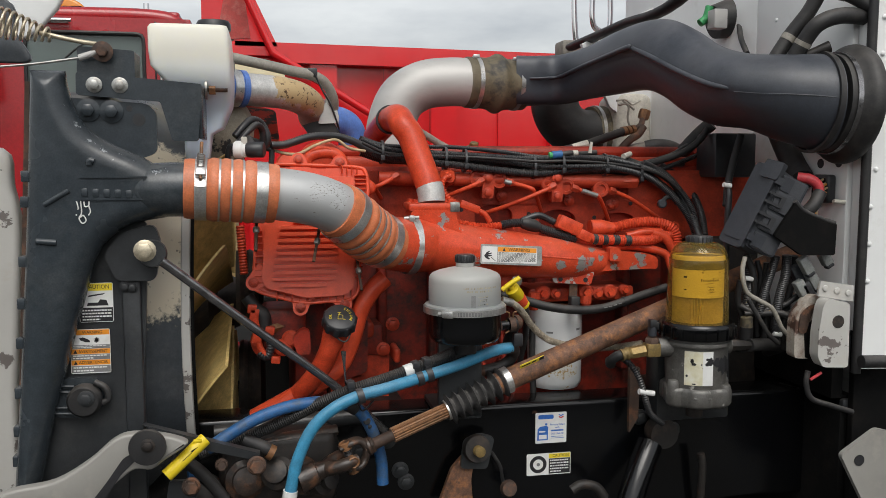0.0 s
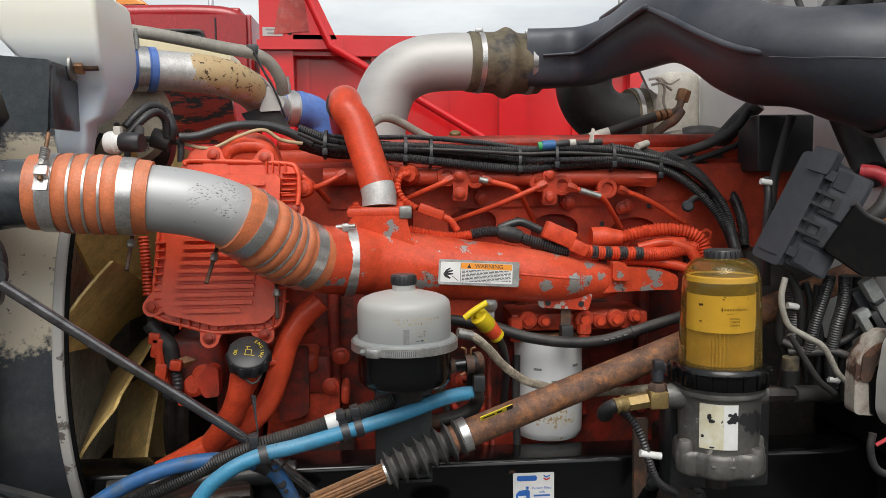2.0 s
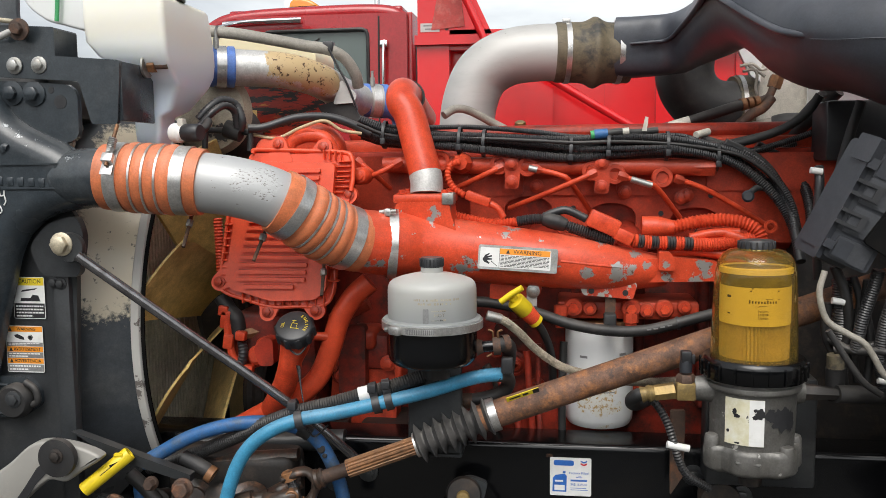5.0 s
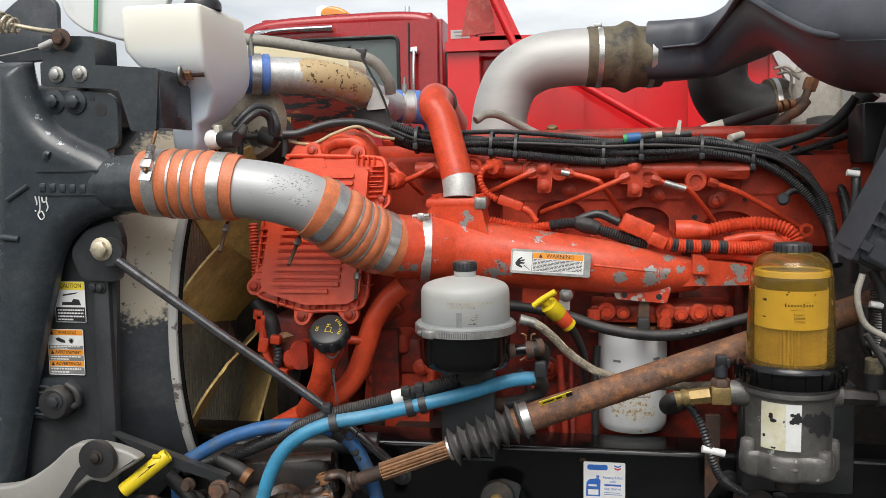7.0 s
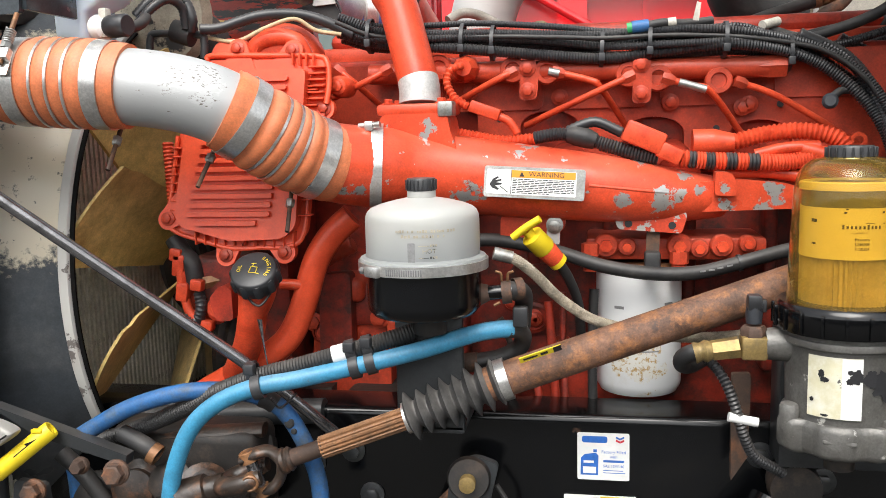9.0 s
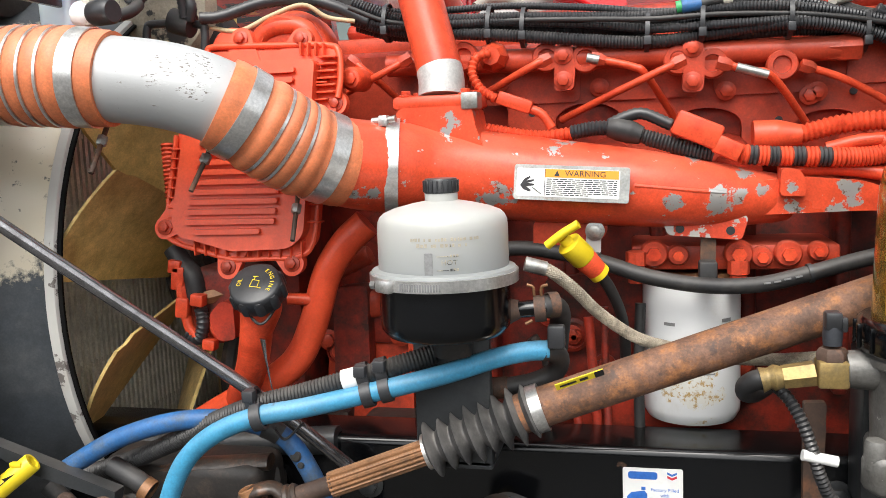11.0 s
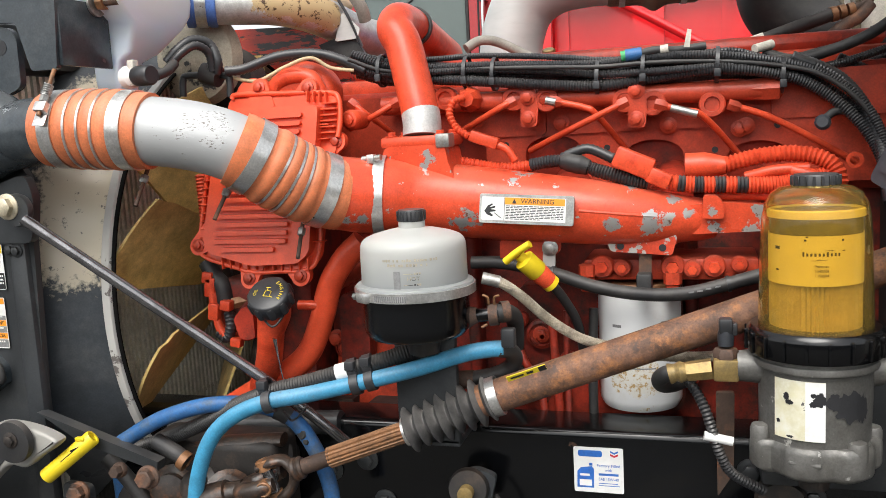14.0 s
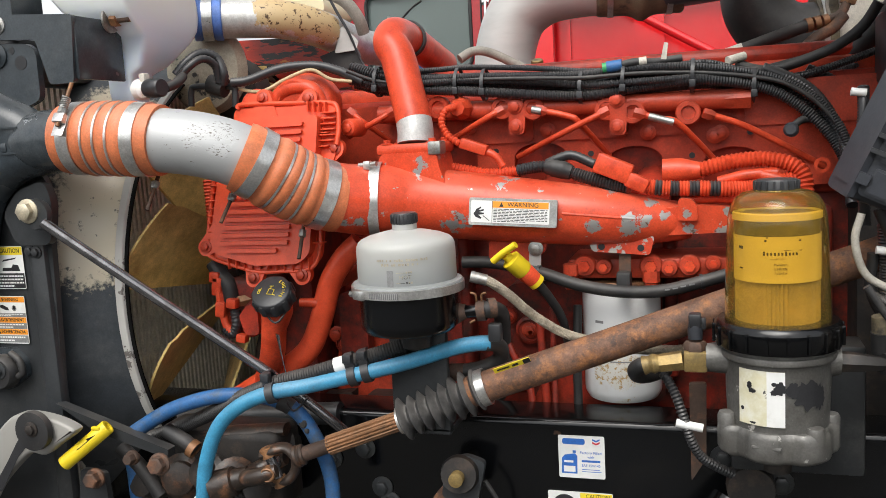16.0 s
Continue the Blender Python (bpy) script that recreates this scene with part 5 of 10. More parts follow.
rng = random.Random(31)
for z, d0, d1 in ((1.3386, -14, 44), (1.3322, -8, 34)):
    d = d0
    while d < d1:
        w = rng.uniform(0.0016, 0.0036)
        part("level_mark", plate(rect(-w / 2, -0.0019, w / 2, rng.uniform(0.0010, 0.0020)), 0.0003, on_bowl(d, z), 0), TAN, reservoir)
        d += math.degrees(w / 0.075) + rng.choice((0.7, 0.9, 3.2))
words("HOT", 0.0078, on_bowl(17.5, 1.3135), TAN, reservoir, width=0.017)
for z in (1.3204, 1.3054):
    part("level_mark", plate(rect(-0.0075, -0.0004, 0.0055, 0.0004), 0.0003, on_bowl(13, z), 0), TAN, reservoir)
    for k in range(3):
        part("level_mark", plate(rect(-0.0012, -0.0014, 0.0012, 0.0014), 0.0003, on_bowl(19 + 2.6 * k, z + 0.0004), 0), TAN, reservoir)
part("sight_window", plate(rounded(rect(-0.0046, 0.0, 0.0046, 0.027), 0.0012), 0.0005, on_bowl(0.5, 1.2972), 0), GREY_PRINT, reservoir)
part("mount_bracket", box((RX - 0.05, RY + 0.03, 1.045), (RX + 0.045, RY + 0.045, 1.2253), 0.004), BLACK, reservoir)
part("mount_foot", box((RX - 0.05, RY + 0.03, 1.0425), (RX + 0.045, 1.97, 1.056), 0.004), BLACK, reservoir)
part("bottom_port", lathe([(0.018, -0.030), (0.022, -0.030), (0.024, -0.01), (0.026, 0.0), (0.0, 0.0)], axis_matrix((RX + 0.005, RY + 0.01, 1.2216), (0, 0, 1)), 18), IRON, reservoir)
part("port_flare", tube([(0.504, 1.785, 1.2417), (0.515, 1.785, 1.2435), (0.525, 1.785, 1.2453)], [0.019, 0.014, 0.0105], 18), RUST_DARK, reservoir, "rust-brown flared port")
part("return_port", tube([(0.522, 1.785, 1.2444), (0.556, 1.787, 1.2471)], 0.0098, 18), RAIL_BLACK, reservoir)
single("return_elbow_hose", tube([(0.546, 1.786, 1.2455), (0.558, 1.795, 1.2465), (0.565, 1.815, 1.2405), (0.566, 1.84, 1.224), (0.56, 1.865, 1.18)], 0.0128, 18), RUBBER, "short black rubber elbow hose", "hose")
cl2 = thing("spring_hose_clamp", (0.549, 1.786, 1.2465), "rusty spring hose clamp on the return elbow", "hose clamp")
part("band", band((0.548, 1.787, 1.2455), (1, 0.1, 0.08), 0.0138, 0.013, 0.0016, 24), RUST_DARK, cl2)
part("rear_band", band((0.561, 1.798, 1.2475), (1, 0.5, 0.0), 0.0138, 0.012, 0.0016, 24), RUST_DARK, cl2)
for s in (-1, 1):
    q = Vector((0.546, 1.785, 1.2475))
    part("ear", tube([q + Vector((0.004 * s, -0.002, 0.014)), q + Vector((0.005 * s, -0.004, 0.024)), q + Vector((0.012 * s, -0.004, 0.027))], 0.0018, 8), RUST_SPLINE, cl2)
part("tab", tube([(0.54, 1.778, 1.2335), (0.532, 1.776, 1.2295)], 0.002, 8), RUST_SPLINE, cl2)

# ---- fuel water separator ----
SX, SY = 0.964, 1.765
sepa = thing("fuel_water_separator", (SX, SY, 1.06), "fuel filter with amber clear cover on a grey cast body", "fuel filter")
sm = axis_matrix((SX, SY, 0), (0, 0, 1))
part("clear_cover", lathe([(0.0672, 1.240), (0.0668, 1.265), (0.0635, 1.36), (0.0622, 1.380), (0.0585, 1.397), (0.0520, 1.408), (0.0425, 1.4145), (0.028, 1.4175), (0.028, 1.4145), (0.0415, 1.4115), (0.0500, 1.4055), (0.0560, 1.3955), (0.0596, 1.380), (0.0610, 1.36), (0.0642, 1.265), (0.0647, 1.240), (0.0672, 1.240)], sm, 64), AMBER, sepa, "amber clear plastic cover").visible_shadow = False
scap = part("vent_cap", lathe([(0.0, 1.413), (0.0268, 1.413), (0.0268, 1.428), (0.0250, 1.4305), (0, 1.4305)], sm, 32), PLASTIC, sepa)
for k in range(18):
    a = 2 * math.pi * k / 18
    part("grip_rib", box((-0.0018, -0.0016, 0), (0.0018, 0.0016, 0.0115), 0.0005, Matrix.Translation((SX + 0.0274 * math.cos(a), SY + 0.0274 * math.sin(a), 1.4175)) @ Matrix.Rotation(a, 4, "Z"), 1), PLASTIC, scap)
part("element_top", lathe([(0.0, 1.380), (0.0540, 1.380), (0.0545, 1.3835), (0.0515, 1.387), (0, 1.388)], sm, 48), ELEMENT_TOP, sepa, "brown olive top of the filter element")
part("element_rim", lathe([(0.0535, 1.3800), (0.0560, 1.3800), (0.0560, 1.3885), (0.0535, 1.3900), (0.0535, 1.3800)], sm, 56), STICKER_YELLOW, sepa, "thin yellow rim of the element")
part("element_core", lathe([(0.0530, 1.356), (0.0530, 1.3797), (0, 1.3797)], sm, 40), OLIVE, sepa, "olive core band of the element")
label_cyl = part("element_label", lathe([(0.0540, 1.3005), (0.0545, 1.3005), (0.0545, 1.3605), (0.0540, 1.3605), (0.0540, 1.3005)], sm, 56), STICKER_YELLOW, sepa, "yellow paper band on the element")
bm = bmesh.new()
loop_lo, loop_hi = [], []
for k in range(112):
    a = 2 * math.pi * k / 112
    r = 0.0536 if k % 2 else 0.0465
    loop_lo.append(bm.verts.new((SX + r * math.cos(a), SY + r * math.sin(a), 1.232)))
    loop_hi.append(bm.verts.new((SX + r * math.cos(a), SY + r * math.sin(a), 1.3)))
for k in range(112):
    bm.faces.new((loop_lo[k], loop_lo[(k + 1) % 112], loop_hi[(k + 1) % 112], loop_hi[k]))
part("pleats", bm, PLEAT, sepa, "yellow paper pleats", angle=10)


def wrap_bars(items, cx, cy, r, material, parent, name):
    """Small printed bars bent round an upright cylinder: (angle in degrees from the camera side, z, width, height)."""
    for ang, z, w, h in items:
        bm = bmesh.new()
        n = max(2, int(w / 0.004) + 1)
        prev = None
        for k in range(n + 1):
            a = radians(-90 + ang) + (k / n - 0.5) * w / r
            pair = (bm.verts.new((cx + r * math.cos(a), cy + r * math.sin(a), z - h / 2)), bm.verts.new((cx + r * math.cos(a), cy + r * math.sin(a), z + h / 2)))
            if prev:
                bm.faces.new((prev[0], pair[0], pair[1], prev[1]))
            prev = pair
        part(name, bm, material, parent)


OLIVE_PRINT = mat("olive_print", (0.10, 0.08, 0.03), 0.5, vary=0.05, bump=0.0)
wrap_bars([(-20 + 4.6 * k, 1.3385 + (0.0006 if k in (0, 6) else 0), 0.0023, 0.0056 if k in (0, 6) else 0.0036) for k in range(10)] + [(1, 1.3325, 0.012, 0.0007), (-8, 1.3315, 0.008, 0.0007), (10, 1.3435, 0.010, 0.0007), (27, 1.343, 0.003, 0.0012)], SX, SY, 0.0548, OLIVE_PRINT, label_cyl, "printed_mark")
for k, text in enumerate(("Patents", "5,540,908", "7,150,824")):
    a = radians(-90 + 1)
    words(text, 0.0046, frame_at((SX + 0.0550 * math.cos(a), SY + 0.0550 * math.sin(a), 1.3247 - 0.0056 * k), (-math.sin(a), math.cos(a), 0), (0, 0, 1)), OLIVE_PRINT, label_cyl, width=0.0155)
wrap_bars([(-18, 1.3555, 0.003, 0.0022), (-16, 1.3595, 0.003, 0.0016), (26, 1.3555, 0.003, 0.0022), (-56, 1.345, 0.008, 0.004), (-56, 1.318, 0.006, 0.002)], SX, SY, 0.0547, BLACK_PRINT, label_cyl, "printed_bar")
ring_part = part("lock_ring", lathe([(0.062, 1.2445), (0.0760, 1.2445), (0.0800, 1.241), (0.0815, 1.235), (0.0815, 1.215), (0.0795, 1.2105), (0.066, 1.210)], sm, 64), RAIL_BLACK, sepa, "glossy black ribbed lock ring")
for k in range(20):
    a = 2 * math.pi * (k + 0.3) / 20
    part("grip_rib", box((-0.002, -0.0026, 0), (0.002, 0.0026, 0.026), 0.0011, Matrix.Translation((SX + 0.0815 * math.cos(a), SY + 0.0815 * math.sin(a), 1.2125)) @ Matrix.Rotation(a + math.pi / 2, 4, "Z")), RAIL_BLACK, ring_part)
part("cast_body", lathe([(0.0, 1.095), (0.0645, 1.095), (0.0650, 1.104), (0.0668, 1.150), (0.0672, 1.188), (0.0690, 1.193), (0.0735, 1.1955), (0.0745, 1.199), (0.0735, 1.2035), (0.0700, 1.2045), (0.0700, 1.2095), (0.0, 1.2095)], sm, 48), CAST, sepa, "rough grey cast body")


def lobed(z0, z1, r, lobes):
    """A base casting with bolt lobes: (degrees, bulge, width in degrees)."""
    bm = bmesh.new()
    n = 120

    def reach(a):
        out = r
        for deg, bulge, wide in lobes:
            d = (math.degrees(a) - deg + 180) % 360 - 180
            out += bulge * max(0.0, 1 - (d / wide) ** 4)
        return out
    rows = []
    for z, k in ((z0, 0.90), (z0 + 0.004, 0.97), (z0 + 0.009, 1.0), (z1 - 0.008, 1.0), (z1 - 0.003, 0.975), (z1, 0.93)):
        rows.append([bm.verts.new((SX + k * reach(a) * math.cos(a), SY + k * reach(a) * math.sin(a), z)) for a in (2 * math.pi * i / n for i in range(n))])
    for p, q in zip(rows, rows[1:]):
        for i in range(n):
            bm.faces.new((p[i], p[(i + 1) % n], q[(i + 1) % n], q[i]))
    bm.faces.new(rows[0][::-1])
    bm.faces.new(rows[-1])
    return bm


part("cast_foot", lobed(1.062, 1.104, 0.0700, [(-158, 0.012, 16), (-108, 0.005, 20), (-52, 0.009, 24), (0, 0.008, 16), (60, 0.01, 18), (130, 0.01, 18)]), CAST, sepa, "rough grey lobed base casting")
for deg, r, top in ((-158, 0.071, 1.121), (-52, 0.068, 1.112), (0, 0.066, 1.115)):
    a = radians(deg)
    part("foot_bolt_boss", lathe([(0.0125, 1.09), (0.0125, top - 0.006), (0.0105, top - 0.001), (0.006, top), (0, top)], axis_matrix((SX + r * math.cos(a), SY + r * math.sin(a), 0), (0, 0, 1)), 16), CAST, sepa)
part("casting_step", box((-0.020, -0.0745, 1.083), (0.018, -0.066, 1.089), 0.0025, Matrix.Translation((SX, SY, 0)) @ Matrix.Rotation(radians(-14), 4, "Z")), CAST, sepa)
part("drain", lathe([(0, 1.03), (0.018, 1.03), (0.02, 1.056), (0.03, 1.064), (0, 1.064)], sm, 16), IRON, sepa)


def curved_label(cx, cy, r, a0, a1, z0, z1, material, parent, name):
    bm = bmesh.new()
    prev = None
    for k in range(15):
        a = radians(-90 + a0 + (a1 - a0) * k / 14)
        cur = [bm.verts.new((cx + r * math.cos(a), cy + r * math.sin(a), z)) for z in (z0, (z0 + z1) / 2, z1)]
        if prev:
            for j in range(2):
                bm.faces.new((prev[j], cur[j], cur[j + 1], prev[j + 1]))
        prev = cur
    return part(name, bm, material, parent)


body_label = curved_label(SX, SY, 0.0676, -48, 4, 1.1135, 1.1875, PAPER, sepa, "torn_label")
body_label["label"] = "torn faded cream label"
curved_label(SX, SY, 0.0679, -15, 4, 1.1140, 1.1870, WHITE_PRINT, sepa, "silver_strip")


def torn_patch(deg, z, w, h, seed, n=30):
    """A ragged black remnant bent round the body."""
    rng = random.Random(seed)
    bm = bmesh.new()
    r = 0.0683
    mid = bm.verts.new((SX + r * math.cos(radians(deg - 90)), SY + r * math.sin(radians(deg - 90)), z))
    rim = []
    for i in range(n):
        a = 2 * math.pi * i / n
        k = rng.uniform(0.72, 1.08)
        b = radians(deg - 90) + w * k * math.cos(a) / r
        rim.append(bm.verts.new((SX + r * math.cos(b), SY + r * math.sin(b), z + h * k * math.sin(a))))
    for i in range(n):
        bm.faces.new((mid, rim[i], rim[(i + 1) % n]))
    part("black_smear", bm, BLACK_PRINT, sepa)


for spec in ((30, 1.156, 0.021, 0.021, 1), (12, 1.163, 0.009, 0.012, 2), (44, 1.152, 0.010, 0.019, 3), (-1, 1.166, 0.008, 0.009, 4), (-7, 1.160, 0.006, 0.004, 5), (-7, 1.171, 0.004, 0.003, 6), (-34, 1.167, 0.004, 0.006, 7), (-31, 1.160, 0.006, 0.0035, 8), (-43, 1.134, 0.003, 0.003, 9), (-30, 1.117, 0.005, 0.0016, 10)):
    torn_patch(*spec)
for side, out in ((-1, 0.092), (1, 0.078)):
    part("side_port", tube([(SX + side * 0.05, SY, 1.188), (SX + side * out, SY, 1.187)], [0.024, 0.0195], 18), CAST, sepa)
brass = thing("brass_fuel_fitting", (0.849, 1.762, 1.186), "dull brass elbow fitting with hex nut", "pipe fitting")
bz = (0.861, 1.762, 1.184)
part("elbow_block", box((bz[0] - 0.0185, bz[1] - 0.015, bz[2] - 0.0145), (bz[0] + 0.0125, bz[1] + 0.015, bz[2] + 0.0145), 0.003), BRASS, brass)
part("hex_nut", tube([(bz[0] - 0.02, bz[1], bz[2] - 0.001), (bz[0] - 0.052, bz[1], bz[2] - 0.006)], [0.0140, 0.0130], 6, 2), BRASS, brass, angle=20)
part("barb", tube([(bz[0] - 0.052, bz[1], bz[2] - 0.006), (bz[0] - 0.060, bz[1], bz[2] - 0.007), (bz[0] - 0.066, bz[1], bz[2] - 0.008), (bz[0] - 0.074, bz[1], bz[2] - 0.010)], [0.0115, 0.0145, 0.0115, 0.0140], 20, 4), BRASS, brass)
part("top_plug", lathe([(0.0, 0), (0.0155, 0), (0.0165, 0.008), (0.013, 0.013), (0, 0.013)], axis_matrix((bz[0] - 0.003, bz[1], bz[2] + 0.0140), (0, 0, 1)), 6), RUST_DARK, brass, "rusty hex plug")
sw = thing("sensor_connector", (bz[0] - 0.003, bz[1], bz[2] + 0.03), "black electrical connector on the fuel fitting", "connector")
part("sensor_stem", lathe([(0.0095, 0.0), (0.0105, 0.012), (0.0095, 0.020), (0.0, 0.020)], axis_matrix((bz[0] - 0.003, bz[1], bz[2] + 0.030), (0, 0, 1)), 14), GREY_PLASTIC, sw)
part("plug_body", box((bz[0] - 0.0115, bz[1] - 0.009, bz[2] + 0.046), (bz[0] + 0.0055, bz[1] + 0.009, bz[2] + 0.066), 0.003), PLASTIC, sw)
part("latch", box((bz[0] + 0.0045, bz[1] - 0.005, bz[2] + 0.044), (bz[0] + 0.0115, bz[1] + 0.005, bz[2] + 0.060), 0.002), PLASTIC, sw)
single("fuel_line_elbow", tube([(bz[0] - 0.067, bz[1], bz[2] - 0.009), (bz[0] - 0.078, bz[1] + 0.003, bz[2] - 0.011), (bz[0] - 0.087, bz[1] + 0.014, bz[2] - 0.021), (bz[0] - 0.085, bz[1] + 0.032, bz[2] - 0.034), (bz[0] - 0.072, bz[1] + 0.06, bz[2] - 0.042), (bz[0] - 0.050, bz[1] + 0.12, bz[2] - 0.050)], 0.0110, 18), RUBBER, "black rubber fuel hose bending down", "hose")
single("sensor_loom", loom([(0.806, 1.80, 1.158), (0.818, 1.785, 1.148), (0.830, 1.773, 1.128), (0.840, 1.766, 1.100), (0.850, 1.766, 1.066), (0.866, 1.778, 1.035), (0.905, 1.8, 1.005)], 0.0074, 0.0052, 0.2), CONDUIT, "black corrugated loom hanging beside the fuel filter", "cable")
single("loom_tag", tube([(0.830, 1.762, 1.092), (0.866, 1.764, 1.085)], 0.0062, 12), WHITE_PRINT, "white tape tag on a loom", "cable tag")
part("right_fitting", tube([(SX + 0.074, SY, 1.186), (SX + 0.100, SY, 1.185), (SX + 0.135, SY + 0.005, 1.182)], [0.015, 0.013, 0.009], 6), IRON, sepa)
single("fuel_outlet_hose", tube([(SX + 0.130, SY + 0.004, 1.182), (SX + 0.18, SY + 0.02, 1.178), (SX + 0.26, SY + 0.08, 1.16), (SX + 0.30, SY + 0.2, 1.12)], 0.0145, 14), RUBBER, "black rubber fuel hose leaving the filter", "hose")
single("filter_mount_bracket", plate(rounded([(0.846, 1.123), (0.871, 1.124), (0.869, 1.007), (0.847, 0.971)], 0.004), 0.012, facing(1.86), 0.002), RUST_DARK, "rusty steel bracket carrying the fuel filter", "bracket")
single("filter_mount_plate", box((SX - 0.06, 1.828, 1.0), (SX + 0.12, 1.893, 1.19), 0.006), BLACK, "black steel mounting plate behind the fuel filter", "bracket")

# ---- oil filter ----
FXC, FYC = 0.730, 2.04
ofil = thing("spin_on_filter", (FXC, FYC, 1.03), "white spin-on filter can with rust stains", "filter")
om = axis_matrix((FXC, FYC, 0), (0, 0, 1))
part("can", lathe([(0, 1.043), (0.05, 1.042), (0.060, 1.045), (0.0655, 1.055), (0.0660, 1.061), (0.0660, 1.240), (0.064, 1.245), (0, 1.245)], om, 56), FILTER_WHITE, ofil)
part("rim", lathe([(0.066, 1.240), (0.0675, 1.242), (0.0675, 1.250), (0.066, 1.252), (0, 1.252)], om, 56), RUST_SPLINE, ofil)
wrap_bars([(12, 1.160, 0.040, 0.009), (8, 1.1485, 0.03, 0.0014), (-30, 1.185, 0.012, 0.0045), (-24, 1.185, 0.006, 0.0045), (40, 1.19, 0.016, 0.005), (12, 1.118, 0.030, 0.0022), (-4, 1.118, 0.020, 0.0022)], FXC, FYC, 0.0664, GREY_PRINT, ofil, "printed_bar")
single("hose_bracket_strap", plate(rounded([(0.738, 1.327), (0.757, 1.327), (0.755, 1.252), (0.736, 1.252)], 0.004), 0.004, facing(1.958), 0.001), RUST_DARK, "rusty strap that carries a black hose", "bracket")
single("strap_clamp", box(tuple(a + b for a, b in zip((0.734, 1.945, 1.236), (0, -0.012, 0))), tuple(a + b for a, b in zip((0.757, 1.945, 1.277), (0, 0.014, 0))), 0.004), RUBBER, "black rubber clamp on a hose", "clamp")
FH = [(0.474, 1.955, 1.293), (0.526, 1.955, 1.292), (0.606, 1.945, 1.277), (0.674, 1.935, 1.257), (0.745, 1.93, 1.247), (0.809, 1.93, 1.249), (0.866, 1.935, 1.262), (0.922, 1.945, 1.276), (0.985, 1.96, 1.289)]
fuel = thing("fuel_hose", FH[4], "smooth black rubber hose in front of the filter", "hose")
part("hose", tube(FH, 0.0102, 18), RUBBER, fuel)
for a, b in (((0.606, 1.945, 1.277), (1, -0.12, -0.22)), ((0.866, 1.935, 1.262), (1, 0.1, 0.2))):
    part("cable_tie", band(a, b, 0.0106, 0.005, 0.0016, 20), PLASTIC, fuel)
for at, tilt in (((0.814, 1.919, 1.252), 6), ((0.826, 1.919, 1.254), 8), ((0.838, 1.92, 1.257), 10), ((0.851, 1.921, 1.26), 12)):
    part("print_dash", box((-0.004, -0.0004, -0.001), (0.004, 0.0012, 0.001), 0, Matrix.Translation(at) @ Matrix.Rotation(radians(-tilt), 4, "Y")), GREY_PRINT, fuel)
braid = thing("braided_hose", (0.593, 1.84, 1.244), "grey braided steel hose sagging behind the shaft", "hose")
BR = [(0.53, 1.8, 1.296), (0.554, 1.805, 1.289), (0.582, 1.82, 1.265), (0.613, 1.845, 1.228), (0.654, 1.87, 1.194), (0.694, 1.885, 1.178), (0.751, 1.895, 1.163), (0.817, 1.88, 1.166), (0.871, 1.84, 1.181)]
part("braid", tube(BR, 0.0070, 16), LINEN, braid)


def braiding(pts, r, strands, pitch):
    """Wires wound both ways round a hose."""
    line = even(spline(pts, 10), 0.004)
    bm = bmesh.new()
    for hand in (-1, 1):
        for s in range(strands):
            wire = []
            for i, q in enumerate(line):
                t = (line[min(i + 1, len(line) - 1)] - line[max(i - 1, 0)]).normalized()
                u = t.cross(Vector((0, 0, 1))).normalized()
                a = hand * 2 * math.pi * i * 0.004 / pitch + 2 * math.pi * s / strands
                wire.append(q + (u * math.cos(a) + u.cross(t) * math.sin(a)) * r)
            sweep(wire, 0.0006, 4, caps=False, bm=bm)
    return bm


tagged(part("wire_braid", braiding(BR, 0.0071, 12, 0.042), LINEN, braid), kind="stuff")
part("ferrule", tube([(0.53, 1.8, 1.296), (0.554, 1.805, 1.289)], 0.0088, 18), ZINC, braid)

# ---- dipstick and oil cap ----
dip = thing("oil_dipstick", (0.612, 1.91, 1.265), "yellow plastic oil dipstick with t-handle", "dipstick")
da, db = Vector((0.568, 1.875, 1.317)), Vector((0.61, 1.905, 1.268))
dd = (db - da).normalized()
part("handle", tube([Vector((0.549, 1.868, 1.308)), Vector((0.567, 1.866, 1.322)), Vector((0.588, 1.864, 1.335))], 0.0075, 14, flat=0.75), YELLOW, dip)
part("stem", sweep([da, da + dd * 0.02], 0.008, 14), YELLOW, dip)
part("body", lathe([(0.0125, 0.0), (0.0165, 0.002), (0.0165, 0.030), (0.014, 0.034), (0, 0.034)], axis_matrix(da + dd * 0.010, dd), 24), YELLOW, dip)
part("red_seal", lathe([(0.0145, 0), (0.0155, 0.004), (0.0135, 0.026), (0.0, 0.026)], axis_matrix(da + dd * 0.042, dd), 22), RED, dip)
part("yellow_base", lathe([(0.0138, 0), (0.0138, 0.008), (0.0, 0.008)], axis_matrix(da + dd * 0.066, dd), 22), YELLOW, dip)
part("tube", tube([da + dd * 0.072, (0.625, 1.93, 1.238), (0.638, 1.98, 1.186), (0.64, 2.03, 1.106), (0.638, 2.05, 1.02)], 0.0075, 14), RUBBER, dip)
tabm = facing(1.947)
single("dipstick_tab", plate(rounded([(0.591, 1.286), (0.611, 1.286), (0.612, 1.325), (0.593, 1.325)], 0.006), 0.004, tabm, 0.001), ALU, "bare metal tab bolted beside the dipstick", "bracket")
part("bolt", bolt((0.604, 1.942, 1.317), r=0.0085, h=0.008), ZINC, engine)

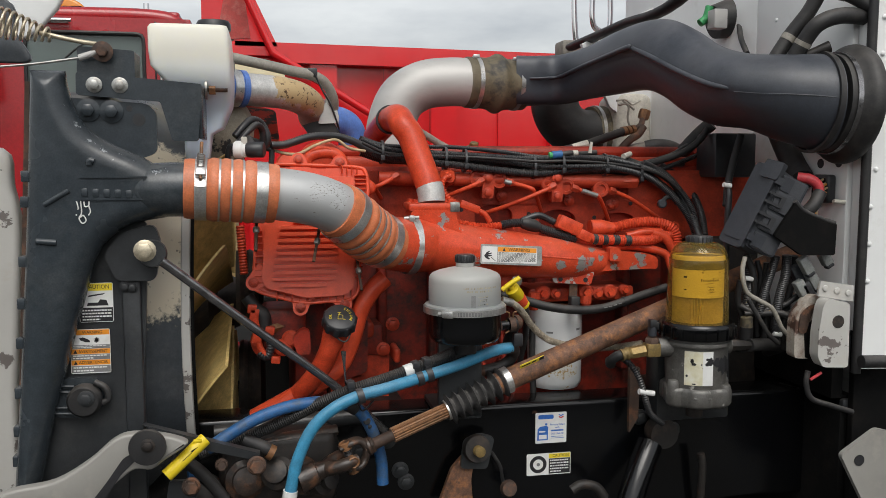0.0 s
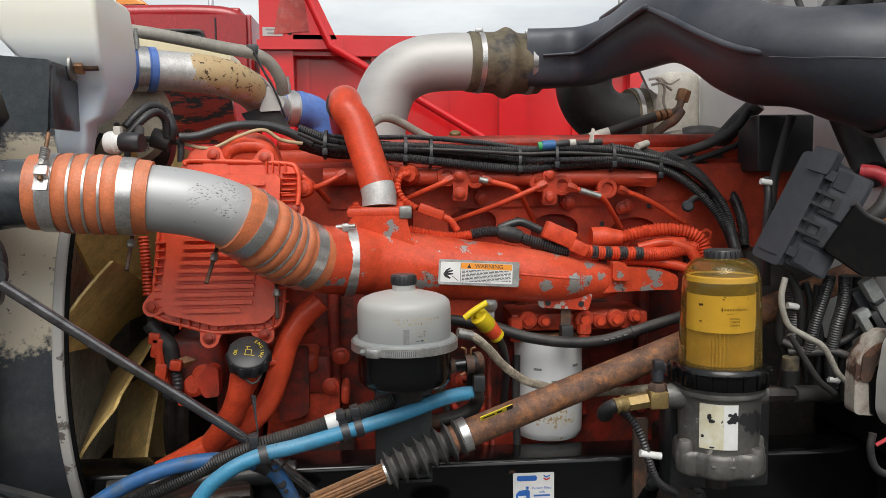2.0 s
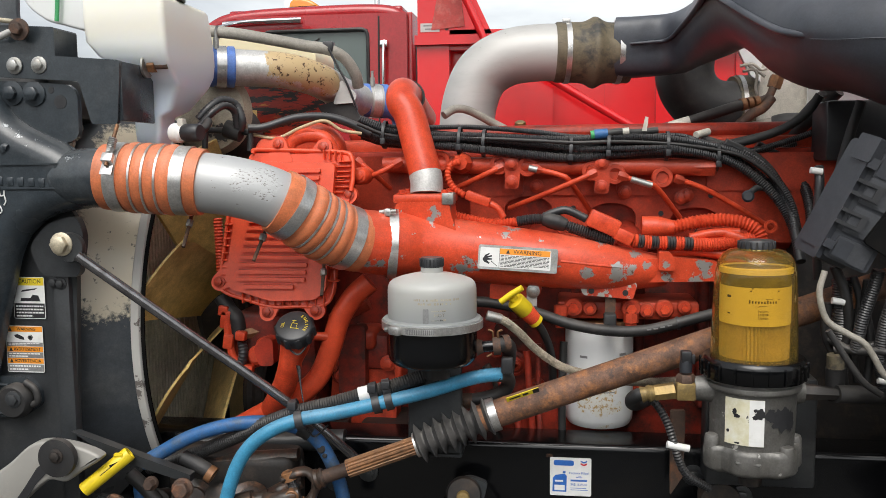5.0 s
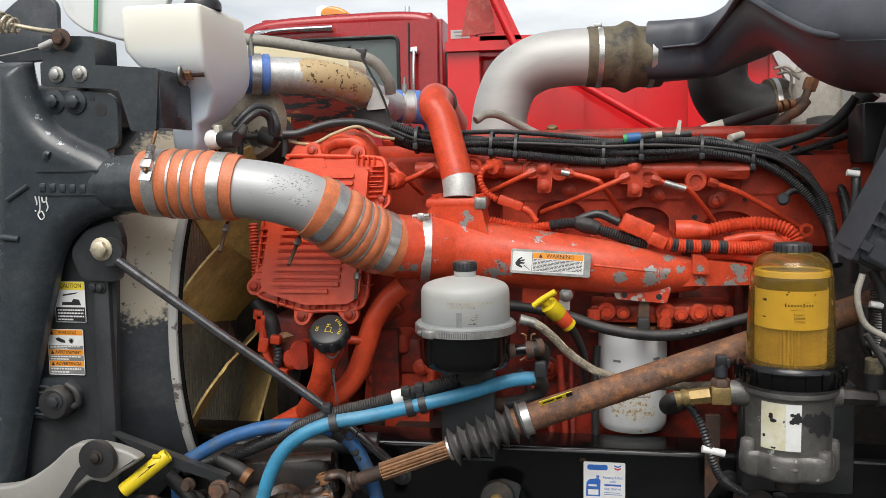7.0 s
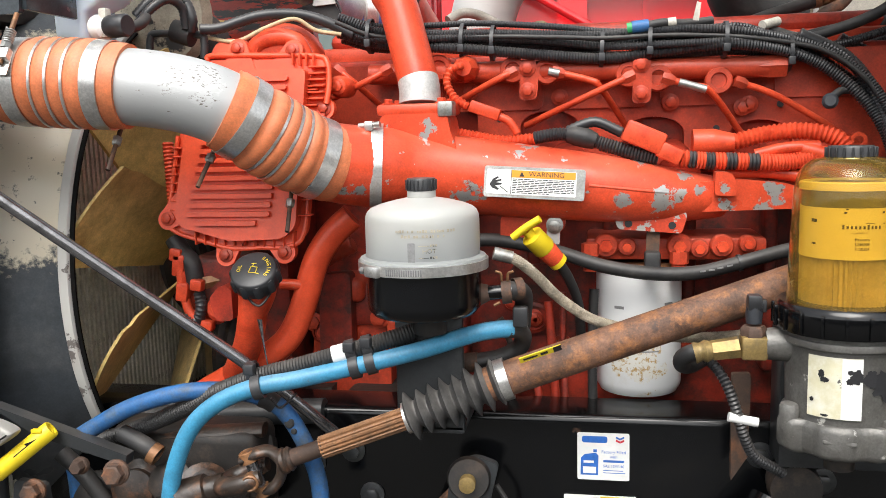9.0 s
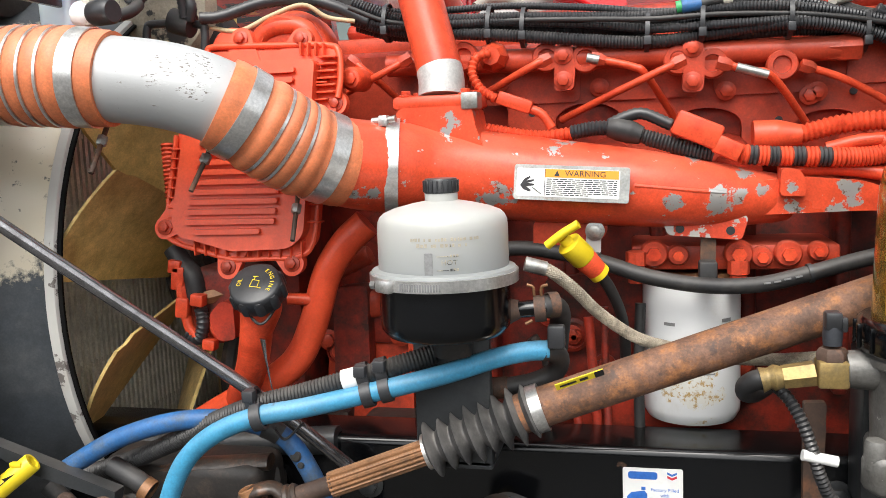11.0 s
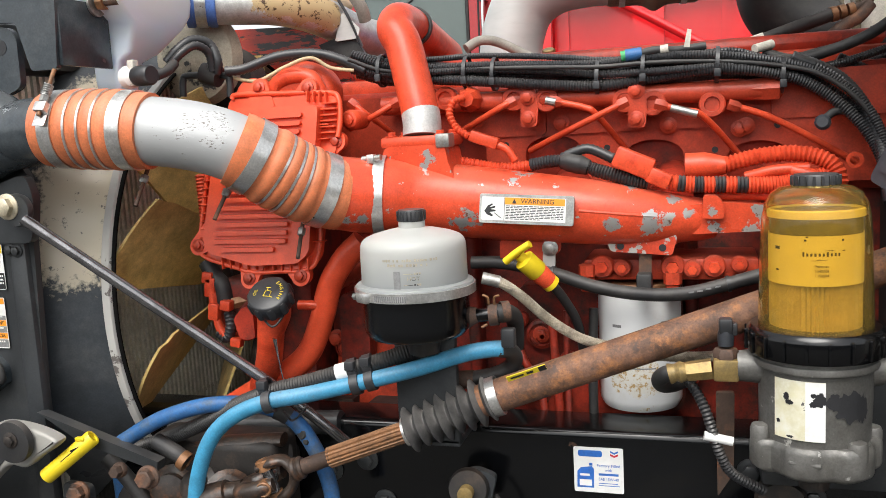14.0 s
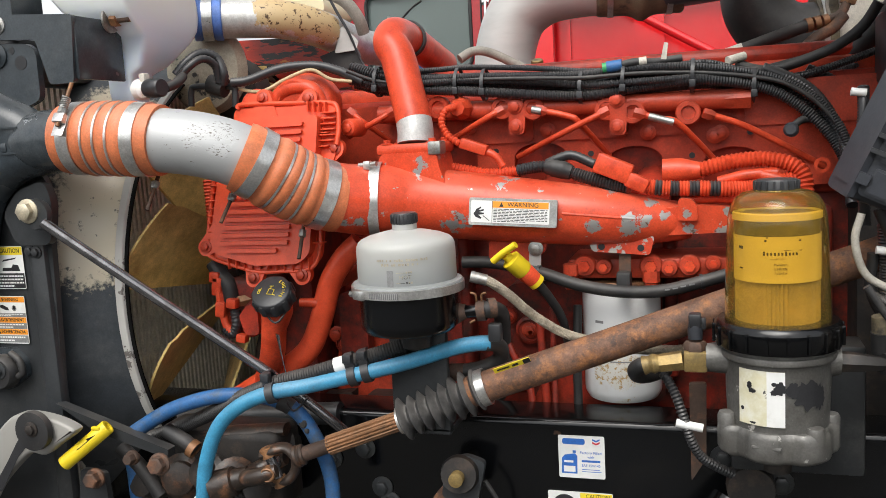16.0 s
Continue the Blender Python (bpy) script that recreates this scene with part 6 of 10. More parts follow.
ocap = thing("oil_filler_cap", (0.185, 1.815, 1.25), "black plastic oil filler cap with yellow markings", "cap")
oc = Vector((0.186, 1.808, 1.266))
od = Vector((0.05, -0.66, 0.75)).normalized()
ocm = axis_matrix(oc - od * 0.016, od)
capb = part("cap_body", lathe([(0.026, -0.006), (0.032, -0.003), (0.0345, 0.0), (0.0345, 0.018), (0.033, 0.023), (0.030, 0.025), (0, 0.0252)], ocm, 48), PLASTIC, ocap)
for k in range(10):
    a = 2 * math.pi * k / 10
    part("grip_lobe", lathe([(0.0075, 0.0), (0.0075, 0.017), (0.005, 0.021), (0, 0.021)], ocm @ Matrix.Translation((0.0298 * math.cos(a), 0.0298 * math.sin(a), 0.0005)), 12), PLASTIC, capb)
up = (Vector((-0.10, 0.30, 0.9)) - od * Vector((-0.10, 0.30, 0.9)).dot(od)).normalized()
txt = frame_at(tuple(oc - od * 0.016 + od * 0.0256), up.cross(od), up)
words("OIL", 0.0078, txt @ Matrix.Translation((-0.020, 0.002, 0)) @ Matrix.Rotation(radians(80), 4, "Z"), YELLOW_PRINT, capb)
for ch, ang in zip("ENGINE", (52, 34, 16, -2, -18, -34)):
    a = radians(ang)
    words(ch, 0.0078, txt @ Matrix.Translation((0.0225 * math.cos(a), 0.0225 * math.sin(a), 0)) @ Matrix.Rotation(a - math.pi / 2, 4, "Z"), YELLOW_PRINT, capb)
bm = bmesh.new()
for seg_pts in ([(-0.006, -0.006), (0.004, -0.008), (0.006, 0.002), (-0.003, 0.005), (-0.006, -0.006)], [(-0.001, 0.004), (0.000, 0.010)], [(-0.003, 0.010), (0.004, 0.0095)], [(0.004, -0.008), (0.009, -0.010)]):
    sweep([txt @ Vector((x, y, 0.0002)) for x, y in seg_pts], 0.0006, 6, bm=bm)
part("oil_can_symbol", bm, YELLOW_PRINT, capb)
part("neck", tube([oc - od * 0.020, oc - od * 0.035 + Vector((0, 0, -0.004)), (0.17, 1.835, 1.209)], 0.0225, 24), RED, ocap, "red painted filler neck")
part("retaining_strap", tube([oc - od * 0.022 + Vector((-0.030, -0.006, 0)), (0.194, 1.795, 1.221), oc - od * 0.022 + Vector((0.030, -0.006, 0))], 0.0018, 8), RUBBER, ocap)
part("drip_strap", tube([(0.192, 1.802, 1.200), (0.194, 1.805, 1.170), (0.197, 1.81, 1.132)], [0.0065, 0.0028, 0.0018], 10, flat=0.25), ROD_STEEL, ocap)

# ---- steering shaft ----
shaft = thing("steering_shaft", (0.398, 1.785, 1.061), "rusty telescopic steering shaft with rubber boot and universal joint", "steering shaft")
s_lo, s_b0, s_b1, s_up = Vector((0.24, 1.755, 1.011)), Vector((0.408, 1.785, 1.068)), Vector((0.537, 1.801, 1.120)), Vector((0.9, 1.848, 1.243))
sdir = (s_up - s_b1).normalized()
part("outer_tube", sweep([s_b1 - sdir * 0.02 + sdir * (0.0585 * k) for k in range(17)], 0.0242, 32), RUST, shaft)
line = even([s_b0, s_b1], 0.0014)
n = len(line)
part("boot", sweep(line, [0.0185 + 0.003 * i / n + (0.0150 + 0.0020 * math.sin(i * 0.31)) * (1 - abs(math.cos(math.pi * (0.10 + 7.8 * i / n)))) ** 0.8 for i in range(n)], 32), BOOT, shaft, "pleated black rubber boot")
part("boot_clamp", band(s_b1 + sdir * 0.004, sdir, 0.0268, 0.014, 0.0025, 36), STEEL, shaft)
part("boot_clamp", band(s_b0 + sdir * 0.002, sdir, 0.0195, 0.010, 0.0025, 36), STEEL, shaft)
bm = bmesh.new()
rows = []
sd2 = (s_b0 - s_lo).normalized()
side = sd2.cross(Vector((0, 0, 1))).normalized()
upv = side.cross(sd2)
for q in (s_lo + sd2 * 0.052, s_b0 + sd2 * 0.006):
    rows.append([bm.verts.new(q + (side * math.cos(2 * math.pi * k / 64) + upv * math.sin(2 * math.pi * k / 64)) * (0.0160 if (k // 2) % 2 else 0.0138)) for k in range(64)])
for k in range(64):
    bm.faces.new((rows[0][k], rows[0][(k + 1) % 64], rows[1][(k + 1) % 64], rows[1][k]))
part("spline", bm, RUST_SPLINE, shaft, "brown splined inner shaft", angle=15)
part("plain_neck", sweep([s_lo - sd2 * 0.012, s_lo + sd2 * 0.050, s_lo + sd2 * 0.056], [0.0125, 0.0120, 0.0150], 24), RUST_DARK, shaft, "dull brown plain neck of the shaft")
part("seal_collar", sweep([s_lo + sd2 * q for q in (-0.010, -0.006, -0.001, 0.001, 0.005, 0.009)], [0.0150, 0.0185, 0.0185, 0.0160, 0.0178, 0.0150], 28), GREASE, shaft)
uj = Vector((0.197, 1.745, 0.993))
hub = s_lo - sd2 * 0.006
for s in (-1, 1):
    part("yoke_arm", tube([hub, hub - sd2 * 0.010 + upv * (0.019 * s), uj + sd2 * 0.014 + upv * (0.0275 * s), uj - sd2 * 0.013 + upv * (0.0245 * s)], [0.0135, 0.0125, 0.0135, 0.0100], 16, 6, flat=0.62), GREASE, shaft)
    part("lower_yoke_arm", tube([uj - sd2 * 0.052, uj - sd2 * 0.038 + side * (0.018 * s), uj - sd2 * 0.012 + side * (0.0265 * s), uj + sd2 * 0.013 + side * (0.0245 * s)], [0.0150, 0.0135, 0.0135, 0.0100], 16, 6), GREASE, shaft)
    part("bearing_cap", lathe([(0.0120, -0.012), (0.0120, 0.003), (0.0100, 0.0045), (0.0085, 0.003), (0, 0.003)], axis_matrix(uj + side * 0.0325 * s, side * s), 20), RUST_SPLINE, shaft)
    part("bearing_cap", lathe([(0.0120, -0.012), (0.0120, 0.003), (0.0100, 0.0045), (0.0085, 0.003), (0, 0.003)], axis_matrix(uj + upv * 0.0305 * s, upv * s), 20), RUST_SPLINE, shaft)
    part("cross_pin", lathe([(0.0085, -0.022), (0.0085, 0.022), (0, 0.022)], axis_matrix(uj, side if s < 0 else upv), 14), ROD_STEEL, shaft, "greasy steel cross of the joint")
part("grease_nipple", lathe([(0.0045, 0), (0.0045, 0.008), (0.003, 0.010), (0.003, 0.014), (0, 0.014)], axis_matrix(uj + (sd2 * 0.3 - side + upv * 0.4).normalized() * 0.006, sd2 * 0.3 - side + upv * 0.4), 10), ZINC, shaft)
part("lower_shaft", sweep([uj - sd2 * 0.044, uj - sd2 * 0.070, uj - sd2 * 0.072, uj - sd2 * 0.11], [0.016, 0.019, 0.024, 0.027], 20), GREASE, shaft)
tagm = frame_at(tuple(Vector((0.592, 1.782, 1.161)) + Vector((0, 0, 0.003))), sdir, Vector((0, -0.55, 0.83)))
stag = thing("shaft_warning_label", (0.592, 1.782, 1.161), "narrow yellow warning label on the rusty shaft", "label")
part("backing", plate(rect(-0.029, -0.005, 0.029, 0.005), 0.0014, tagm, 0), YELLOW_PRINT, stag)
print_on("printed_bar", [(-0.024, -0.0015, -0.004, 0.0018), (0.0, -0.0022, 0.010, 0.0022)], tagm, BLACK_PRINT, stag, 0.0018)
print_on("dark_end", [(0.018, -0.005, 0.029, 0.005)], tagm, BLACK_PRINT, stag, 0.0017)

# ---- hoses across the front ----
blue = thing("blue_hydraulic_hose", (0.31, 1.74, 1.14), "bright blue hydraulic hose looping in front of the rail", "hose")
BL = [(0.077, 1.715, 0.935), (0.092, 1.712, 1.003), (0.121, 1.71, 1.066), (0.162, 1.712, 1.104), (0.214, 1.722, 1.125), (0.273, 1.737, 1.134), (0.351, 1.757, 1.149), (0.43, 1.772, 1.167), (0.497, 1.788, 1.186), (0.531, 1.8, 1.191), (0.553, 1.808, 1.191)]
part("hose", tube(BL, 0.0120, 22), BLUE, blue)
part("grimy_end", tube([(0.547, 1.806, 1.191), (0.561, 1.815, 1.187), (0.565, 1.83, 1.172), (0.556, 1.838, 1.154), (0.53, 1.84, 1.141), (0.498, 1.84, 1.134)], 0.0124, 20), RUBBER, blue, "oil-blackened return bend of the hose")
part("brown_end", tube([(0.501, 1.84, 1.135), (0.48, 1.84, 1.132), (0.461, 1.845, 1.128)], [0.013, 0.0145, 0.017], 18), RUST_DARK, blue)
part("clip", box((-0.010, -0.010, -0.014), (0.010, 0.006, 0.014), 0.003, Matrix.Translation((0.565, 1.8, 1.21))), PLASTIC, blue)
part("ferrule", tube([(0.073, 1.715, 0.906), (0.078, 1.715, 0.944)], 0.0145, 18), WHITE_PRINT, blue)
deep = thing("deep_blue_hose", (0.079, 1.762, 1.1), "dusty deep blue hose with scuff marks", "hose")
part("hose", tube([(-0.08, 1.745, 1.029), (-0.048, 1.745, 1.049), (0.01, 1.752, 1.08), (0.079, 1.762, 1.1), (0.145, 1.772, 1.103), (0.195, 1.78, 1.093), (0.229, 1.788, 1.068), (0.255, 1.795, 1.017), (0.269, 1.8, 0.964), (0.272, 1.8, 0.912)], 0.0125, 20), DEEP_BLUE, deep)
part("rubber_sleeve", tube([(0.196, 1.780, 1.0925), (0.207, 1.783, 1.087), (0.216, 1.785, 1.080)], 0.0137, 20), RUBBER, deep, "black rubber sleeve on the hose")
for p, d_ in (((0.237, 1.7775, 1.056), 0.008), ((0.243, 1.7785, 1.044), 0.005)):
    part("scuff", lathe([(d_, -0.002), (d_ * 0.8, 0.0006), (0, 0.0012)], axis_matrix(p, (-0.1, -1, 0.15)), 12), RUBBER, deep, "black worn spot")
bhose = thing("black_hydraulic_hose", (0.268, 1.75, 1.145), "black finely ribbed hydraulic hose clipped beside the blue hose", "hose")
part("hose", loom([(-0.1, 1.8, 1), (-0.011, 1.79, 1.032), (0.079, 1.775, 1.072), (0.141, 1.762, 1.104), (0.209, 1.752, 1.132), (0.266, 1.755, 1.147), (0.32, 1.762, 1.162), (0.38, 1.775, 1.178), (0.421, 1.79, 1.189)], 0.0126, 0.0044, 0.11, 18), RUBBER, bhose)
part("white_band", tube([(0.313, 1.76, 1.161), (0.338, 1.764, 1.167)], 0.0132, 20), WHITE_PRINT, bhose)
for a, b in (((0.201, 1.748, 1.137), (0.218, 1.722, 1.125)), ((0.337, 1.766, 1.166), (0.344, 1.756, 1.147)), ((0.36, 1.769, 1.172), (0.365, 1.762, 1.152))):
    clip = thing("hose_clip", lerp3(a, b, 0.5), "black plastic clip joining two hoses", "hose clip", "hose clips")
    part("upper_loop", band(a, (1, 0.15, 0.25), 0.0130, 0.013, 0.0035, 24), PLASTIC, clip)
    part("lower_loop", band(b, (1, 0.15, 0.25), 0.0128, 0.013, 0.0035, 24), PLASTIC, clip)
    part("buckle", box((-0.0075, -0.010, -0.004), (0.0075, 0.004, 0.010), 0.002, Matrix.Translation(Vector(a) + Vector((0, -0.009, 0.006)))), PLASTIC, clip)
single("hose_tie", tube([(0.218, 1.765, 1.096), (0.229, 1.77, 1.081), (0.252, 1.775, 1.101)], 0.004, 8, flat=0.4), PLASTIC, "black cable tie under the hoses", "cable tie")

# ---- support rod ----
rod = thing("support_rod", (0.014, 1.76, 1.257), "black steel stay rod from radiator to frame rail", "rod")
part("bar", tube([(-0.149, 1.685, 1.408), (0.006, 1.745, 1.272), (0.17, 1.806, 1.13), (0.286, 1.86, 1.007)], 0.0088, 20), ROD_STEEL, rod)
part("end_eye", lathe([(0.014, -0.006), (0.024, -0.006), (0.026, 0.0), (0.024, 0.006), (0.014, 0.006)], axis_matrix((-0.164, 1.692, 1.421), (0, -1, 0)), 28), BLACK, rod)
part("bolt", bolt((-0.177, 1.688, 1.427), r=0.015, h=0.016, washer=1.35), GOLD_ZINC, rod)

# ---- header tank, brackets and spring ----
wt = thing("coolant_tank", (-0.099, 1.8, 1.771), "translucent white plastic coolant tank with blue tint below", "coolant tank")


def moulded_tank():
    """A blow-moulded tank: rounded cross-sections from top to bottom."""
    zz = [(-0.102, 1.852)[1], (-0.102, 1.85)[1], (-0.103, 1.844)[1], (-0.104, 1.803)[1], (-0.105, 1.773)[1], (-0.105, 1.749)[1], (-0.106, 1.725)[1], (-0.106, 1.704)[1], (-0.108, 1.658)[1], (-0.108, 1.645)[1], (-0.109, 1.617)[1], (-0.109, 1.597)[1], (-0.11, 1.59)[1], (-0.11, 1.589)[1]]
    xa, xb, xc, xd = (-0.173, 1.83)[0], (-0.15, 1.749)[0], (-0.116, 1.686)[0], (-0.066, 1.62)[0]
    rows = [(xa + 0.010, -0.034, 1.786, 1.966), (xa + 0.004, -0.027, 1.780, 1.972), (xa, -0.024, 1.777, 1.980), (xa, -0.022, 1.777, 1.990), (xa + 0.003, -0.021, 1.778, 1.996), (xb, -0.021, 1.780, 1.998), (xb + 0.03, -0.022, 1.800, 1.992),
            (xc, -0.024, 1.833, 1.972), (xc, -0.040, 1.835, 1.915), (xc, xd + 0.004, 1.835, 1.90), (xc, xd, 1.836, 1.895), (xc + 0.002, xd - 0.002, 1.838, 1.89), (xc + 0.008, xd - 0.008, 1.845, 1.88), (xc + 0.014, xd - 0.014, 1.85, 1.875)]
    bm = bmesh.new()
    rings = []
    for z, (x0, x1, y0, y1) in zip(zz, rows):
        rr = min(0.011, 0.45 * (x1 - x0), 0.45 * (y1 - y0))
        rings.append([bm.verts.new((u, v, z)) for u, v in rounded(rect(x0, y0, x1, y1), rr, 5)])
    n = len(rings[0])
    for p, q in zip(rings, rings[1:]):
        for i in range(n):
            bm.faces.new((p[i], p[(i + 1) % n], q[(i + 1) % n], q[i]))
    bm.faces.new(rings[0])
    bm.faces.new(rings[-1][::-1])
    return bm


part("body", moulded_tank(), TANK_WHITE, wt, angle=75)
part("cap", lathe([(0.034, 0), (0.034, 0.012), (0.030, 0.018), (0, 0.018)], axis_matrix(((-0.055, 1.86, 1.857)[0], 1.86, (-0.052, 1.8, 1.848)[2] + 0.004), (0, 0, 1)), 28), PLASTIC, wt, "black plastic cap")
for p in ((-0.119, 1.777, 1.816), (-0.13, 1.777, 1.776), (-0.112, 1.777, 1.806)):
    part("scuff_mark", plate([(p[0] - 0.006, p[2] - 0.002), (p[0] - 0.001, p[2] + 0.003), (p[0] + 0.004, p[2] + 0.001), (p[0], p[2] - 0.003)], 0.0006, facing(1.7795), 0), GREY_PRINT, wt)
sens = thing("level_sensor", (0.002, 1.8, 1.613), "white and black level sensor plugged into the coolant tank", "sensor")
sa = Vector((-0.016, 1.785, 1.613))
part("white_collar", lathe([(0.0, 0), (0.016, 0.0), (0.0175, 0.004), (0.0175, 0.016), (0.014, 0.02), (0.014, 0.028), (0, 0.028)], axis_matrix(sa, (0.95, -0.25, 0.0)), 22), WHITE_PRINT, sens)
part("retainer_clip", box((-0.006, -0.008, -0.018), (0.006, 0.008, 0.022), 0.003, Matrix.Translation(sa + Vector((0.018, -0.006, 0.003)))), CABLE_WHITE, sens)
part("black_plug", lathe([(0.0, 0.024), (0.0145, 0.024), (0.0155, 0.028), (0.0155, 0.055), (0.013, 0.058), (0, 0.058)], axis_matrix(sa, (0.95, -0.25, 0.0)), 22), PLASTIC, sens)

brk = thing("tank_bracket", (-0.188, 1.715, 1.719), "slate black steel bracket carrying the coolant tank", "bracket")
part("upper_box", plate(rounded([(-0.286, 1.796), (-0.188, 1.79), (-0.188, 1.738), (-0.288, 1.748)], 0.005), 0.07, facing(1.785), 0.003), SLATE, brk)
part("long_arm", plate(rounded([(-0.289, 1.75), (-0.07, 1.732), (-0.079, 1.627), (-0.125, 1.627), (-0.145, 1.699), (-0.29, 1.709)], 0.006), 0.010, facing(1.720), 0.002), SLATE, brk)
e = (-0.073, 1.715, 1.731)
e2 = (-0.078, 1.715, 1.632)
part("end_flange", box((e[0] - 0.006, 1.716, e2[2]), (e[0] + 0.002, 1.83, e[2]), 0.002), SLATE, brk)
for p in ((-0.258, 1.709, 1.727), (-0.214, 1.71, 1.727)):
    part("bolt", bolt(p, r=0.0095, h=0.010), ZINC, brk)
part("stud", tube([(e[0] - 0.01, 1.80, 1.731), (e[0] + 0.045, 1.80, 1.731)], 0.006, 12), RUST_DARK, brk)
part("washer", lathe([(0.021, 0), (0.021, 0.004), (0, 0.004)], axis_matrix((e[0] + 0.003, 1.80, 1.731), (1, 0, 0)), 24), ZINC, brk)
part("nut", lathe([(0.012, 0), (0.012, 0.012), (0, 0.012)], axis_matrix((e[0] + 0.010, 1.80, 1.731), (1, 0, 0)), 6), RUST_SPLINE, brk)
mplate = thing("mounting_plate", (-0.206, 1.69, 1.661), "black bolted mounting plate on the cooler tank", "bracket")
part("plate", plate(rounded([(-0.309, 1.704), (-0.165, 1.694), (-0.15, 1.678), (-0.151, 1.604), (-0.205, 1.585), (-0.285, 1.641)], 0.012), 0.012, facing(1.708), 0.003), SLATE, mplate)
for p in ((-0.268, 1.696, 1.681), (-0.228, 1.696, 1.679)):
    part("flange_bolt", bolt(p, r=0.012, h=0.014, washer=1.75), SLATE, mplate)
part("hole", lathe([(0.0115, 0), (0.0115, 0.0008), (0, 0.0008)], axis_matrix((-0.181, 1.696, 1.665), (0, -1, 0)), 20), BLACK_PRINT, mplate)
part("small_hole", lathe([(0.0055, 0), (0.0055, 0.0008), (0, 0.0008)], axis_matrix((-0.197, 1.696, 1.685), (0, -1, 0)), 16), BLACK_PRINT, mplate)

mplate.location += Vector((-0.003, 0.022, 0.001))

spr = thing("hood_spring", (-0.316, 1.7, 1.814), "yellow zinc coil spring and rod bolted to the bracket", "spring")
c0, c1 = Vector((-0.435, 1.7, 1.838)), Vector((-0.326, 1.71, 1.812))
d = (c1 - c0).normalized()
sd = d.cross(Vector((0, 0, 1))).normalized()
up2 = sd.cross(d)
coil = []
for k in range(161):
    f = k / 160
    r = 0.026 * (1 - 0.62 * max(0, f - 0.35) / 0.65)
    coil.append(c0 + d * ((c1 - c0).length * f) + (sd * math.cos(f * 2 * math.pi * 10) + up2 * math.sin(f * 2 * math.pi * 10)) * r)
part("coil", sweep(coil, 0.0026, 8), GOLD_ZINC, spr)
part("rod", tube([c1 - d * 0.02, (-0.29, 1.71, 1.805), (-0.251, 1.705, 1.799)], 0.0042, 10), GOLD_ZINC, spr)
part("bolt", bolt((-0.24, 1.7, 1.785), r=0.0105, h=0.014, washer=1.75), RUST_DARK, spr)
part("cable", tube([(-0.43, 1.7, 1.753), (-0.355, 1.7, 1.761), (-0.28, 1.7, 1.773)], 0.0022, 8), ZINC, spr)
part("cable_sleeve", tube([(-0.28, 1.7, 1.773), (-0.249, 1.7, 1.784)], 0.006, 10), ALU, spr)

# stickers on the side frame
def sticker(name, label, m, w, h):
    s = thing(name, tuple(m.translation), label, "sticker")
    part("backing", plate(rounded(rect(0, 0, w, h), 0.003, 3), 0.0005, m, 0), WHITE_PRINT, s)
    return s


def para(x0, x1, y0, y1, rows, seed):
    rng = random.Random(seed)
    out = []
    for k in range(rows):
        y = y1 - (y1 - y0) * (k + 0.5) / rows
        h = (y1 - y0) / rows * 0.24
        x = x0
        stop = x1 if k < rows - 1 else x0 + (x1 - x0) * 0.6
        while x < stop:
            w = rng.uniform(0.03, 0.10) * (x1 - x0) + 0.001
            out.append((x, y - h, min(stop, x + w), y + h))
            x += w + 0.012 * (x1 - x0) + 0.0004
    return out


p0 = (-0.303, 1.733, 1.29)
m1 = Matrix.Translation(p0) @ facing(0)
w1, h1 = (-0.243, 1.733, 1.364)[0] - p0[0], (-0.243, 1.733, 1.364)[2] - p0[2]
caution = sticker("caution_sticker", "black and yellow caution sticker on the radiator frame", m1, w1, h1)
print_on("header_band", [(0.001, h1 * 0.80, w1 - 0.001, h1 - 0.001)], m1, YELLOW_PRINT, caution)
words("CAUTION", h1 * 0.15, m1 @ Matrix.Translation((w1 * 0.54, h1 * 0.895, 0.0008)), BLACK_PRINT, caution, width=w1 * 0.7)
print_on("text_panel", [(0.001, 0.001, w1 - 0.001, h1 * 0.37)], m1, BLACK_PRINT, caution)
print_on("text_line", para(w1 * 0.08, w1 * 0.94, h1 * 0.03, h1 * 0.34, 4, 3), m1, WHITE_PRINT, caution, 0.0009)
print_poly("pictogram", [[(w1 * 0.22, h1 * 0.42), (w1 * 0.86, h1 * 0.42), (w1 * 0.80, h1 * 0.56), (w1 * 0.62, h1 * 0.58), (w1 * 0.55, h1 * 0.50), (w1 * 0.25, h1 * 0.50)], [(w1 * 0.25, h1 * 0.64), (w1 * 0.70, h1 * 0.70), (w1 * 0.78, h1 * 0.74), (w1 * 0.3, h1 * 0.69)]], m1, BLACK_PRINT, caution)
p0 = (-0.322, 1.733, 1.193)
m1 = Matrix.Translation(p0) @ facing(0)
w1, h1 = (-0.251, 1.733, 1.277)[0] - p0[0], (-0.251, 1.733, 1.277)[2] - p0[2]
warn3 = sticker("trilingual_warning_sticker", "orange and white fan warning sticker on the radiator frame", m1, w1, h1)
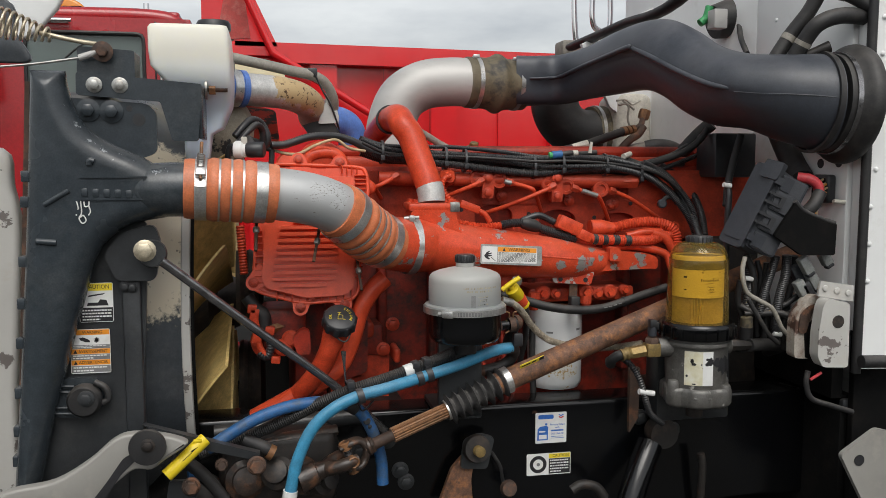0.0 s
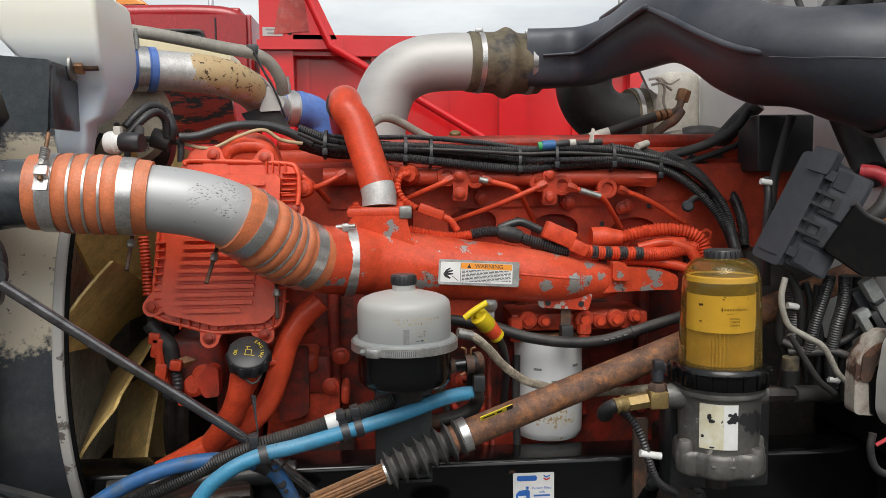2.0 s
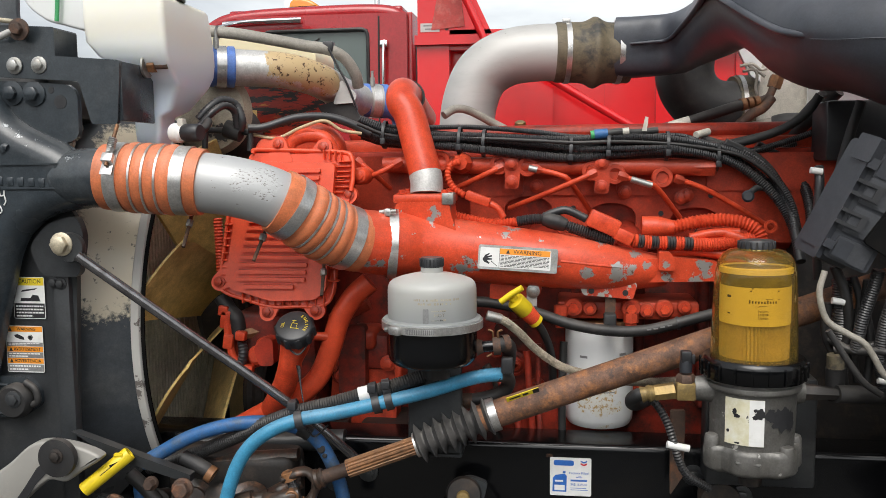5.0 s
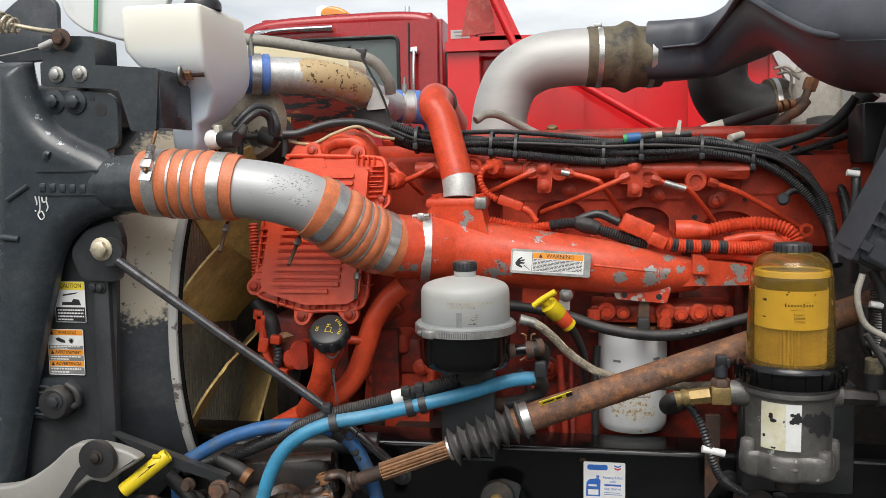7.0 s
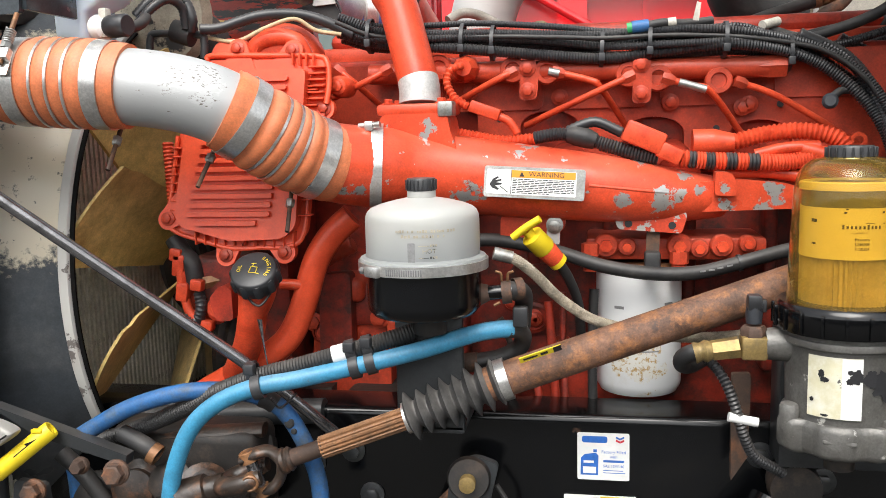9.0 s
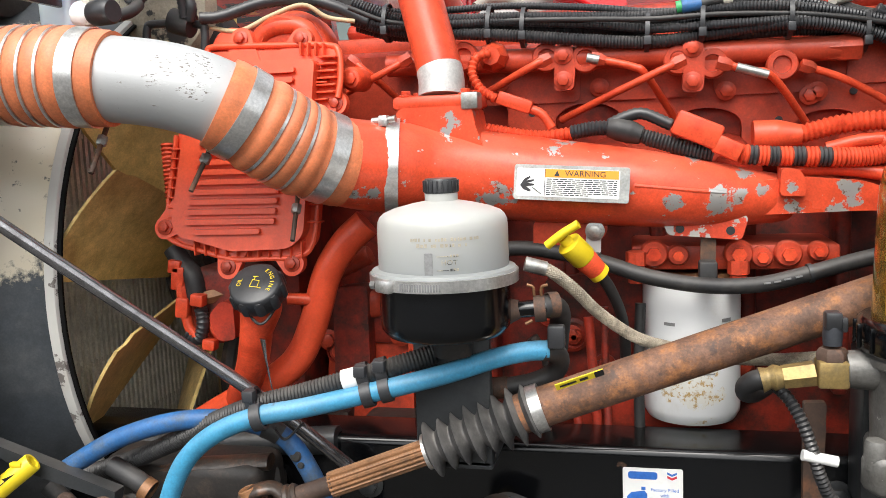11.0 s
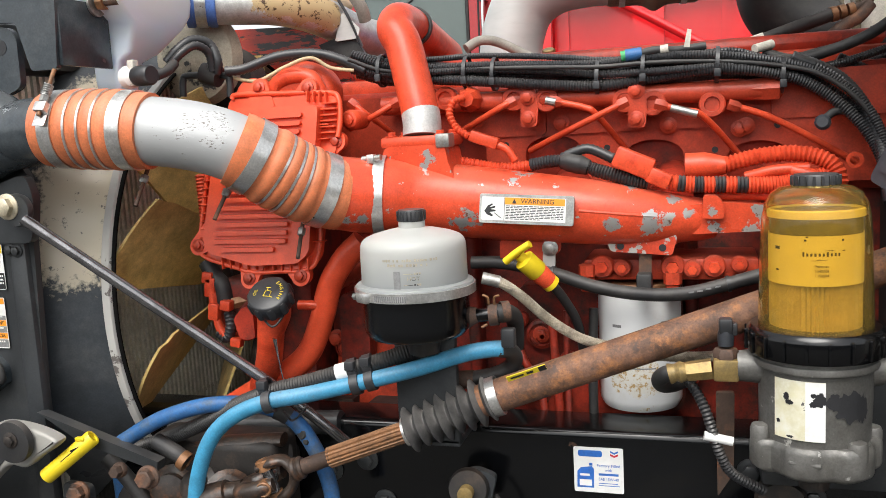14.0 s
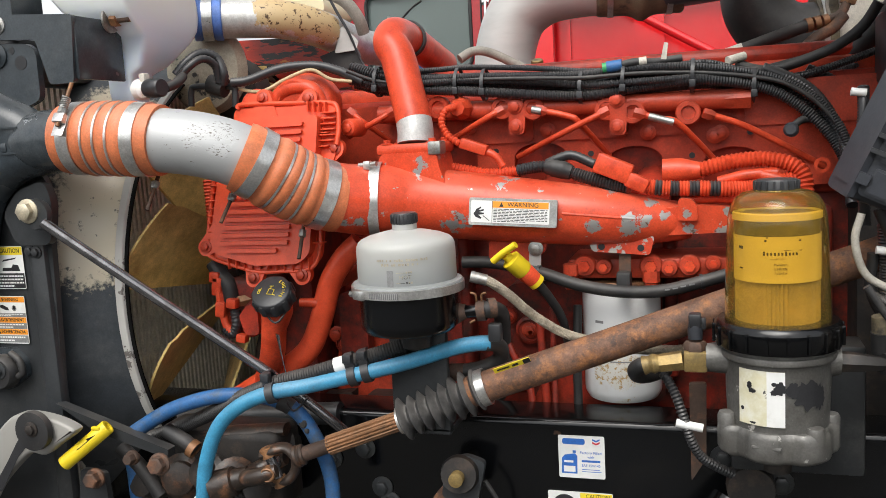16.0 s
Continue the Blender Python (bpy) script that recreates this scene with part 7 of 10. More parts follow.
for f, text in ((0.87, "WARNING"), (0.44, "AVERTISSEMENT"), (0.19, "ADVERTENCIA")):
    print_on("header_band", [(0.001, h1 * f - h1 * 0.0, w1 - 0.001, h1 * (f + 0.115))], m1, ORANGE_PRINT, warn3)
    words(text, h1 * 0.095, m1 @ Matrix.Translation((w1 * 0.56, h1 * (f + 0.057), 0.0008)), BLACK_PRINT, warn3, width=w1 * (0.5 if text == "WARNING" else 0.72))
    print_poly("alert_triangle", [[(w1 * 0.07, h1 * (f + 0.015)), (w1 * 0.17, h1 * (f + 0.015)), (w1 * 0.12, h1 * (f + 0.10))]], m1, BLACK_PRINT, warn3)
for y0, y1, sd_ in ((0.57, 0.64, 5), (0.32, 0.43, 6), (0.03, 0.17, 7)):
    print_on("text_panel", [(0.001, h1 * (y0 - 0.01), w1 - 0.001, h1 * (y1 + 0.005))], m1, GREY_PRINT, warn3)
    print_on("text_line", para(w1 * 0.06, w1 * 0.9, h1 * y0, h1 * y1, 2, sd_), m1, WHITE_PRINT, warn3, 0.0009)
star = []
for k in range(6):
    a = math.pi * k / 6
    dx, dy = math.cos(a) * 0.0052, math.sin(a) * 0.0052
    nx, ny = -math.sin(a) * 0.0007, math.cos(a) * 0.0007
    cx, cy = w1 * 0.66, h1 * 0.75
    star.append([(cx - dx - nx, cy - dy - ny), (cx + dx - nx, cy + dy - ny), (cx + dx + nx, cy + dy + ny), (cx - dx + nx, cy - dy + ny)])
star.append([(w1 * 0.22, h1 * 0.80), (w1 * 0.32, h1 * 0.82), (w1 * 0.48, h1 * 0.76), (w1 * 0.50, h1 * 0.70), (w1 * 0.38, h1 * 0.71), (w1 * 0.26, h1 * 0.75)])
print_poly("pictogram", star, m1, BLACK_PRINT, warn3)

latch = thing("hood_latch", (-0.296, 1.71, 1.151), "black cast hood latch with a round rubber bumper", "latch")
part("plate", plate(rounded([(-0.355, 1.114), (-0.353, 1.164), (-0.333, 1.187), (-0.28, 1.185), (-0.258, 1.164), (-0.257, 1.136), (-0.298, 1.11)], 0.008), 0.014, facing(1.738), 0.004), SLATE, latch)
for a, b in (((-0.349, 1.721, 1.174), (-0.315, 1.721, 1.172)), ((-0.35, 1.721, 1.163), (-0.315, 1.721, 1.161)), ((-0.351, 1.721, 1.133), (-0.316, 1.721, 1.131)), ((-0.351, 1.721, 1.122), (-0.317, 1.721, 1.12))):
    part("slot_rib", tube([a, b], 0.0028, 8), SLATE, latch)
part("bumper", lathe([(0.026, 0), (0.031, 0.004), (0.031, 0.020), (0.026, 0.026), (0, 0.026)], axis_matrix((-0.296, 1.724, 1.147), (0, -1, 0)), 30), RUBBER, latch)
part("hook", tube([(-0.278, 1.715, 1.18), (-0.259, 1.712, 1.169), (-0.254, 1.712, 1.148), (-0.265, 1.712, 1.14)], 0.006, 10), RUBBER, latch)
part("bolt", bolt((-0.291, 1.698, 1.153), r=0.010, h=0.008), BLACK, latch)
for p in ((-0.22, 1.726, 1.356), (-0.207, 1.726, 1.354)):
    part("bolt", bolt(p, r=0.007, h=0.007), BLACK, radiator)
part("rod_mount", plate(rounded([(-0.233, 1.369), (-0.163, 1.367), (-0.151, 1.439), (-0.163, 1.475), (-0.22, 1.459), (-0.254, 1.42)], 0.015), 0.016, facing(1.728), 0.004), BLACK, radiator)

# ---- air intake ----
single("intake_elbow_pipe", tube([(0.66, 2.625, 1.833), (0.585, 2.63, 1.834), (0.508, 2.635, 1.823), (0.446, 2.64, 1.784), (0.414, 2.64, 1.714), (0.403, 2.64, 1.63), (0.401, 2.64, 1.549)], 0.0725, 40), ALU, "dull cast aluminium intake elbow", "pipe")
single("turbo_housing", lathe([(0.05, -0.06), (0.085, -0.05), (0.09, 0.0), (0.085, 0.05), (0.05, 0.06)], axis_matrix((0.401, 2.64, 1.505), (0, 0, 1)), 30), IRON, "dark iron compressor housing under the intake elbow", "turbocharger")
hump = thing("intake_hump_hose", (0.731, 2.62, 1.832), "muddy rubber hump hose between intake elbow and duct", "hose")
h0, h1_ = Vector((0.634, 2.625, 1.834)), Vector((0.826, 2.65, 1.83))
hd = (h1_ - h0).normalized()
L = (h1_ - h0).length
hl = [h0 + hd * (L * k / 40) for k in range(41)]
part("rubber_sleeve", sweep(hl, [0.0765 + 0.014 * math.exp(-((k / 40 - 0.52) / 0.10) ** 2) - (0.003 if k in (0, 40) else 0) for k in range(41)], 44), TAN_RUBBER, hump)
for f in (0.16, 0.84):
    hb = part("clamp_band", band(h0 + hd * L * f, hd, 0.0768, 0.013, 0.0022, 44), STEEL, hump)
    part("worm_housing", box((-0.010, -0.006, -0.006), (0.010, 0.006, 0.006), 0.002, Matrix.Translation(h0 + hd * L * f + Vector((0, -0.03, 0.075)))), STEEL, hb)

duct = thing("air_intake_duct", (0.996, 1.95, 1.798), "charcoal moulded plastic air intake duct with a raised rib", "duct")
# stations along the duct: top, crease and bottom, the crease's sharpness and the roundness of the shoulder above it
DUCT_ROWS = [
    ((0.798, 2.63, 1.916), (0.782, 2.572, 1.842), (0.799, 2.63, 1.765), 0.0, 3.6),
    ((0.869, 2.62, 1.916), (0.835, 2.566, 1.845), (0.862, 2.62, 1.767), 0.5, 3.6),
    ((0.944, 2.6, 1.921), (0.908, 2.556, 1.848), (0.946, 2.6, 1.772), 1.0, 3.0),
    ((0.98, 2.48, 1.931), (0.927, 2.43, 1.861), (0.974, 2.48, 1.777), 1.0, 1.9),
    ((0.988, 2.31, 1.945), (0.932, 2.25, 1.87), (1, 2.31, 1.779), 1.0, 1.6),
    ((1.001, 2.15, 1.95), (0.937, 2.095, 1.875), (1.01, 2.15, 1.776), 1.0, 1.5),
    ((1.029, 2.06, 1.941), (0.957, 2.005, 1.839), (1.027, 2.07, 1.752), 1.0, 1.5),
    ((1.059, 1.98, 1.903), (0.981, 1.92, 1.799), (1.05, 2, 1.709), 1.0, 1.6),
    ((1.088, 1.91, 1.857), (1.005, 1.83, 1.764), (1.094, 1.95, 1.678), 0.9, 1.7),
    ((1.119, 1.835, 1.832), (1.036, 1.766, 1.747), (1.126, 1.865, 1.666), 0.35, 2.0),
    ((1.163, 1.785, 1.825), (1.106, 1.698, 1.733), (1.16, 1.805, 1.641), 0.0, 2.0),
    ((1.2, 1.76, 1.824), (1.162, 1.664, 1.727), (1.195, 1.77, 1.625), 0.0, 2.0),
    ((1.222, 1.75, 1.824), (1.194, 1.649, 1.722), (1.217, 1.755, 1.617), 0.0, 2.0),
    ((1.243, 1.745, 1.824), (1.222, 1.641, 1.719), (1.239, 1.748, 1.613), 0.0, 2.0),
]


def duct_skin(rows, n=7):
    """A moulded duct through its stations, with a stepped crease along its front."""
    tops, creases, bottoms = (spline([r[k] for r in rows], n) for k in range(3))
    m = len(tops)
    bm = bmesh.new()
    rings = []
    for i in range(m):
        u = i / n
        k = min(int(u), len(rows) - 2)
        s, p = (rows[k][j] + (rows[k + 1][j] - rows[k][j]) * (u - k) for j in (3, 4))
        T, C, B = tops[i], creases[i], bottoms[i]
        f = min(0.75, max(0.25, (C.z - B.z) / (T.z - B.z)))
        O = B.lerp(T, f)
        out = C - O
        step = out.normalized() * 0.010 * s
        q = max(2.0, p * 0.9)
        ring = []
        for j in range(13):
            a = math.pi / 2 * j / 12
            ring.append(O + (T - O) * math.cos(a) ** (2 / p) + out * math.sin(a) ** (2 / p))
        for j in range(12):
            a = math.pi / 2 * (0.05 + 0.95 * j / 11)
            ring.append(O + (out - step) * math.cos(a) ** (2 / q) + (B - O) * math.sin(a) ** (2 / q) - Vector((0, 0, 0.006 * s * (1 - j / 11))))
        for j in range(1, 20):
            a = math.pi / 2 * j / 10
            v = (B - O) if a < math.pi / 2 else (T - O)
            ring.append(O + v * abs(math.cos(a)) ** (2 / q) - (out - step) * math.sin(a) ** (2 / q))
        rings.append([bm.verts.new(c) for c in ring])
    w = len(rings[0])
    for p, q in zip(rings, rings[1:]):
        for j in range(w):
            bm.faces.new((p[j], p[(j + 1) % w], q[(j + 1) % w], q[j]))
    bm.faces.new(rings[0][::-1])
    bm.faces.new(rings[-1])
    return bm, rings


skin, _ = duct_skin(DUCT_ROWS)
part("main_tube", skin, DUCT, duct, angle=50)
part("mould_seam", tube([(1.034, 1.762, 1.741), (1.07, 1.726, 1.735), (1.105, 1.696, 1.732), (1.162, 1.662, 1.727), (1.21, 1.643, 1.721)], 0.0009, 6), DUCT, duct)
part("raised_rib", tube([(0.822, 2.564, 1.843), (0.868, 2.56, 1.845), (0.91, 2.553, 1.849), (0.927, 2.428, 1.862), (0.932, 2.248, 1.871), (0.929, 2.1, 1.875), (0.94, 2.085, 1.872), (0.955, 2.002, 1.839), (0.98, 1.917, 1.799), (1.003, 1.827, 1.764), (1.028, 1.785, 1.751), (1.043, 1.775, 1.75)], [0.003, 0.004, 0.0055, 0.0065, 0.0065, 0.0065, 0.0065, 0.0065, 0.0065, 0.006, 0.0035], 12), DUCT, duct)
DU = [(1.14, 1.752, 1.724), (1.23, 1.746, 1.7185)]
dend = (Vector(DU[-1]) - Vector(DU[-2])).normalized()
duct_end = Vector(DU[-1])
part("end_lip", band(duct_end - dend * 0.012, dend, 0.104, 0.012, 0.006, 48), RUBBER, duct)
bel = thing("firewall_bellows", tuple(duct_end + dend * 0.03), "black rubber bellows joining the duct to the cab wall", "bellows")
part("clamp_band", band(duct_end + dend * 0.026, dend, 0.1085, 0.011, 0.0025, 48), ROD_STEEL, bel, "narrow dull steel band")
bl = [duct_end + dend * (0.010 + 0.0064 * k) for k in range(11)]
part("rubber", sweep(bl, [0.106, 0.107, 0.107, 0.108, 0.112, 0.120, 0.126, 0.129, 0.130, 0.129, 0.127], 48), RUBBER, bel)
thermo = thing("intake_rubber_elbow", (0.993, 2.8, 1.723), "smooth black rubber elbow below the intake duct", "hose")
ea, eb = Vector((0.986, 2.82, 1.861)), Vector((1.13, 2.82, 1.69))
el = even([Vector((ea.x, 2.82, ea.z)), Vector((ea.x, 2.82, eb.z + 0.11))] + [Vector((ea.x + 0.11 - 0.11 * math.cos(radians(q)), 2.82, eb.z + 0.11 - 0.11 * math.sin(radians(q)))) for q in range(3, 91, 3)] + [Vector((max(eb.x, ea.x + 0.14), 2.82, eb.z))], 0.006)
part("rubber_elbow", sweep(el, [0.079 + 0.004 * max(0.0, 1 - k / 8) for k in range(len(el))], 36), RUBBER, thermo)
part("collar", sweep([Vector((1.115, 2.83, 1.691)), Vector((1.151, 2.835, 1.692)), Vector((1.178, 2.84, 1.692))], [0.090, 0.092, 0.090], 36), TAN_RUBBER, thermo, "muddy tan rubber collar")
part("collar_band", band((1.13, 2.832, 1.691), (1, 0.1, 0), 0.092, 0.012, 0.002, 36), STEEL, thermo)
part("side_pipe", tube([(1.169, 2.84, 1.692), (1.261, 2.86, 1.692)], 0.078, 28), ALU, thermo)

# ---- cab front ----
cab = thing("truck_cab", (1.9, 2.3, 0.9), "white painted truck cab front wall with door edge", "truck cab")
CX = 1.285
# near-black sheet stands in for the shade below the door edge
part("sill_panel", box((CX + 0.05, 1.73, 0.60), (2.6, 1.75, 1.214), 0.004), MATT_BLACK, cab, "black sheet put in for the shade below the door")
part("front_wall", box((CX, 2.10, 1.22), (CX + 0.03, 2.95, 2.35), 0.006), WHITE, cab)
part("slanting_corner_panel", box((0, 0, 1.22), (0.03, 0.352, 2.35), 0.004, Matrix.Translation((CX + 0.0212, 1.747, 0)) @ Matrix.Rotation(radians(3.4), 4, "Z")), WHITE, cab)


def wall_x(y):
    """Face of the cab's front wall, which slants at its outer corner."""
    return CX + (2.10 - y) * 0.06 if y < 2.10 else CX


part("side_wall", box((CX + 0.031, 1.715, 1.215), (2.6, 1.745, 2.9), 0.006), WHITE, cab)
# these two are near black to paint in the shade under the cab
part("lower_front", box((CX + 0.004, 1.746, 1.055), (CX + 0.034, 2.95, 1.219), 0.003), MATT_BLACK, cab)
part("lower_wall", box((CX + 0.04, 1.76, 0.40), (CX + 0.07, 2.90, 1.06), 0.004), MATT_BLACK, cab, "black sheet put in for the shade under the cab")
part("rear_wall", box((2.57, 1.746, 1.05), (2.599, 2.95, 2.86), 0.004), WHITE, cab)
part("roof", box((CX + 0.1, 1.745, 2.86), (2.6, 2.95, 2.9), 0.01), WHITE, cab)
part("far_side_wall", box((CX + 0.03, 2.951, 0.95), (2.6, 2.98, 2.9), 0.006), WHITE, cab)
part("cowl", tube([(1.069, 2.9, 1.986), (1.084, 2.5, 1.998), (1.121, 2.15, 2.03), (CX + 0.02, 1.76, 2.35)], 0.020, 14, flat=0.7), RUBBER, cab, "black rubber weather strip along the cowl")
part("cowl_skirt", plate([(1.042, 1.972), (1.45, 2.18), (1.991, 2.202), (2.026, 1.511), (1.448, 1.57), (1.143, 1.772)], 0.02, facing(2.74), 0.002), WHITE, cab)
part("door_seal", tube([(1.318, 1.7, 1.98), (1.317, 1.7, 1.791), (1.317, 1.7, 1.476), (1.315, 1.7, 1.125)], 0.0105, 12), RUBBER, cab, "black rubber door seal")
strip = part("door_edge_strip", plate([(1.317, 2), (1.429, 2.005), (1.425, 1.13), (1.317, 1.135)], 0.02, facing(1.715), 0.003), WHITE, cab)
for p in ((1.34, 1.694, 1.821), (1.338, 1.694, 1.743), (1.336, 1.694, 1.657), (1.337, 1.694, 1.574), (1.328, 1.694, 1.493), (1.329, 1.694, 1.412), (1.329, 1.694, 1.33), (1.34, 1.694, 1.898)):
    part("rivet", lathe([(0.006, 0), (0.005, 0.0025), (0.003, 0.004), (0, 0.0045)], axis_matrix(p, (0, -1, 0)), 12), WHITE, strip)
for p in ((1.3, 1.835, 1.587), (1.3, 1.775, 1.589)):
    part("wall_hole", lathe([(0.011, 0), (0.011, 0.0012), (0, 0.0012)], axis_matrix((wall_x(p[1]) + 0.0005, p[1], p[2]), (-1, -0.06, 0)), 18), BLACK_PRINT, cab)
for a in ((1.182, 1.9, 1.875), (1.187, 1.9, 1.942), (1.319, 1.8, 1.535), (1.333, 1.8, 1.422)):
    part("rivet", lathe([(0.006, 0), (0.004, 0.003), (0, 0.004)], axis_matrix((wall_x(a[1] + 0.12) + 0.0005, a[1] + 0.12, a[2]), (-1, -0.06, 0)), 10), WHITE, cab)
hinge = thing("door_hinge_bracket", (1.209, 1.63, 1.231), "white hinge bracket with chipped paint and rust", "hinge")
part("face_plate", plate(rounded([(1.190, 1.225), (1.198, 1.285), (1.208, 1.301), (1.262, 1.289), (1.264, 1.149), (1.203, 1.152), (1.190, 1.175)], 0.009), 0.03, facing(1.688), 0.006, 3), WHITE_CHIPPED, hinge)
part("side_cheek", plate(rounded([(1.166, 1.217), (1.168, 1.251), (1.184, 1.278), (1.206, 1.302), (1.239, 1.297), (1.224, 1.272), (1.208, 1.243), (1.201, 1.204), (1.204, 1.159), (1.167, 1.163)], 0.010), 0.03, facing(1.738), 0.006, 3), HINGE_RUST, hinge)
part("rust_recess", plate(rounded([(1.173, 1.218), (1.177, 1.26), (1.195, 1.276), (1.214, 1.283), (1.200, 1.247), (1.191, 1.217)], 0.006), 0.008, facing(1.712), 0.003), RUST_DARK, hinge)
# black plate painted in as the shaded gap beside the cheek
part("gap", plate(rounded([(1.193, 1.163), (1.189, 1.216), (1.199, 1.239), (1.211, 1.25), (1.211, 1.159)], 0.004), 0.010, facing(1.714), 0.003), MATT_BLACK, hinge)
part("bolt_hole", lathe([(0.014, 0), (0.014, 0.001), (0.0, 0.001)], axis_matrix((1.235, 1.658, 1.250), (0, -1, 0)), 20), IRON, hinge)
gus = thing("riveted_gusset", (1.236, 1.67, 1.315), "white riveted gusset above the hinge", "gusset")
part("plate", plate([(1.203, 1.302), (1.208, 1.335), (1.289, 1.323), (1.288, 1.288)], 0.006, facing(1.69), 0.001), WHITE_CHIPPED, gus)
for p in ((1.218, 1.683, 1.319), (1.247, 1.683, 1.313), (1.275, 1.683, 1.307)):
    part("rivet", lathe([(0.0075, 0), (0.006, 0.003), (0, 0.005)], axis_matrix(p, (0, -1, 0)), 12), WHITE_CHIPPED, gus)
step = thing("step_bracket", (1.286, 1.62, 0.936), "pale grey steel step bracket low on the cab", "bracket")
part("plate", plate(rounded([(1.226, 0.971), (1.31, 1.024), (1.407, 0.997), (1.421, 0.761), (1.337, 0.768)], 0.01), 0.012, facing(1.63), 0.002), HINGE_GREY, step)
part("hole", lathe([(0.012, 0), (0.012, 0.001), (0, 0.001)], axis_matrix((1.27, 1.617, 0.957), (0, -1, 0)), 18), BLACK_PRINT, step)
part("stay", box((1.40, 1.625, 0.90), (1.46, 1.83, 0.98), 0.006), BLACK, step)
# unseen floor added to block skylight from under the cab
part("cab_floor", box((CX + 0.04, 1.75, 1.02), (2.6, 2.95, 1.05), 0.004), BLACK, cab)
single("cab_corner_guard", tube([(1.297, 1.66, 1.16), (1.361, 1.66, 1.157), (1.432, 1.66, 1.148)], 0.014, 12), RUBBER, "dark rubber corner under the door edge", "rubber trim")
# air hoses on the cab wall
for pts, r in (([(1.15, 1.795, 1.819), (1.18, 1.786, 1.869), (1.21, 1.768, 1.917), (1.233, 1.75, 1.975)], 0.016), ([(1.177, 1.768, 1.814), (1.191, 1.75, 1.852), (1.21, 1.731, 1.885), (1.257, 1.723, 1.902), (1.33, 1.73, 1.902)], 0.0175), ([(1.227, 1.75, 1.962), (1.276, 1.731, 1.949), (1.318, 1.713, 1.923)], 0.015)):
    hz = thing("heater_hose", pts[1], "black rubber heater hose on the white cab wall", "hose", "heater hoses")
    part("hose", tube(pts, r, 18), RUBBER, hz)
    part("tag", tube([lerp3(pts[0], pts[1], 0.72), lerp3(pts[0], pts[1], 0.95)], r * 1.05, 18), GREY_HOSE, hz)
single("hose_barb", tube([(1.198, 1.75, 1.821), (1.239, 1.731, 1.838)], [0.009, 0.013], 12), IRON, "dark hose fitting above the bellows", "pipe fitting")
mot = thing("wiper_motor", (1.431, 2.5, 2.026), "black wiper motor assembly under the cowl", "motor")
part("case", tube([(1.245, 2.25, 1.972), (1.30, 2.25, 1.985), (1.36, 2.25, 2.0)], [0.045, 0.054, 0.05], 22), RUBBER, mot)
part("green_cap", tube([(1.2, 2.24, 1.966), (1.218, 2.24, 1.981), (1.227, 2.24, 2.011)], 0.011, 12), GREEN, mot)
part("plate", box(tuple(a - 0.02 for a in (1.23, 2.2, 1.965)), tuple(a + 0.02 for a in (1.229, 2.2, 1.976)), 0.004), ALU, mot)
single("cowl_cable", tube([(1.293, 2.2, 1.958), (1.243, 2.1, 1.905), (1.231, 2.05, 1.863)], 0.007, 10), RUBBER, "black cable hanging from the cowl", "cable")
for pts in ([(1.221, 3.3, 2.288), (1.226, 3.3, 2.138), (1.234, 3.3, 2.056)], [(1.3, 3.3, 2.291), (1.298, 3.3, 2.162), (1.317, 3.3, 2.115), (1.369, 3.3, 2.121), (1.37, 3.3, 2.294)]):
    part("mirror_arm", tube(pts, 0.011, 14), CHROME, cab, "chrome tube of a far-side mirror arm")
part("mirror_base", box(tuple(a - b for a, b in zip((1.211, 3.3, 2.025), (0.05, 0.05, 0.02))), tuple(a + b for a, b in zip((1.281, 3.3, 2.044), (0.03, 0.05, 0.02))), 0.01), GREY_HOSE, cab, "grey foot of the mirror arm")
heatbox = thing("heater_case", (1.246, 2.6, 1.722), "off-white plastic heater case on the cab wall", "heater case")
part("case", box(((1.165, 2.75, 1.756)[0], 2.70, (1.186, 2.72, 1.571)[2]), (CX, 2.9, (1.181, 2.72, 1.818)[2]), 0.03, segments=4), CABLE_WHITE, heatbox)
part("stub", tube([(1.073, 2.45, 1.619), (1.083, 2.45, 1.62), (1.113, 2.44, 1.628), (1.145, 2.43, 1.634)], [0.016, 0.020, 0.020, 0.019], 18), GREY_HOSE, heatbox, "grey-tan plastic pipe stub")
single("heater_stub_hose", tube([(1.137, 2.43, 1.633), (1.163, 2.42, 1.638), (1.205, 2.42, 1.635), (1.241, 2.42, 1.62)], 0.0225, 18), RUBBER, "black rubber heater hose", "hose")
acl = thing("air_conditioning_line", (1.006, 2.4, 1.663), "black refrigerant hose with crimped tan metal fittings", "pipe")
part("hose", tube([(0.865, 2.4, 1.624), (0.923, 2.4, 1.637), (0.984, 2.41, 1.656), (1.028, 2.42, 1.67), (1.066, 2.43, 1.682)], 0.0125, 16), RUBBER, acl)
for k in range(3):
    a = lerp3((1.063, 2.43, 1.681), (1.109, 2.44, 1.691), k / 3)
    b = lerp3((1.063, 2.43, 1.681), (1.109, 2.44, 1.691), (k + 0.7) / 3)
    part("crimp", tube([a, b], 0.0145 - 0.001 * k, 14), RUST_SPLINE, acl)
part("metal_end", tube([(1.104, 2.44, 1.689), (1.128, 2.45, 1.7), (1.14, 2.46, 1.721), (1.151, 2.47, 1.747)], 0.009, 12), RUST_DARK, acl)
part("nut", lathe([(0.016, -0.014), (0.017, 0.0), (0.016, 0.014), (0, 0.014)], axis_matrix((1.146, 2.465, 1.734), (0.3, 0, 1)), 6), RUST_SPLINE, acl)
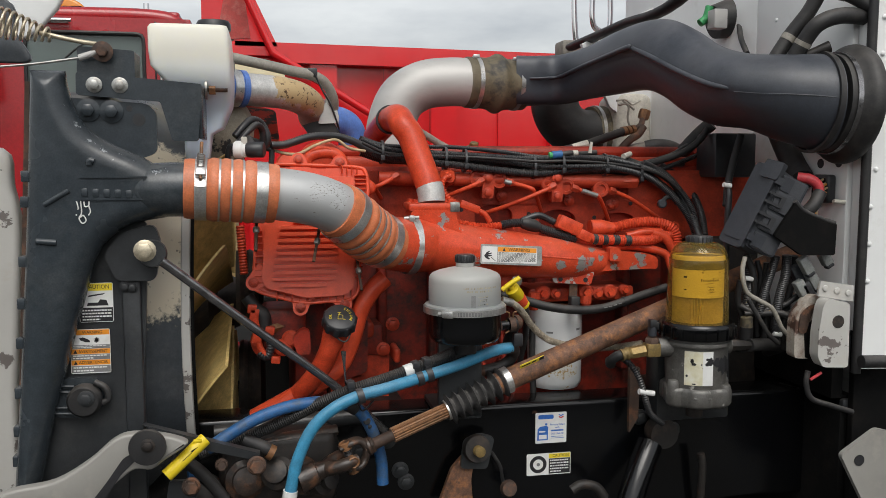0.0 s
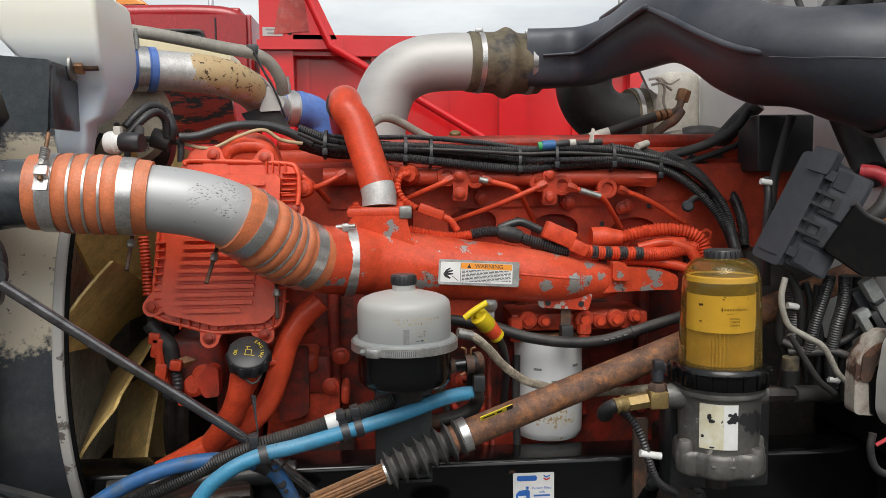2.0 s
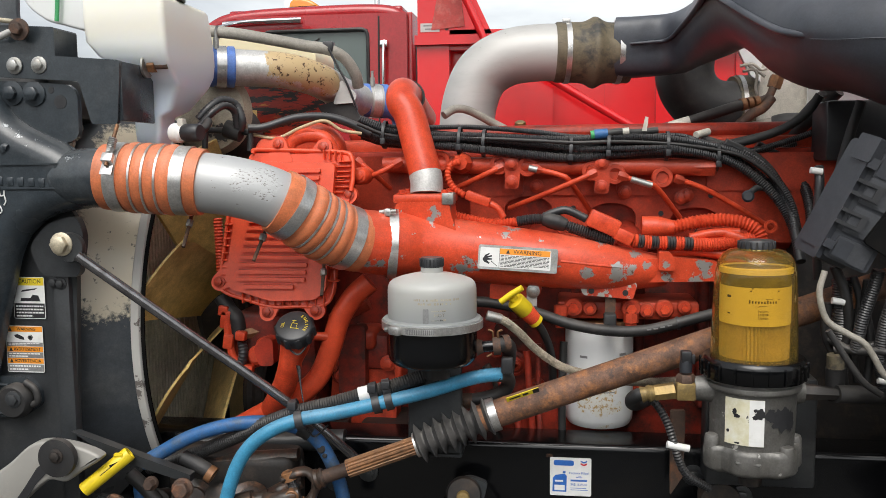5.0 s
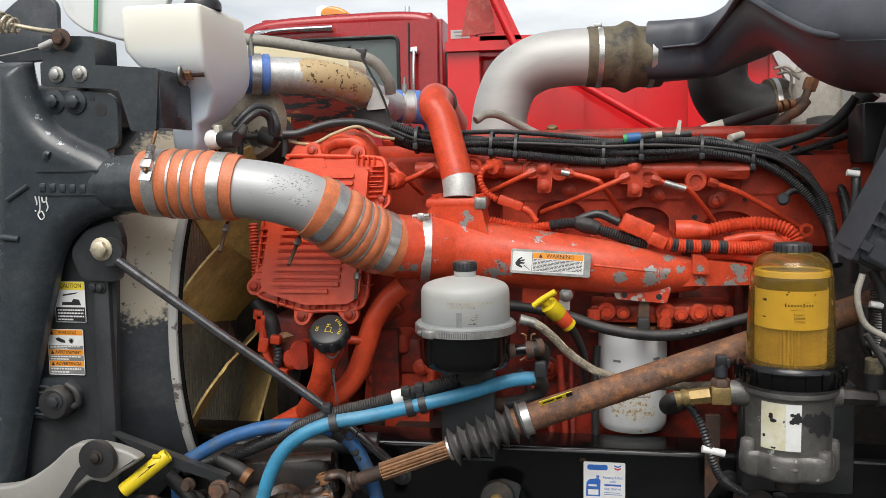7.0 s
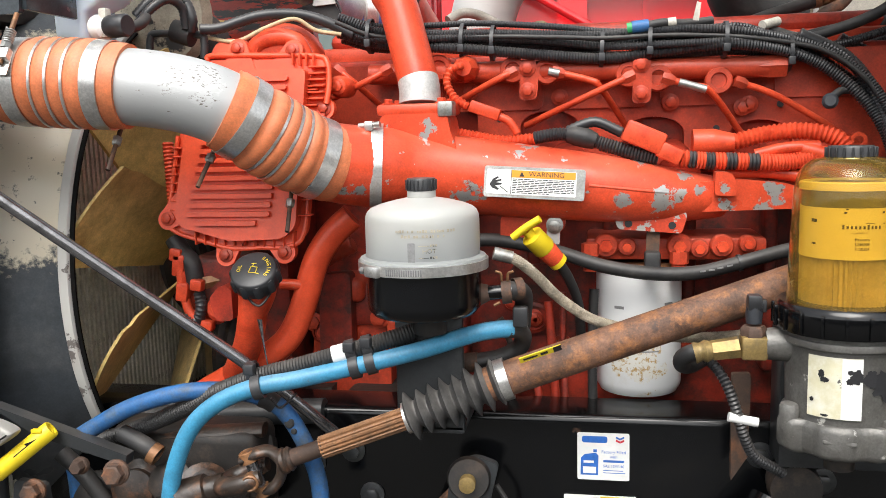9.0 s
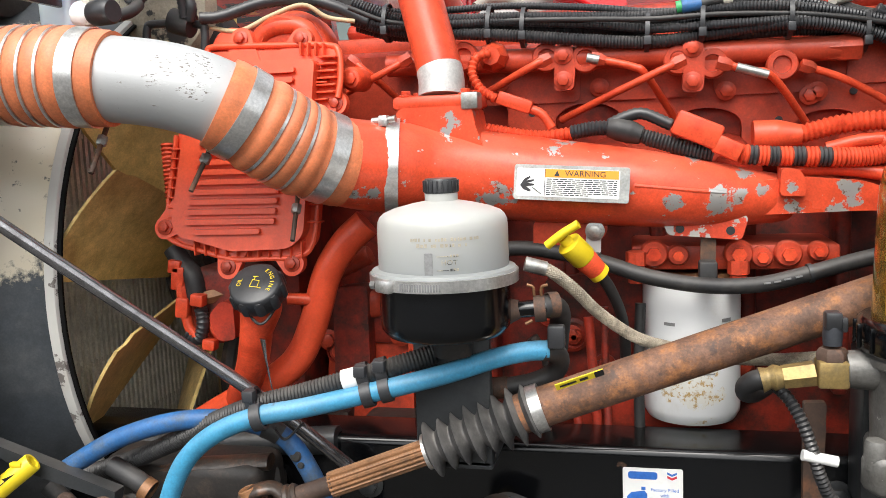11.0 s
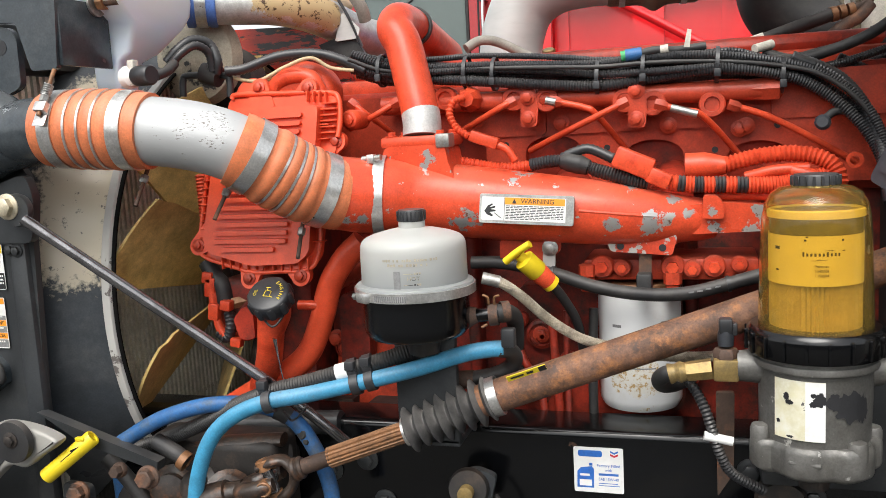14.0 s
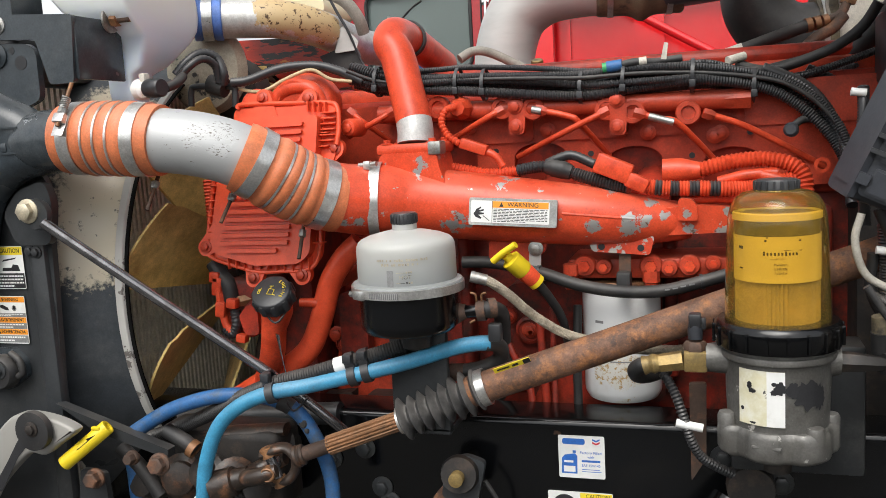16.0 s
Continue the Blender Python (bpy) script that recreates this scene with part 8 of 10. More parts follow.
part("tag", tube([(0.899, 2.398, 1.631), (0.945, 2.398, 1.644)], 0.0128, 16), CABLE_WHITE, acl, "white printed tag")
part("second_line", tube([(1.034, 2.4, 1.603), (1.055, 2.41, 1.633), (1.084, 2.42, 1.658), (1.112, 2.43, 1.673), (1.133, 2.44, 1.696)], 0.0115, 14), RUST_DARK, acl)
single("thick_grey_hose", tube([(1.071, 2.2, 1.559), (1.092, 2.19, 1.585), (1.129, 2.17, 1.625), (1.159, 2.15, 1.664), (1.183, 2.13, 1.692)], 0.0185, 18), RUBBER, "dusty dark hose rising under the duct", "hose")
for pts, m_ in (([(1.091, 2.5, 1.778), (1.111, 2.5, 1.758), (1.109, 2.5, 1.725), (1.117, 2.5, 1.698)], GREY_HOSE), ([(1.072, 2.5, 1.776), (1.1, 2.5, 1.78), (1.123, 2.5, 1.766), (1.148, 2.5, 1.778)], CABLE_WHITE), ([(1.079, 2.5, 1.763), (1.104, 2.5, 1.767), (1.13, 2.5, 1.75)], GREY_HOSE)):
    single("thin_wire", tube(pts, 0.0035, 8), m_, "thin pale wire looping behind the duct", "wire", "thin wires behind the duct")
eye = thing("cable_eyelet", (1.052, 2.06, 1.429), "red painted cable eyelet on the head", "cable end")
part("ring", lathe([(0.007, -0.002), (0.0125, -0.002), (0.0125, 0.002), (0.007, 0.002), (0.007, -0.002)], axis_matrix((1.052, 2.06, 1.429), (0, -1, 0)), 20), RED, eye)
plug_g = thing("grey_plug", (1.003, 2.03, 1.492), "dull grey plug on a short curved lead", "plug")
part("body", lathe([(0.0, 0), (0.010, 0.0), (0.0115, 0.006), (0.0115, 0.016), (0.008, 0.019), (0, 0.019)], axis_matrix((1.006, 2.045, 1.487), (-0.2, -1, 0.1)), 18), GREY_PLASTIC, plug_g)
part("lead", tube([(1.007, 2.04, 1.493), (1.022, 2.045, 1.503), (1.041, 2.05, 1.501), (1.056, 2.06, 1.488)], 0.006, 10), RUBBER, plug_g)

# ---- fuse box ----
fb = thing("fuse_box", (1.111, 1.75, 1.465), "dark grey plastic fuse box hanging at a slant", "fuse box")
C0, C1 = Vector((1.049, 1.738, 1.407)), Vector((1.128, 1.722, 1.577))
A0 = Vector((1.033, 1.8, 1.428))
D0 = Vector((1.11, 1.725, 1.369))
Ld = (C1 - C0)
lidm = frame_at(tuple(C0), Ld, A0 - C0)
ll, lw = Ld.length, (A0 - C0).length
part("lid", plate(rounded(rect(-0.004, 0, ll, lw), 0.012), -0.055, lidm, 0.006, 3), GREY_PLASTIC, fb)
part("lid_panel", plate(rounded(rect(0.012, 0.010, ll - 0.016, lw - 0.010), 0.008), 0.004, lidm @ Matrix.Translation((0, 0, -0.001)), 0.003), GREY_PLASTIC, fb)
part("lid_rib", plate(rect(0.0, -0.004, ll - 0.004, 0.008), 0.009, lidm @ Matrix.Translation((0, 0, -0.002)), 0.003), GREY_PLASTIC, fb)
sidem = frame_at(tuple(C0), Ld, C0 - D0)
sw_ = (D0 - C0).length
body = part("base", plate(rounded(rect(0.006, -sw_, ll - 0.008, -0.004), 0.008), -0.05, sidem, 0.004, 2), GREY_PLASTIC, fb, "dark side of the box behind the latches")
for k, (u, wide) in enumerate(((0.010, 0.034), (0.052, 0.042), (0.100, 0.042), (ll - 0.046, 0.036))):
    lt = part("side_panel", plate(rounded(rect(u, -sw_ * 0.90, u + wide, -0.012), 0.003), 0.006, sidem @ Matrix.Translation((0, 0, -0.001)), 0.002), LATCH_GREY, body)
    part("panel_step", plate(rect(u + 0.003, -sw_ * 0.52, u + wide - 0.003, -0.014), 0.0035, sidem @ Matrix.Translation((0, 0, 0.004)), 0.0012), GREY_PLASTIC if k in (0, 3) else LATCH_GREY, lt)
    if k in (1, 2):
        for du in (0.008, wide - 0.014):
            part("clip_arm", plate(rect(u + du, -sw_ * 0.46, u + du + 0.0055, 0.004), 0.006, sidem @ Matrix.Translation((0, 0, 0.0065)), 0.0015), PLASTIC, lt)
        part("clip_bar", plate(rect(u + 0.008, -sw_ * 0.50, u + wide - 0.0085, -sw_ * 0.36), 0.0065, sidem @ Matrix.Translation((0, 0, 0.0065)), 0.0015), PLASTIC, lt)
    else:
        part("catch", plate(rect(u + 0.010, -sw_ * 0.16, u + wide - 0.010, 0.003), 0.010, sidem @ Matrix.Translation((0, 0, 0.004)), 0.002), GREY_PLASTIC, lt)
part("end_block", plate(rounded(rect(ll - 0.030, -0.012, ll + 0.010, lw * 0.55), 0.005), 0.014, lidm @ Matrix.Translation((0, 0, -0.003)), 0.004), GREY_PLASTIC, fb)
flap = thing("fuse_box_flap", (1.197, 1.712, 1.44), "black rubber flap hanging beside the fuse box", "flap")
part("sheet", plate(rounded([(1.105, 1.433), (1.156, 1.505), (1.187, 1.481), (1.254, 1.457), (1.252, 1.388), (1.172, 1.389)], 0.006), 0.010, facing(1.712), 0.002), MATT_BLACK, flap)
part("upper_hem", tube([(1.153, 1.706, 1.506), (1.17, 1.706, 1.489), (1.188, 1.706, 1.479), (1.219, 1.706, 1.467), (1.251, 1.706, 1.457)], 0.0055, 10), RUBBER, flap, "rolled upper edge")
conn = thing("bulkhead_connector", (1.304, 1.8, 1.53), "large square black bulkhead connector on the cab wall", "connector")
cc = Vector((1.29, 1.79, 1.53))
part("shell", box((cc.x - 0.012, 1.775, cc.z - 0.032), (CX + 0.017, 1.835, cc.z + 0.032), 0.007, segments=3), PLASTIC, conn)
part("wire_block", box((cc.x - 0.017, 1.783, cc.z - 0.024), (cc.x - 0.008, 1.827, cc.z + 0.024), 0.003), MATT_BLACK, conn)
part("pin", tube([(1.277, 1.75, 1.503), (1.305, 1.75, 1.501)], 0.005, 10), CABLE_WHITE, conn)
single("battery_cable", tube([(1.193, 1.76, 1.556), (1.214, 1.745, 1.552), (1.231, 1.74, 1.536), (1.229, 1.74, 1.512), (1.207, 1.745, 1.482)], 0.0115, 16), CABLE_RED, "thick red battery cable", "cable")
single("black_battery_cable", tube([(1.233, 1.735, 1.524), (1.215, 1.73, 1.497), (1.198, 1.735, 1.479)], 0.014, 16), RUBBER, "thick black battery cable", "cable")
for k in range(10):
    pts = [(1.293, 1.79, 1.541), (1.26, 1.77, 1.534), (1.236, 1.755, 1.505), (1.229, 1.75, 1.474), (1.22, 1.76, 1.444)]
    pts = [tuple(Vector(p) + Vector((0.004 * (k % 4) - 0.006, 0.003 * (k // 4), -0.004 * (k % 3) + 0.0035 * (k - 5) * (1 - i / 4)))) for i, p in enumerate(pts)]
    single("fuse_box_wire", tube(pts, 0.0026, 8), CABLE_ORANGE if k % 3 else CABLE_TAN, "orange brown wire of the bulkhead connector", "wire", "bulkhead wires")

# wires and looms below and behind the fuse box
VLOOMS = [
    ([(1.148, 1.76, 1.384), (1.141, 1.765, 1.35), (1.129, 1.77, 1.301), (1.124, 1.78, 1.251)], 0.013),
    ([(1.168, 1.75, 1.385), (1.169, 1.755, 1.341), (1.16, 1.76, 1.293), (1.159, 1.77, 1.243), (1.174, 1.79, 1.188)], 0.014),
    ([(1.105, 1.8, 1.364), (1.108, 1.8, 1.315), (1.11, 1.81, 1.244), (1.111, 1.83, 1.158)], 0.020),
    ([(1.081, 1.86, 1.545), (1.08, 1.85, 1.511), (1.078, 1.85, 1.457), (1.085, 1.86, 1.355)], 0.010),
]
for pts, r in VLOOMS:
    single("loom", loom(pts, r * 0.8, 0.0042, 0.10), CONDUIT, "black corrugated loom below the fuse box", "cable", "looms below the fuse box")
for a in ((1.073, 1.848, 1.536), (1.095, 1.782, 1.329), (1.167, 1.775, 1.202)):
    single("white_tape_tag", tube([tuple(Vector(a) + Vector((-0.009, 0, 0.003))), tuple(Vector(a) + Vector((0.010, 0, 0.0)))], 0.0055, 12), WHITE_PRINT, "white tape tag on a loom", "cable tag", "loom tags")
THIN = [
    ([(1.063, 1.745, 1.384), (1.055, 1.74, 1.35), (1.067, 1.74, 1.308), (1.096, 1.735, 1.288), (1.12, 1.73, 1.274), (1.135, 1.73, 1.253), (1.154, 1.735, 1.223), (1.187, 1.75, 1.199)], 0.005, GREY_HOSE, "grey cable looping below the fuse box"),
    ([(1.068, 1.735, 1.292), (1.097, 1.735, 1.247), (1.125, 1.74, 1.21), (1.155, 1.75, 1.188)], 0.0052, RUBBER, "thin black cable ending in a white tag"),
    ([(1.193, 1.75, 1.242), (1.159, 1.76, 1.255), (1.119, 1.78, 1.251), (1.088, 1.8, 1.266)], 0.007, RUBBER, "black cable crossing under the looms"),
    ([(1.216, 1.74, 1.296), (1.193, 1.75, 1.266), (1.179, 1.77, 1.232), (1.199, 1.8, 1.165)], 0.006, RUBBER, "black cable beside the hinge"),
    ([(1.183, 1.68, 1.14), (1.18, 1.68, 1.112), (1.194, 1.68, 1.079), (1.241, 1.68, 1.061), (1.303, 1.69, 1.04)], 0.006, RUBBER, "thin black cable under the cab corner"),
]
for pts, r, m_, lab in THIN:
    single("cable", tube(pts, r, 12), m_, lab, "cable")
single("red_wire", tube([(1.186, 1.675, 1.122), (1.212, 1.675, 1.136)], 0.0032, 8), CABLE_RED, "short red wire under the cab corner", "wire")
for a, mt in (((1.198, 1.74, 1.311), DULL_CLEAR), ((1.226, 1.74, 1.329), DULL_CLEAR), ((1.199, 1.73, 1.364), DULL_CLEAR), ((1.245, 1.73, 1.382), DULL_CLEAR), ((1.199, 1.76, 1.342), LATCH_GREY), ((1.213, 1.74, 1.306), PLASTIC)):
    rot = Matrix.Rotation(radians(-32), 4, "Y")
    c = thing("wire_connector", a, "small plastic wire connector below the flap", "connector", "wire connectors")
    part("housing", box((-0.010, -0.010, -0.020), (0.012, 0.010, 0.020), 0.003, Matrix.Translation(a) @ rot), mt, c)
    part("cap", box((-0.008, -0.008, -0.028), (0.010, 0.008, -0.019), 0.002, Matrix.Translation(a) @ rot), PLASTIC, c)
DROPS = [
    ([(1.091, 1.79, 1.385), (1.107, 1.785, 1.342), (1.115, 1.79, 1.288), (1.11, 1.8, 1.226), (1.121, 1.81, 1.169)], 0.0085),
    ([(1.12, 1.79, 1.37), (1.131, 1.79, 1.326), (1.125, 1.8, 1.266), (1.138, 1.81, 1.193)], 0.0060),
    ([(1.138, 1.78, 1.366), (1.139, 1.785, 1.317), (1.15, 1.79, 1.262), (1.149, 1.8, 1.186)], 0.0070),
    ([(1.198, 1.77, 1.381), (1.2, 1.775, 1.328), (1.192, 1.78, 1.279), (1.2, 1.8, 1.195)], 0.0090),
    ([(1.086, 1.8, 1.325), (1.084, 1.805, 1.275), (1.102, 1.81, 1.224), (1.099, 1.82, 1.161)], 0.0075),
    ([(1.094, 1.79, 1.249), (1.134, 1.78, 1.258), (1.175, 1.77, 1.269), (1.208, 1.765, 1.291)], 0.0065),
]
for pts, r in DROPS:
    single("dangling_cable", tube(pts, r, 10), RUBBER, "dusty black cable hanging below the fuse box", "cable", "cables below the fuse box")
sleeve = thing("loom_sleeve", (1.095, 1.79, 1.2), "black sleeve with a tan collar on a loom", "sleeve")
part("sleeve_body", tube([(1.096, 1.785, 1.222), (1.098, 1.79, 1.188)], 0.015, 18), RUBBER, sleeve)
part("collar", tube([(1.095, 1.783, 1.243), (1.096, 1.785, 1.222)], 0.0135, 18), TAN_RUBBER, sleeve, "muddy tan collar")
relay = thing("relay_module", (1.267, 2.2, 1.618), "black electrical module behind the looms", "module")
part("case", box(((1.191, 2.15, 1.573)[0], 2.12, (1.192, 2.15, 1.555)[2]), ((1.303, 2.15, 1.662)[0], 2.22, (1.261, 2.15, 1.665)[2]), 0.006), PLASTIC, relay)
part("lead", tube([(1.237, 2.08, 1.66), (1.22, 2.08, 1.602), (1.206, 2.08, 1.544), (1.191, 2.06, 1.487)], 0.009, 12), RUBBER, relay)
relay.location += Vector((-0.055, -0.10, -0.002))
single("cab_lower_loom", tube([(1.266, 1.95, 1.662), (1.278, 1.93, 1.614), (1.283, 1.9, 1.573), (1.272, 1.86, 1.547)], 0.028, 16), RUBBER, "thick black taped loom under the duct", "cable")

# ---- wiring harness over the engine ----
harness = thing("engine_wiring_harness", (0.614, 2.05, 1.589), "bundle of black corrugated looms tied over the engine", "wiring harness")
H0 = [(0.257, 2.04, 1.628), (0.316, 2.05, 1.609), (0.403, 2.05, 1.602), (0.48, 2.05, 1.598), (0.601, 2.05, 1.587), (0.679, 2.05, 1.58), (0.754, 2.05, 1.583), (0.821, 2.05, 1.585), (0.88, 2.05, 1.583), (0.95, 2.06, 1.572), (1.0, 2.06, 1.553), (1.048, 2.05, 1.512), (1.078, 2.04, 1.462), (1.092, 2.02, 1.397)]
rng = random.Random(4)
STR = [(-0.010, 0.014, 0.0080), (0.012, 0.013, 0.0075), (-0.014, 0.000, 0.0072), (0.008, 0.002, 0.0078), (-0.012, -0.013, 0.0100), (0.010, -0.012, 0.0085), (0.0, 0.023, 0.0058), (-0.019, 0.007, 0.0045)]
for k, (dy, dz, r) in enumerate(STR):
    ph = rng.uniform(0, 6)
    pts = [tuple(Vector(p) + Vector((0, dy + 0.004 * math.sin(ph + i * 1.3), dz + 0.005 * math.sin(ph * 2 + i * 0.9)))) for i, p in enumerate(H0)]
    if k in (1, 6):
        pts = pts[:9] + [(0.945, 2.07, 1.586), (1.006, 2.09, 1.596), (1.065, 2.11, 1.611), (1.116, 2.13, 1.635)]
    if k in (2, 5):
        pts = pts[:9] + [(0.95, 2.08 + dy, 1.574 + dz), (1.01, 2.10 + dy, 1.572 + dz), (1.07, 2.12 + dy, 1.585 + dz), (1.15, 2.15 + dy, 1.61 + dz)]
    if k in (1, 7):
        part("cable", tube(pts, r * 0.8, 12), RUBBER, harness)
    else:
        part("loom", loom(pts, r * 0.93, 0.0044, 0.17), CONDUIT, harness)
for p in ((0.456, 2.05, 1.599), (0.504, 2.05, 1.594), (0.673, 2.05, 1.577), (0.744, 2.05, 1.584), (0.855, 2.05, 1.584), (0.949, 2.06, 1.562), (0.306, 2.05, 1.613)):
    tie = part("cable_tie", band(p, (1, 0, -0.05), 0.0262, 0.006, 0.0018, 20), PLASTIC, harness)
    part("tie_head", box((-0.005, -0.004, -0.006), (0.005, 0.004, 0.006), 0.001, Matrix.Translation(Vector(p) + Vector((0, -0.026, -0.013)))), PLASTIC, tie)
single("front_loom", loom([(0.054, 1.96, 1.626), (0.084, 1.97, 1.628), (0.141, 1.99, 1.646), (0.197, 2.01, 1.648), (0.24, 2.02, 1.636), (0.282, 2.03, 1.614)], 0.0092, 0.0065), CONDUIT, "black corrugated loom running to the front of the engine", "cable")
single("tan_wire", tube([(0.057, 1.975, 1.615), (0.107, 1.975, 1.607), (0.15, 1.99, 1.627), (0.195, 2, 1.64), (0.227, 2.01, 1.622), (0.265, 2.02, 1.615)], 0.0034, 10), CABLE_TAN, "tan wire lying along the front loom", "wire")
single("front_loom_branch", loom([(-0.02, 1.9, 1.642), (-0.003, 1.91, 1.663), (0.015, 1.93, 1.679), (0.035, 1.95, 1.671), (0.047, 1.95, 1.642), (0.041, 1.955, 1.623)], 0.0085, 0.0065), CONDUIT, "black corrugated loom arching to the level sensor", "cable")
single("front_loom_branch", loom([(-0.013, 1.89, 1.629), (0.008, 1.9, 1.654), (0.025, 1.92, 1.668), (0.036, 1.94, 1.657), (0.036, 1.95, 1.628)], 0.0075, 0.0065), CONDUIT, "black corrugated loom arching to the level sensor", "cable")
single("sensor_lead", tube([(0.007, 1.83, 1.616), (0.014, 1.85, 1.624), (0.008, 1.88, 1.637)], 0.008, 12), RUBBER, "black lead of the level sensor", "cable")
wb = thing("loom_bracket", (0.002, 1.98, 1.602), "black wire bracket holding the front loom", "bracket")
part("frame", tube([(-0.039, 1.97, 1.589), (-0.036, 1.97, 1.617), (-0.023, 1.97, 1.624), (0.047, 1.97, 1.619), (0.055, 1.97, 1.608), (0.053, 1.97, 1.583)], 0.006, 10), BLACK, wb)
part("block", tube([(0.008, 1.965, 1.627), (0.039, 1.965, 1.617)], 0.018, 14), RUBBER, wb)
single("tensioner_cover", lathe([(0.0, 0), (0.085, 0.0), (0.09, 0.01), (0.08, 0.03), (0.03, 0.05), (0, 0.05)], axis_matrix((-0.073, 2.1, 1.665), (0, -1, 0)), 36), TAN, "pale dusty round cover behind the front looms", "cover")
# drooping tail to the rear
single("rear_loom", loom([(0.963, 2.06, 1.589), (1.022, 2.06, 1.559), (1.056, 2.05, 1.52), (1.079, 2.03, 1.465), (1.083, 1.99, 1.41), (1.083, 1.96, 1.373)], 0.0100, 0.0052, 0.10), CONDUIT, "thick corrugated loom dropping behind the fuel filter", "cable")
single("rear_loom", loom([(1.034, 2.12, 1.585), (1.087, 2.12, 1.553), (1.119, 2.1, 1.509), (1.124, 2.06, 1.457), (1.118, 2.03, 1.407)], 0.0105, 0.0052, 0.10), CONDUIT, "thick corrugated loom dropping behind the fuel filter", "cable")
single("rear_cable", tube([(0.922, 2.08, 1.599), (0.969, 2.08, 1.585), (1.025, 2.08, 1.597), (1.073, 2.07, 1.615), (1.11, 2.06, 1.642), (1.131, 2.05, 1.675)], 0.0085, 14), RUBBER, "black cable rising to the cab wall", "cable")
hc = thing("blue_plug", (0.718, 2.04, 1.609), "small blue and white plug on the harness", "connector")
part("blue_body", tube([(0.718, 2.04, 1.607), (0.743, 2.04, 1.609)], 0.010, 14), DEEP_BLUE, hc)
part("green_end", tube([(0.711, 2.04, 1.606), (0.718, 2.04, 1.607)], 0.0085, 12), GREEN, hc)
part("wire_tail", tube([(0.743, 2.04, 1.609), (0.765, 2.04, 1.612), (0.795, 2.05, 1.61), (0.838, 2.06, 1.614)], 0.007, 12), RUBBER, hc)
for a, b in (((0.771, 2.04, 1.612), (0.783, 2.04, 1.613)), ((0.91, 2.06, 1.604), (0.936, 2.08, 1.611))):
    single("white_tape_tag", tube([a, b], 0.0072, 14), CABLE_WHITE, "white tape tag on a loom", "cable tag", "loom tags")
single("tie_tail", plate([(0.806, 1.613), (0.815, 1.612), (0.818, 1.638), (0.812, 1.64)], 0.0012, facing(2.03), 0), CABLE_WHITE, "cut white cable tie end", "cable tie")
single("top_rail_line", tube([(0.618, 2.22, 1.614), (0.689, 2.22, 1.61), (0.783, 2.22, 1.611)], 0.0075, 12), GREY_HOSE, "grey metal line on top of the engine", "pipe")
single("grey_breather_hose", tube([(0.39, 2.3, 1.662), (0.414, 2.32, 1.677), (0.448, 2.34, 1.672), (0.511, 2.36, 1.638), (0.55, 2.36, 1.62)], 0.0095, 14), GREY_HOSE, "grey breather hose over the engine", "hose")
for p in ((0.567, 2.22, 1.627), (0.711, 2.22, 1.612)):
    part("bolt", bolt(p, (0, -0.4, 1), r=0.012, h=0.016), BRASS, engine)

# red and black engine loom on the manifold
ml = thing("injector_loom", (0.784, 1.965, 1.41), "engine loom with red overspray over black corrugation", "cable")
part("taped_end", loom([(0.573, 1.97, 1.445), (0.609, 1.968, 1.45), (0.64, 1.966, 1.446), (0.676, 1.965, 1.434)], 0.0105, 0.0046, 0.16), CONDUIT, ml)
part("tape_wrap", tube([(0.622, 1.967, 1.449), (0.634, 1.966, 1.4475), (0.650, 1.966, 1.443), (0.664, 1.965, 1.438)], [0.0115, 0.0150, 0.0150, 0.0118], 16), RUBBER, ml)
part("small_loop", loom([(0.623, 1.968, 1.454), (0.645, 1.968, 1.463), (0.667, 1.968, 1.466), (0.702, 1.966, 1.45)], 0.0085, 0.0065), CONDUIT, ml)
part("loom", loom([(0.671, 1.965, 1.435), (0.716, 1.962, 1.421), (0.753, 1.962, 1.412)], 0.0115, 0.0046, 0.16), CONDUIT, ml)
seg_pts = spline([(0.785, 1.962, 1.411), (0.819, 1.965, 1.407), (0.864, 1.97, 1.405), (0.911, 1.975, 1.402)], 12)
for k in range(9):
    a = int(k * (len(seg_pts) - 1) / 9)
    b = int((k + 1) * (len(seg_pts) - 1) / 9)
    part("loom_section", loom([tuple(q) for q in seg_pts[a:b + 1]], 0.0134, 0.0046, 0.16), CONDUIT if k % 2 else RED, ml)
part("red_loom", loom([(0.911, 1.975, 1.402), (0.944, 1.98, 1.403), (0.98, 1.985, 1.41), (1.011, 1.99, 1.414)], 0.0132, 0.0046, 0.16), RED, ml)
part("connector", box((-0.030, -0.014, -0.016), (0.030, 0.014, 0.016), 0.004, Matrix.Translation((0.733, 1.955, 1.443)) @ Matrix.Rotation(radians(24), 4, "Y")), RED, ml, "red painted square connector")
part("connector_end", box((-0.018, -0.011, -0.012), (0.018, 0.011, 0.012), 0.004, Matrix.Translation((0.769, 1.953, 1.419)) @ Matrix.Rotation(radians(26), 4, "Y")), RED, ml)
rl = thing("red_rear_loom", (0.95, 2, 1.444), "red painted corrugated loom curving down at the rear", "cable")
part("loom", loom([(0.865, 2.005, 1.432), (0.91, 2, 1.443), (0.957, 1.995, 1.446), (0.996, 1.99, 1.438), (1.017, 1.985, 1.419), (1.019, 1.98, 1.382), (1.009, 1.97, 1.337)], 0.0135, 0.0068, 0.2), RED, rl)
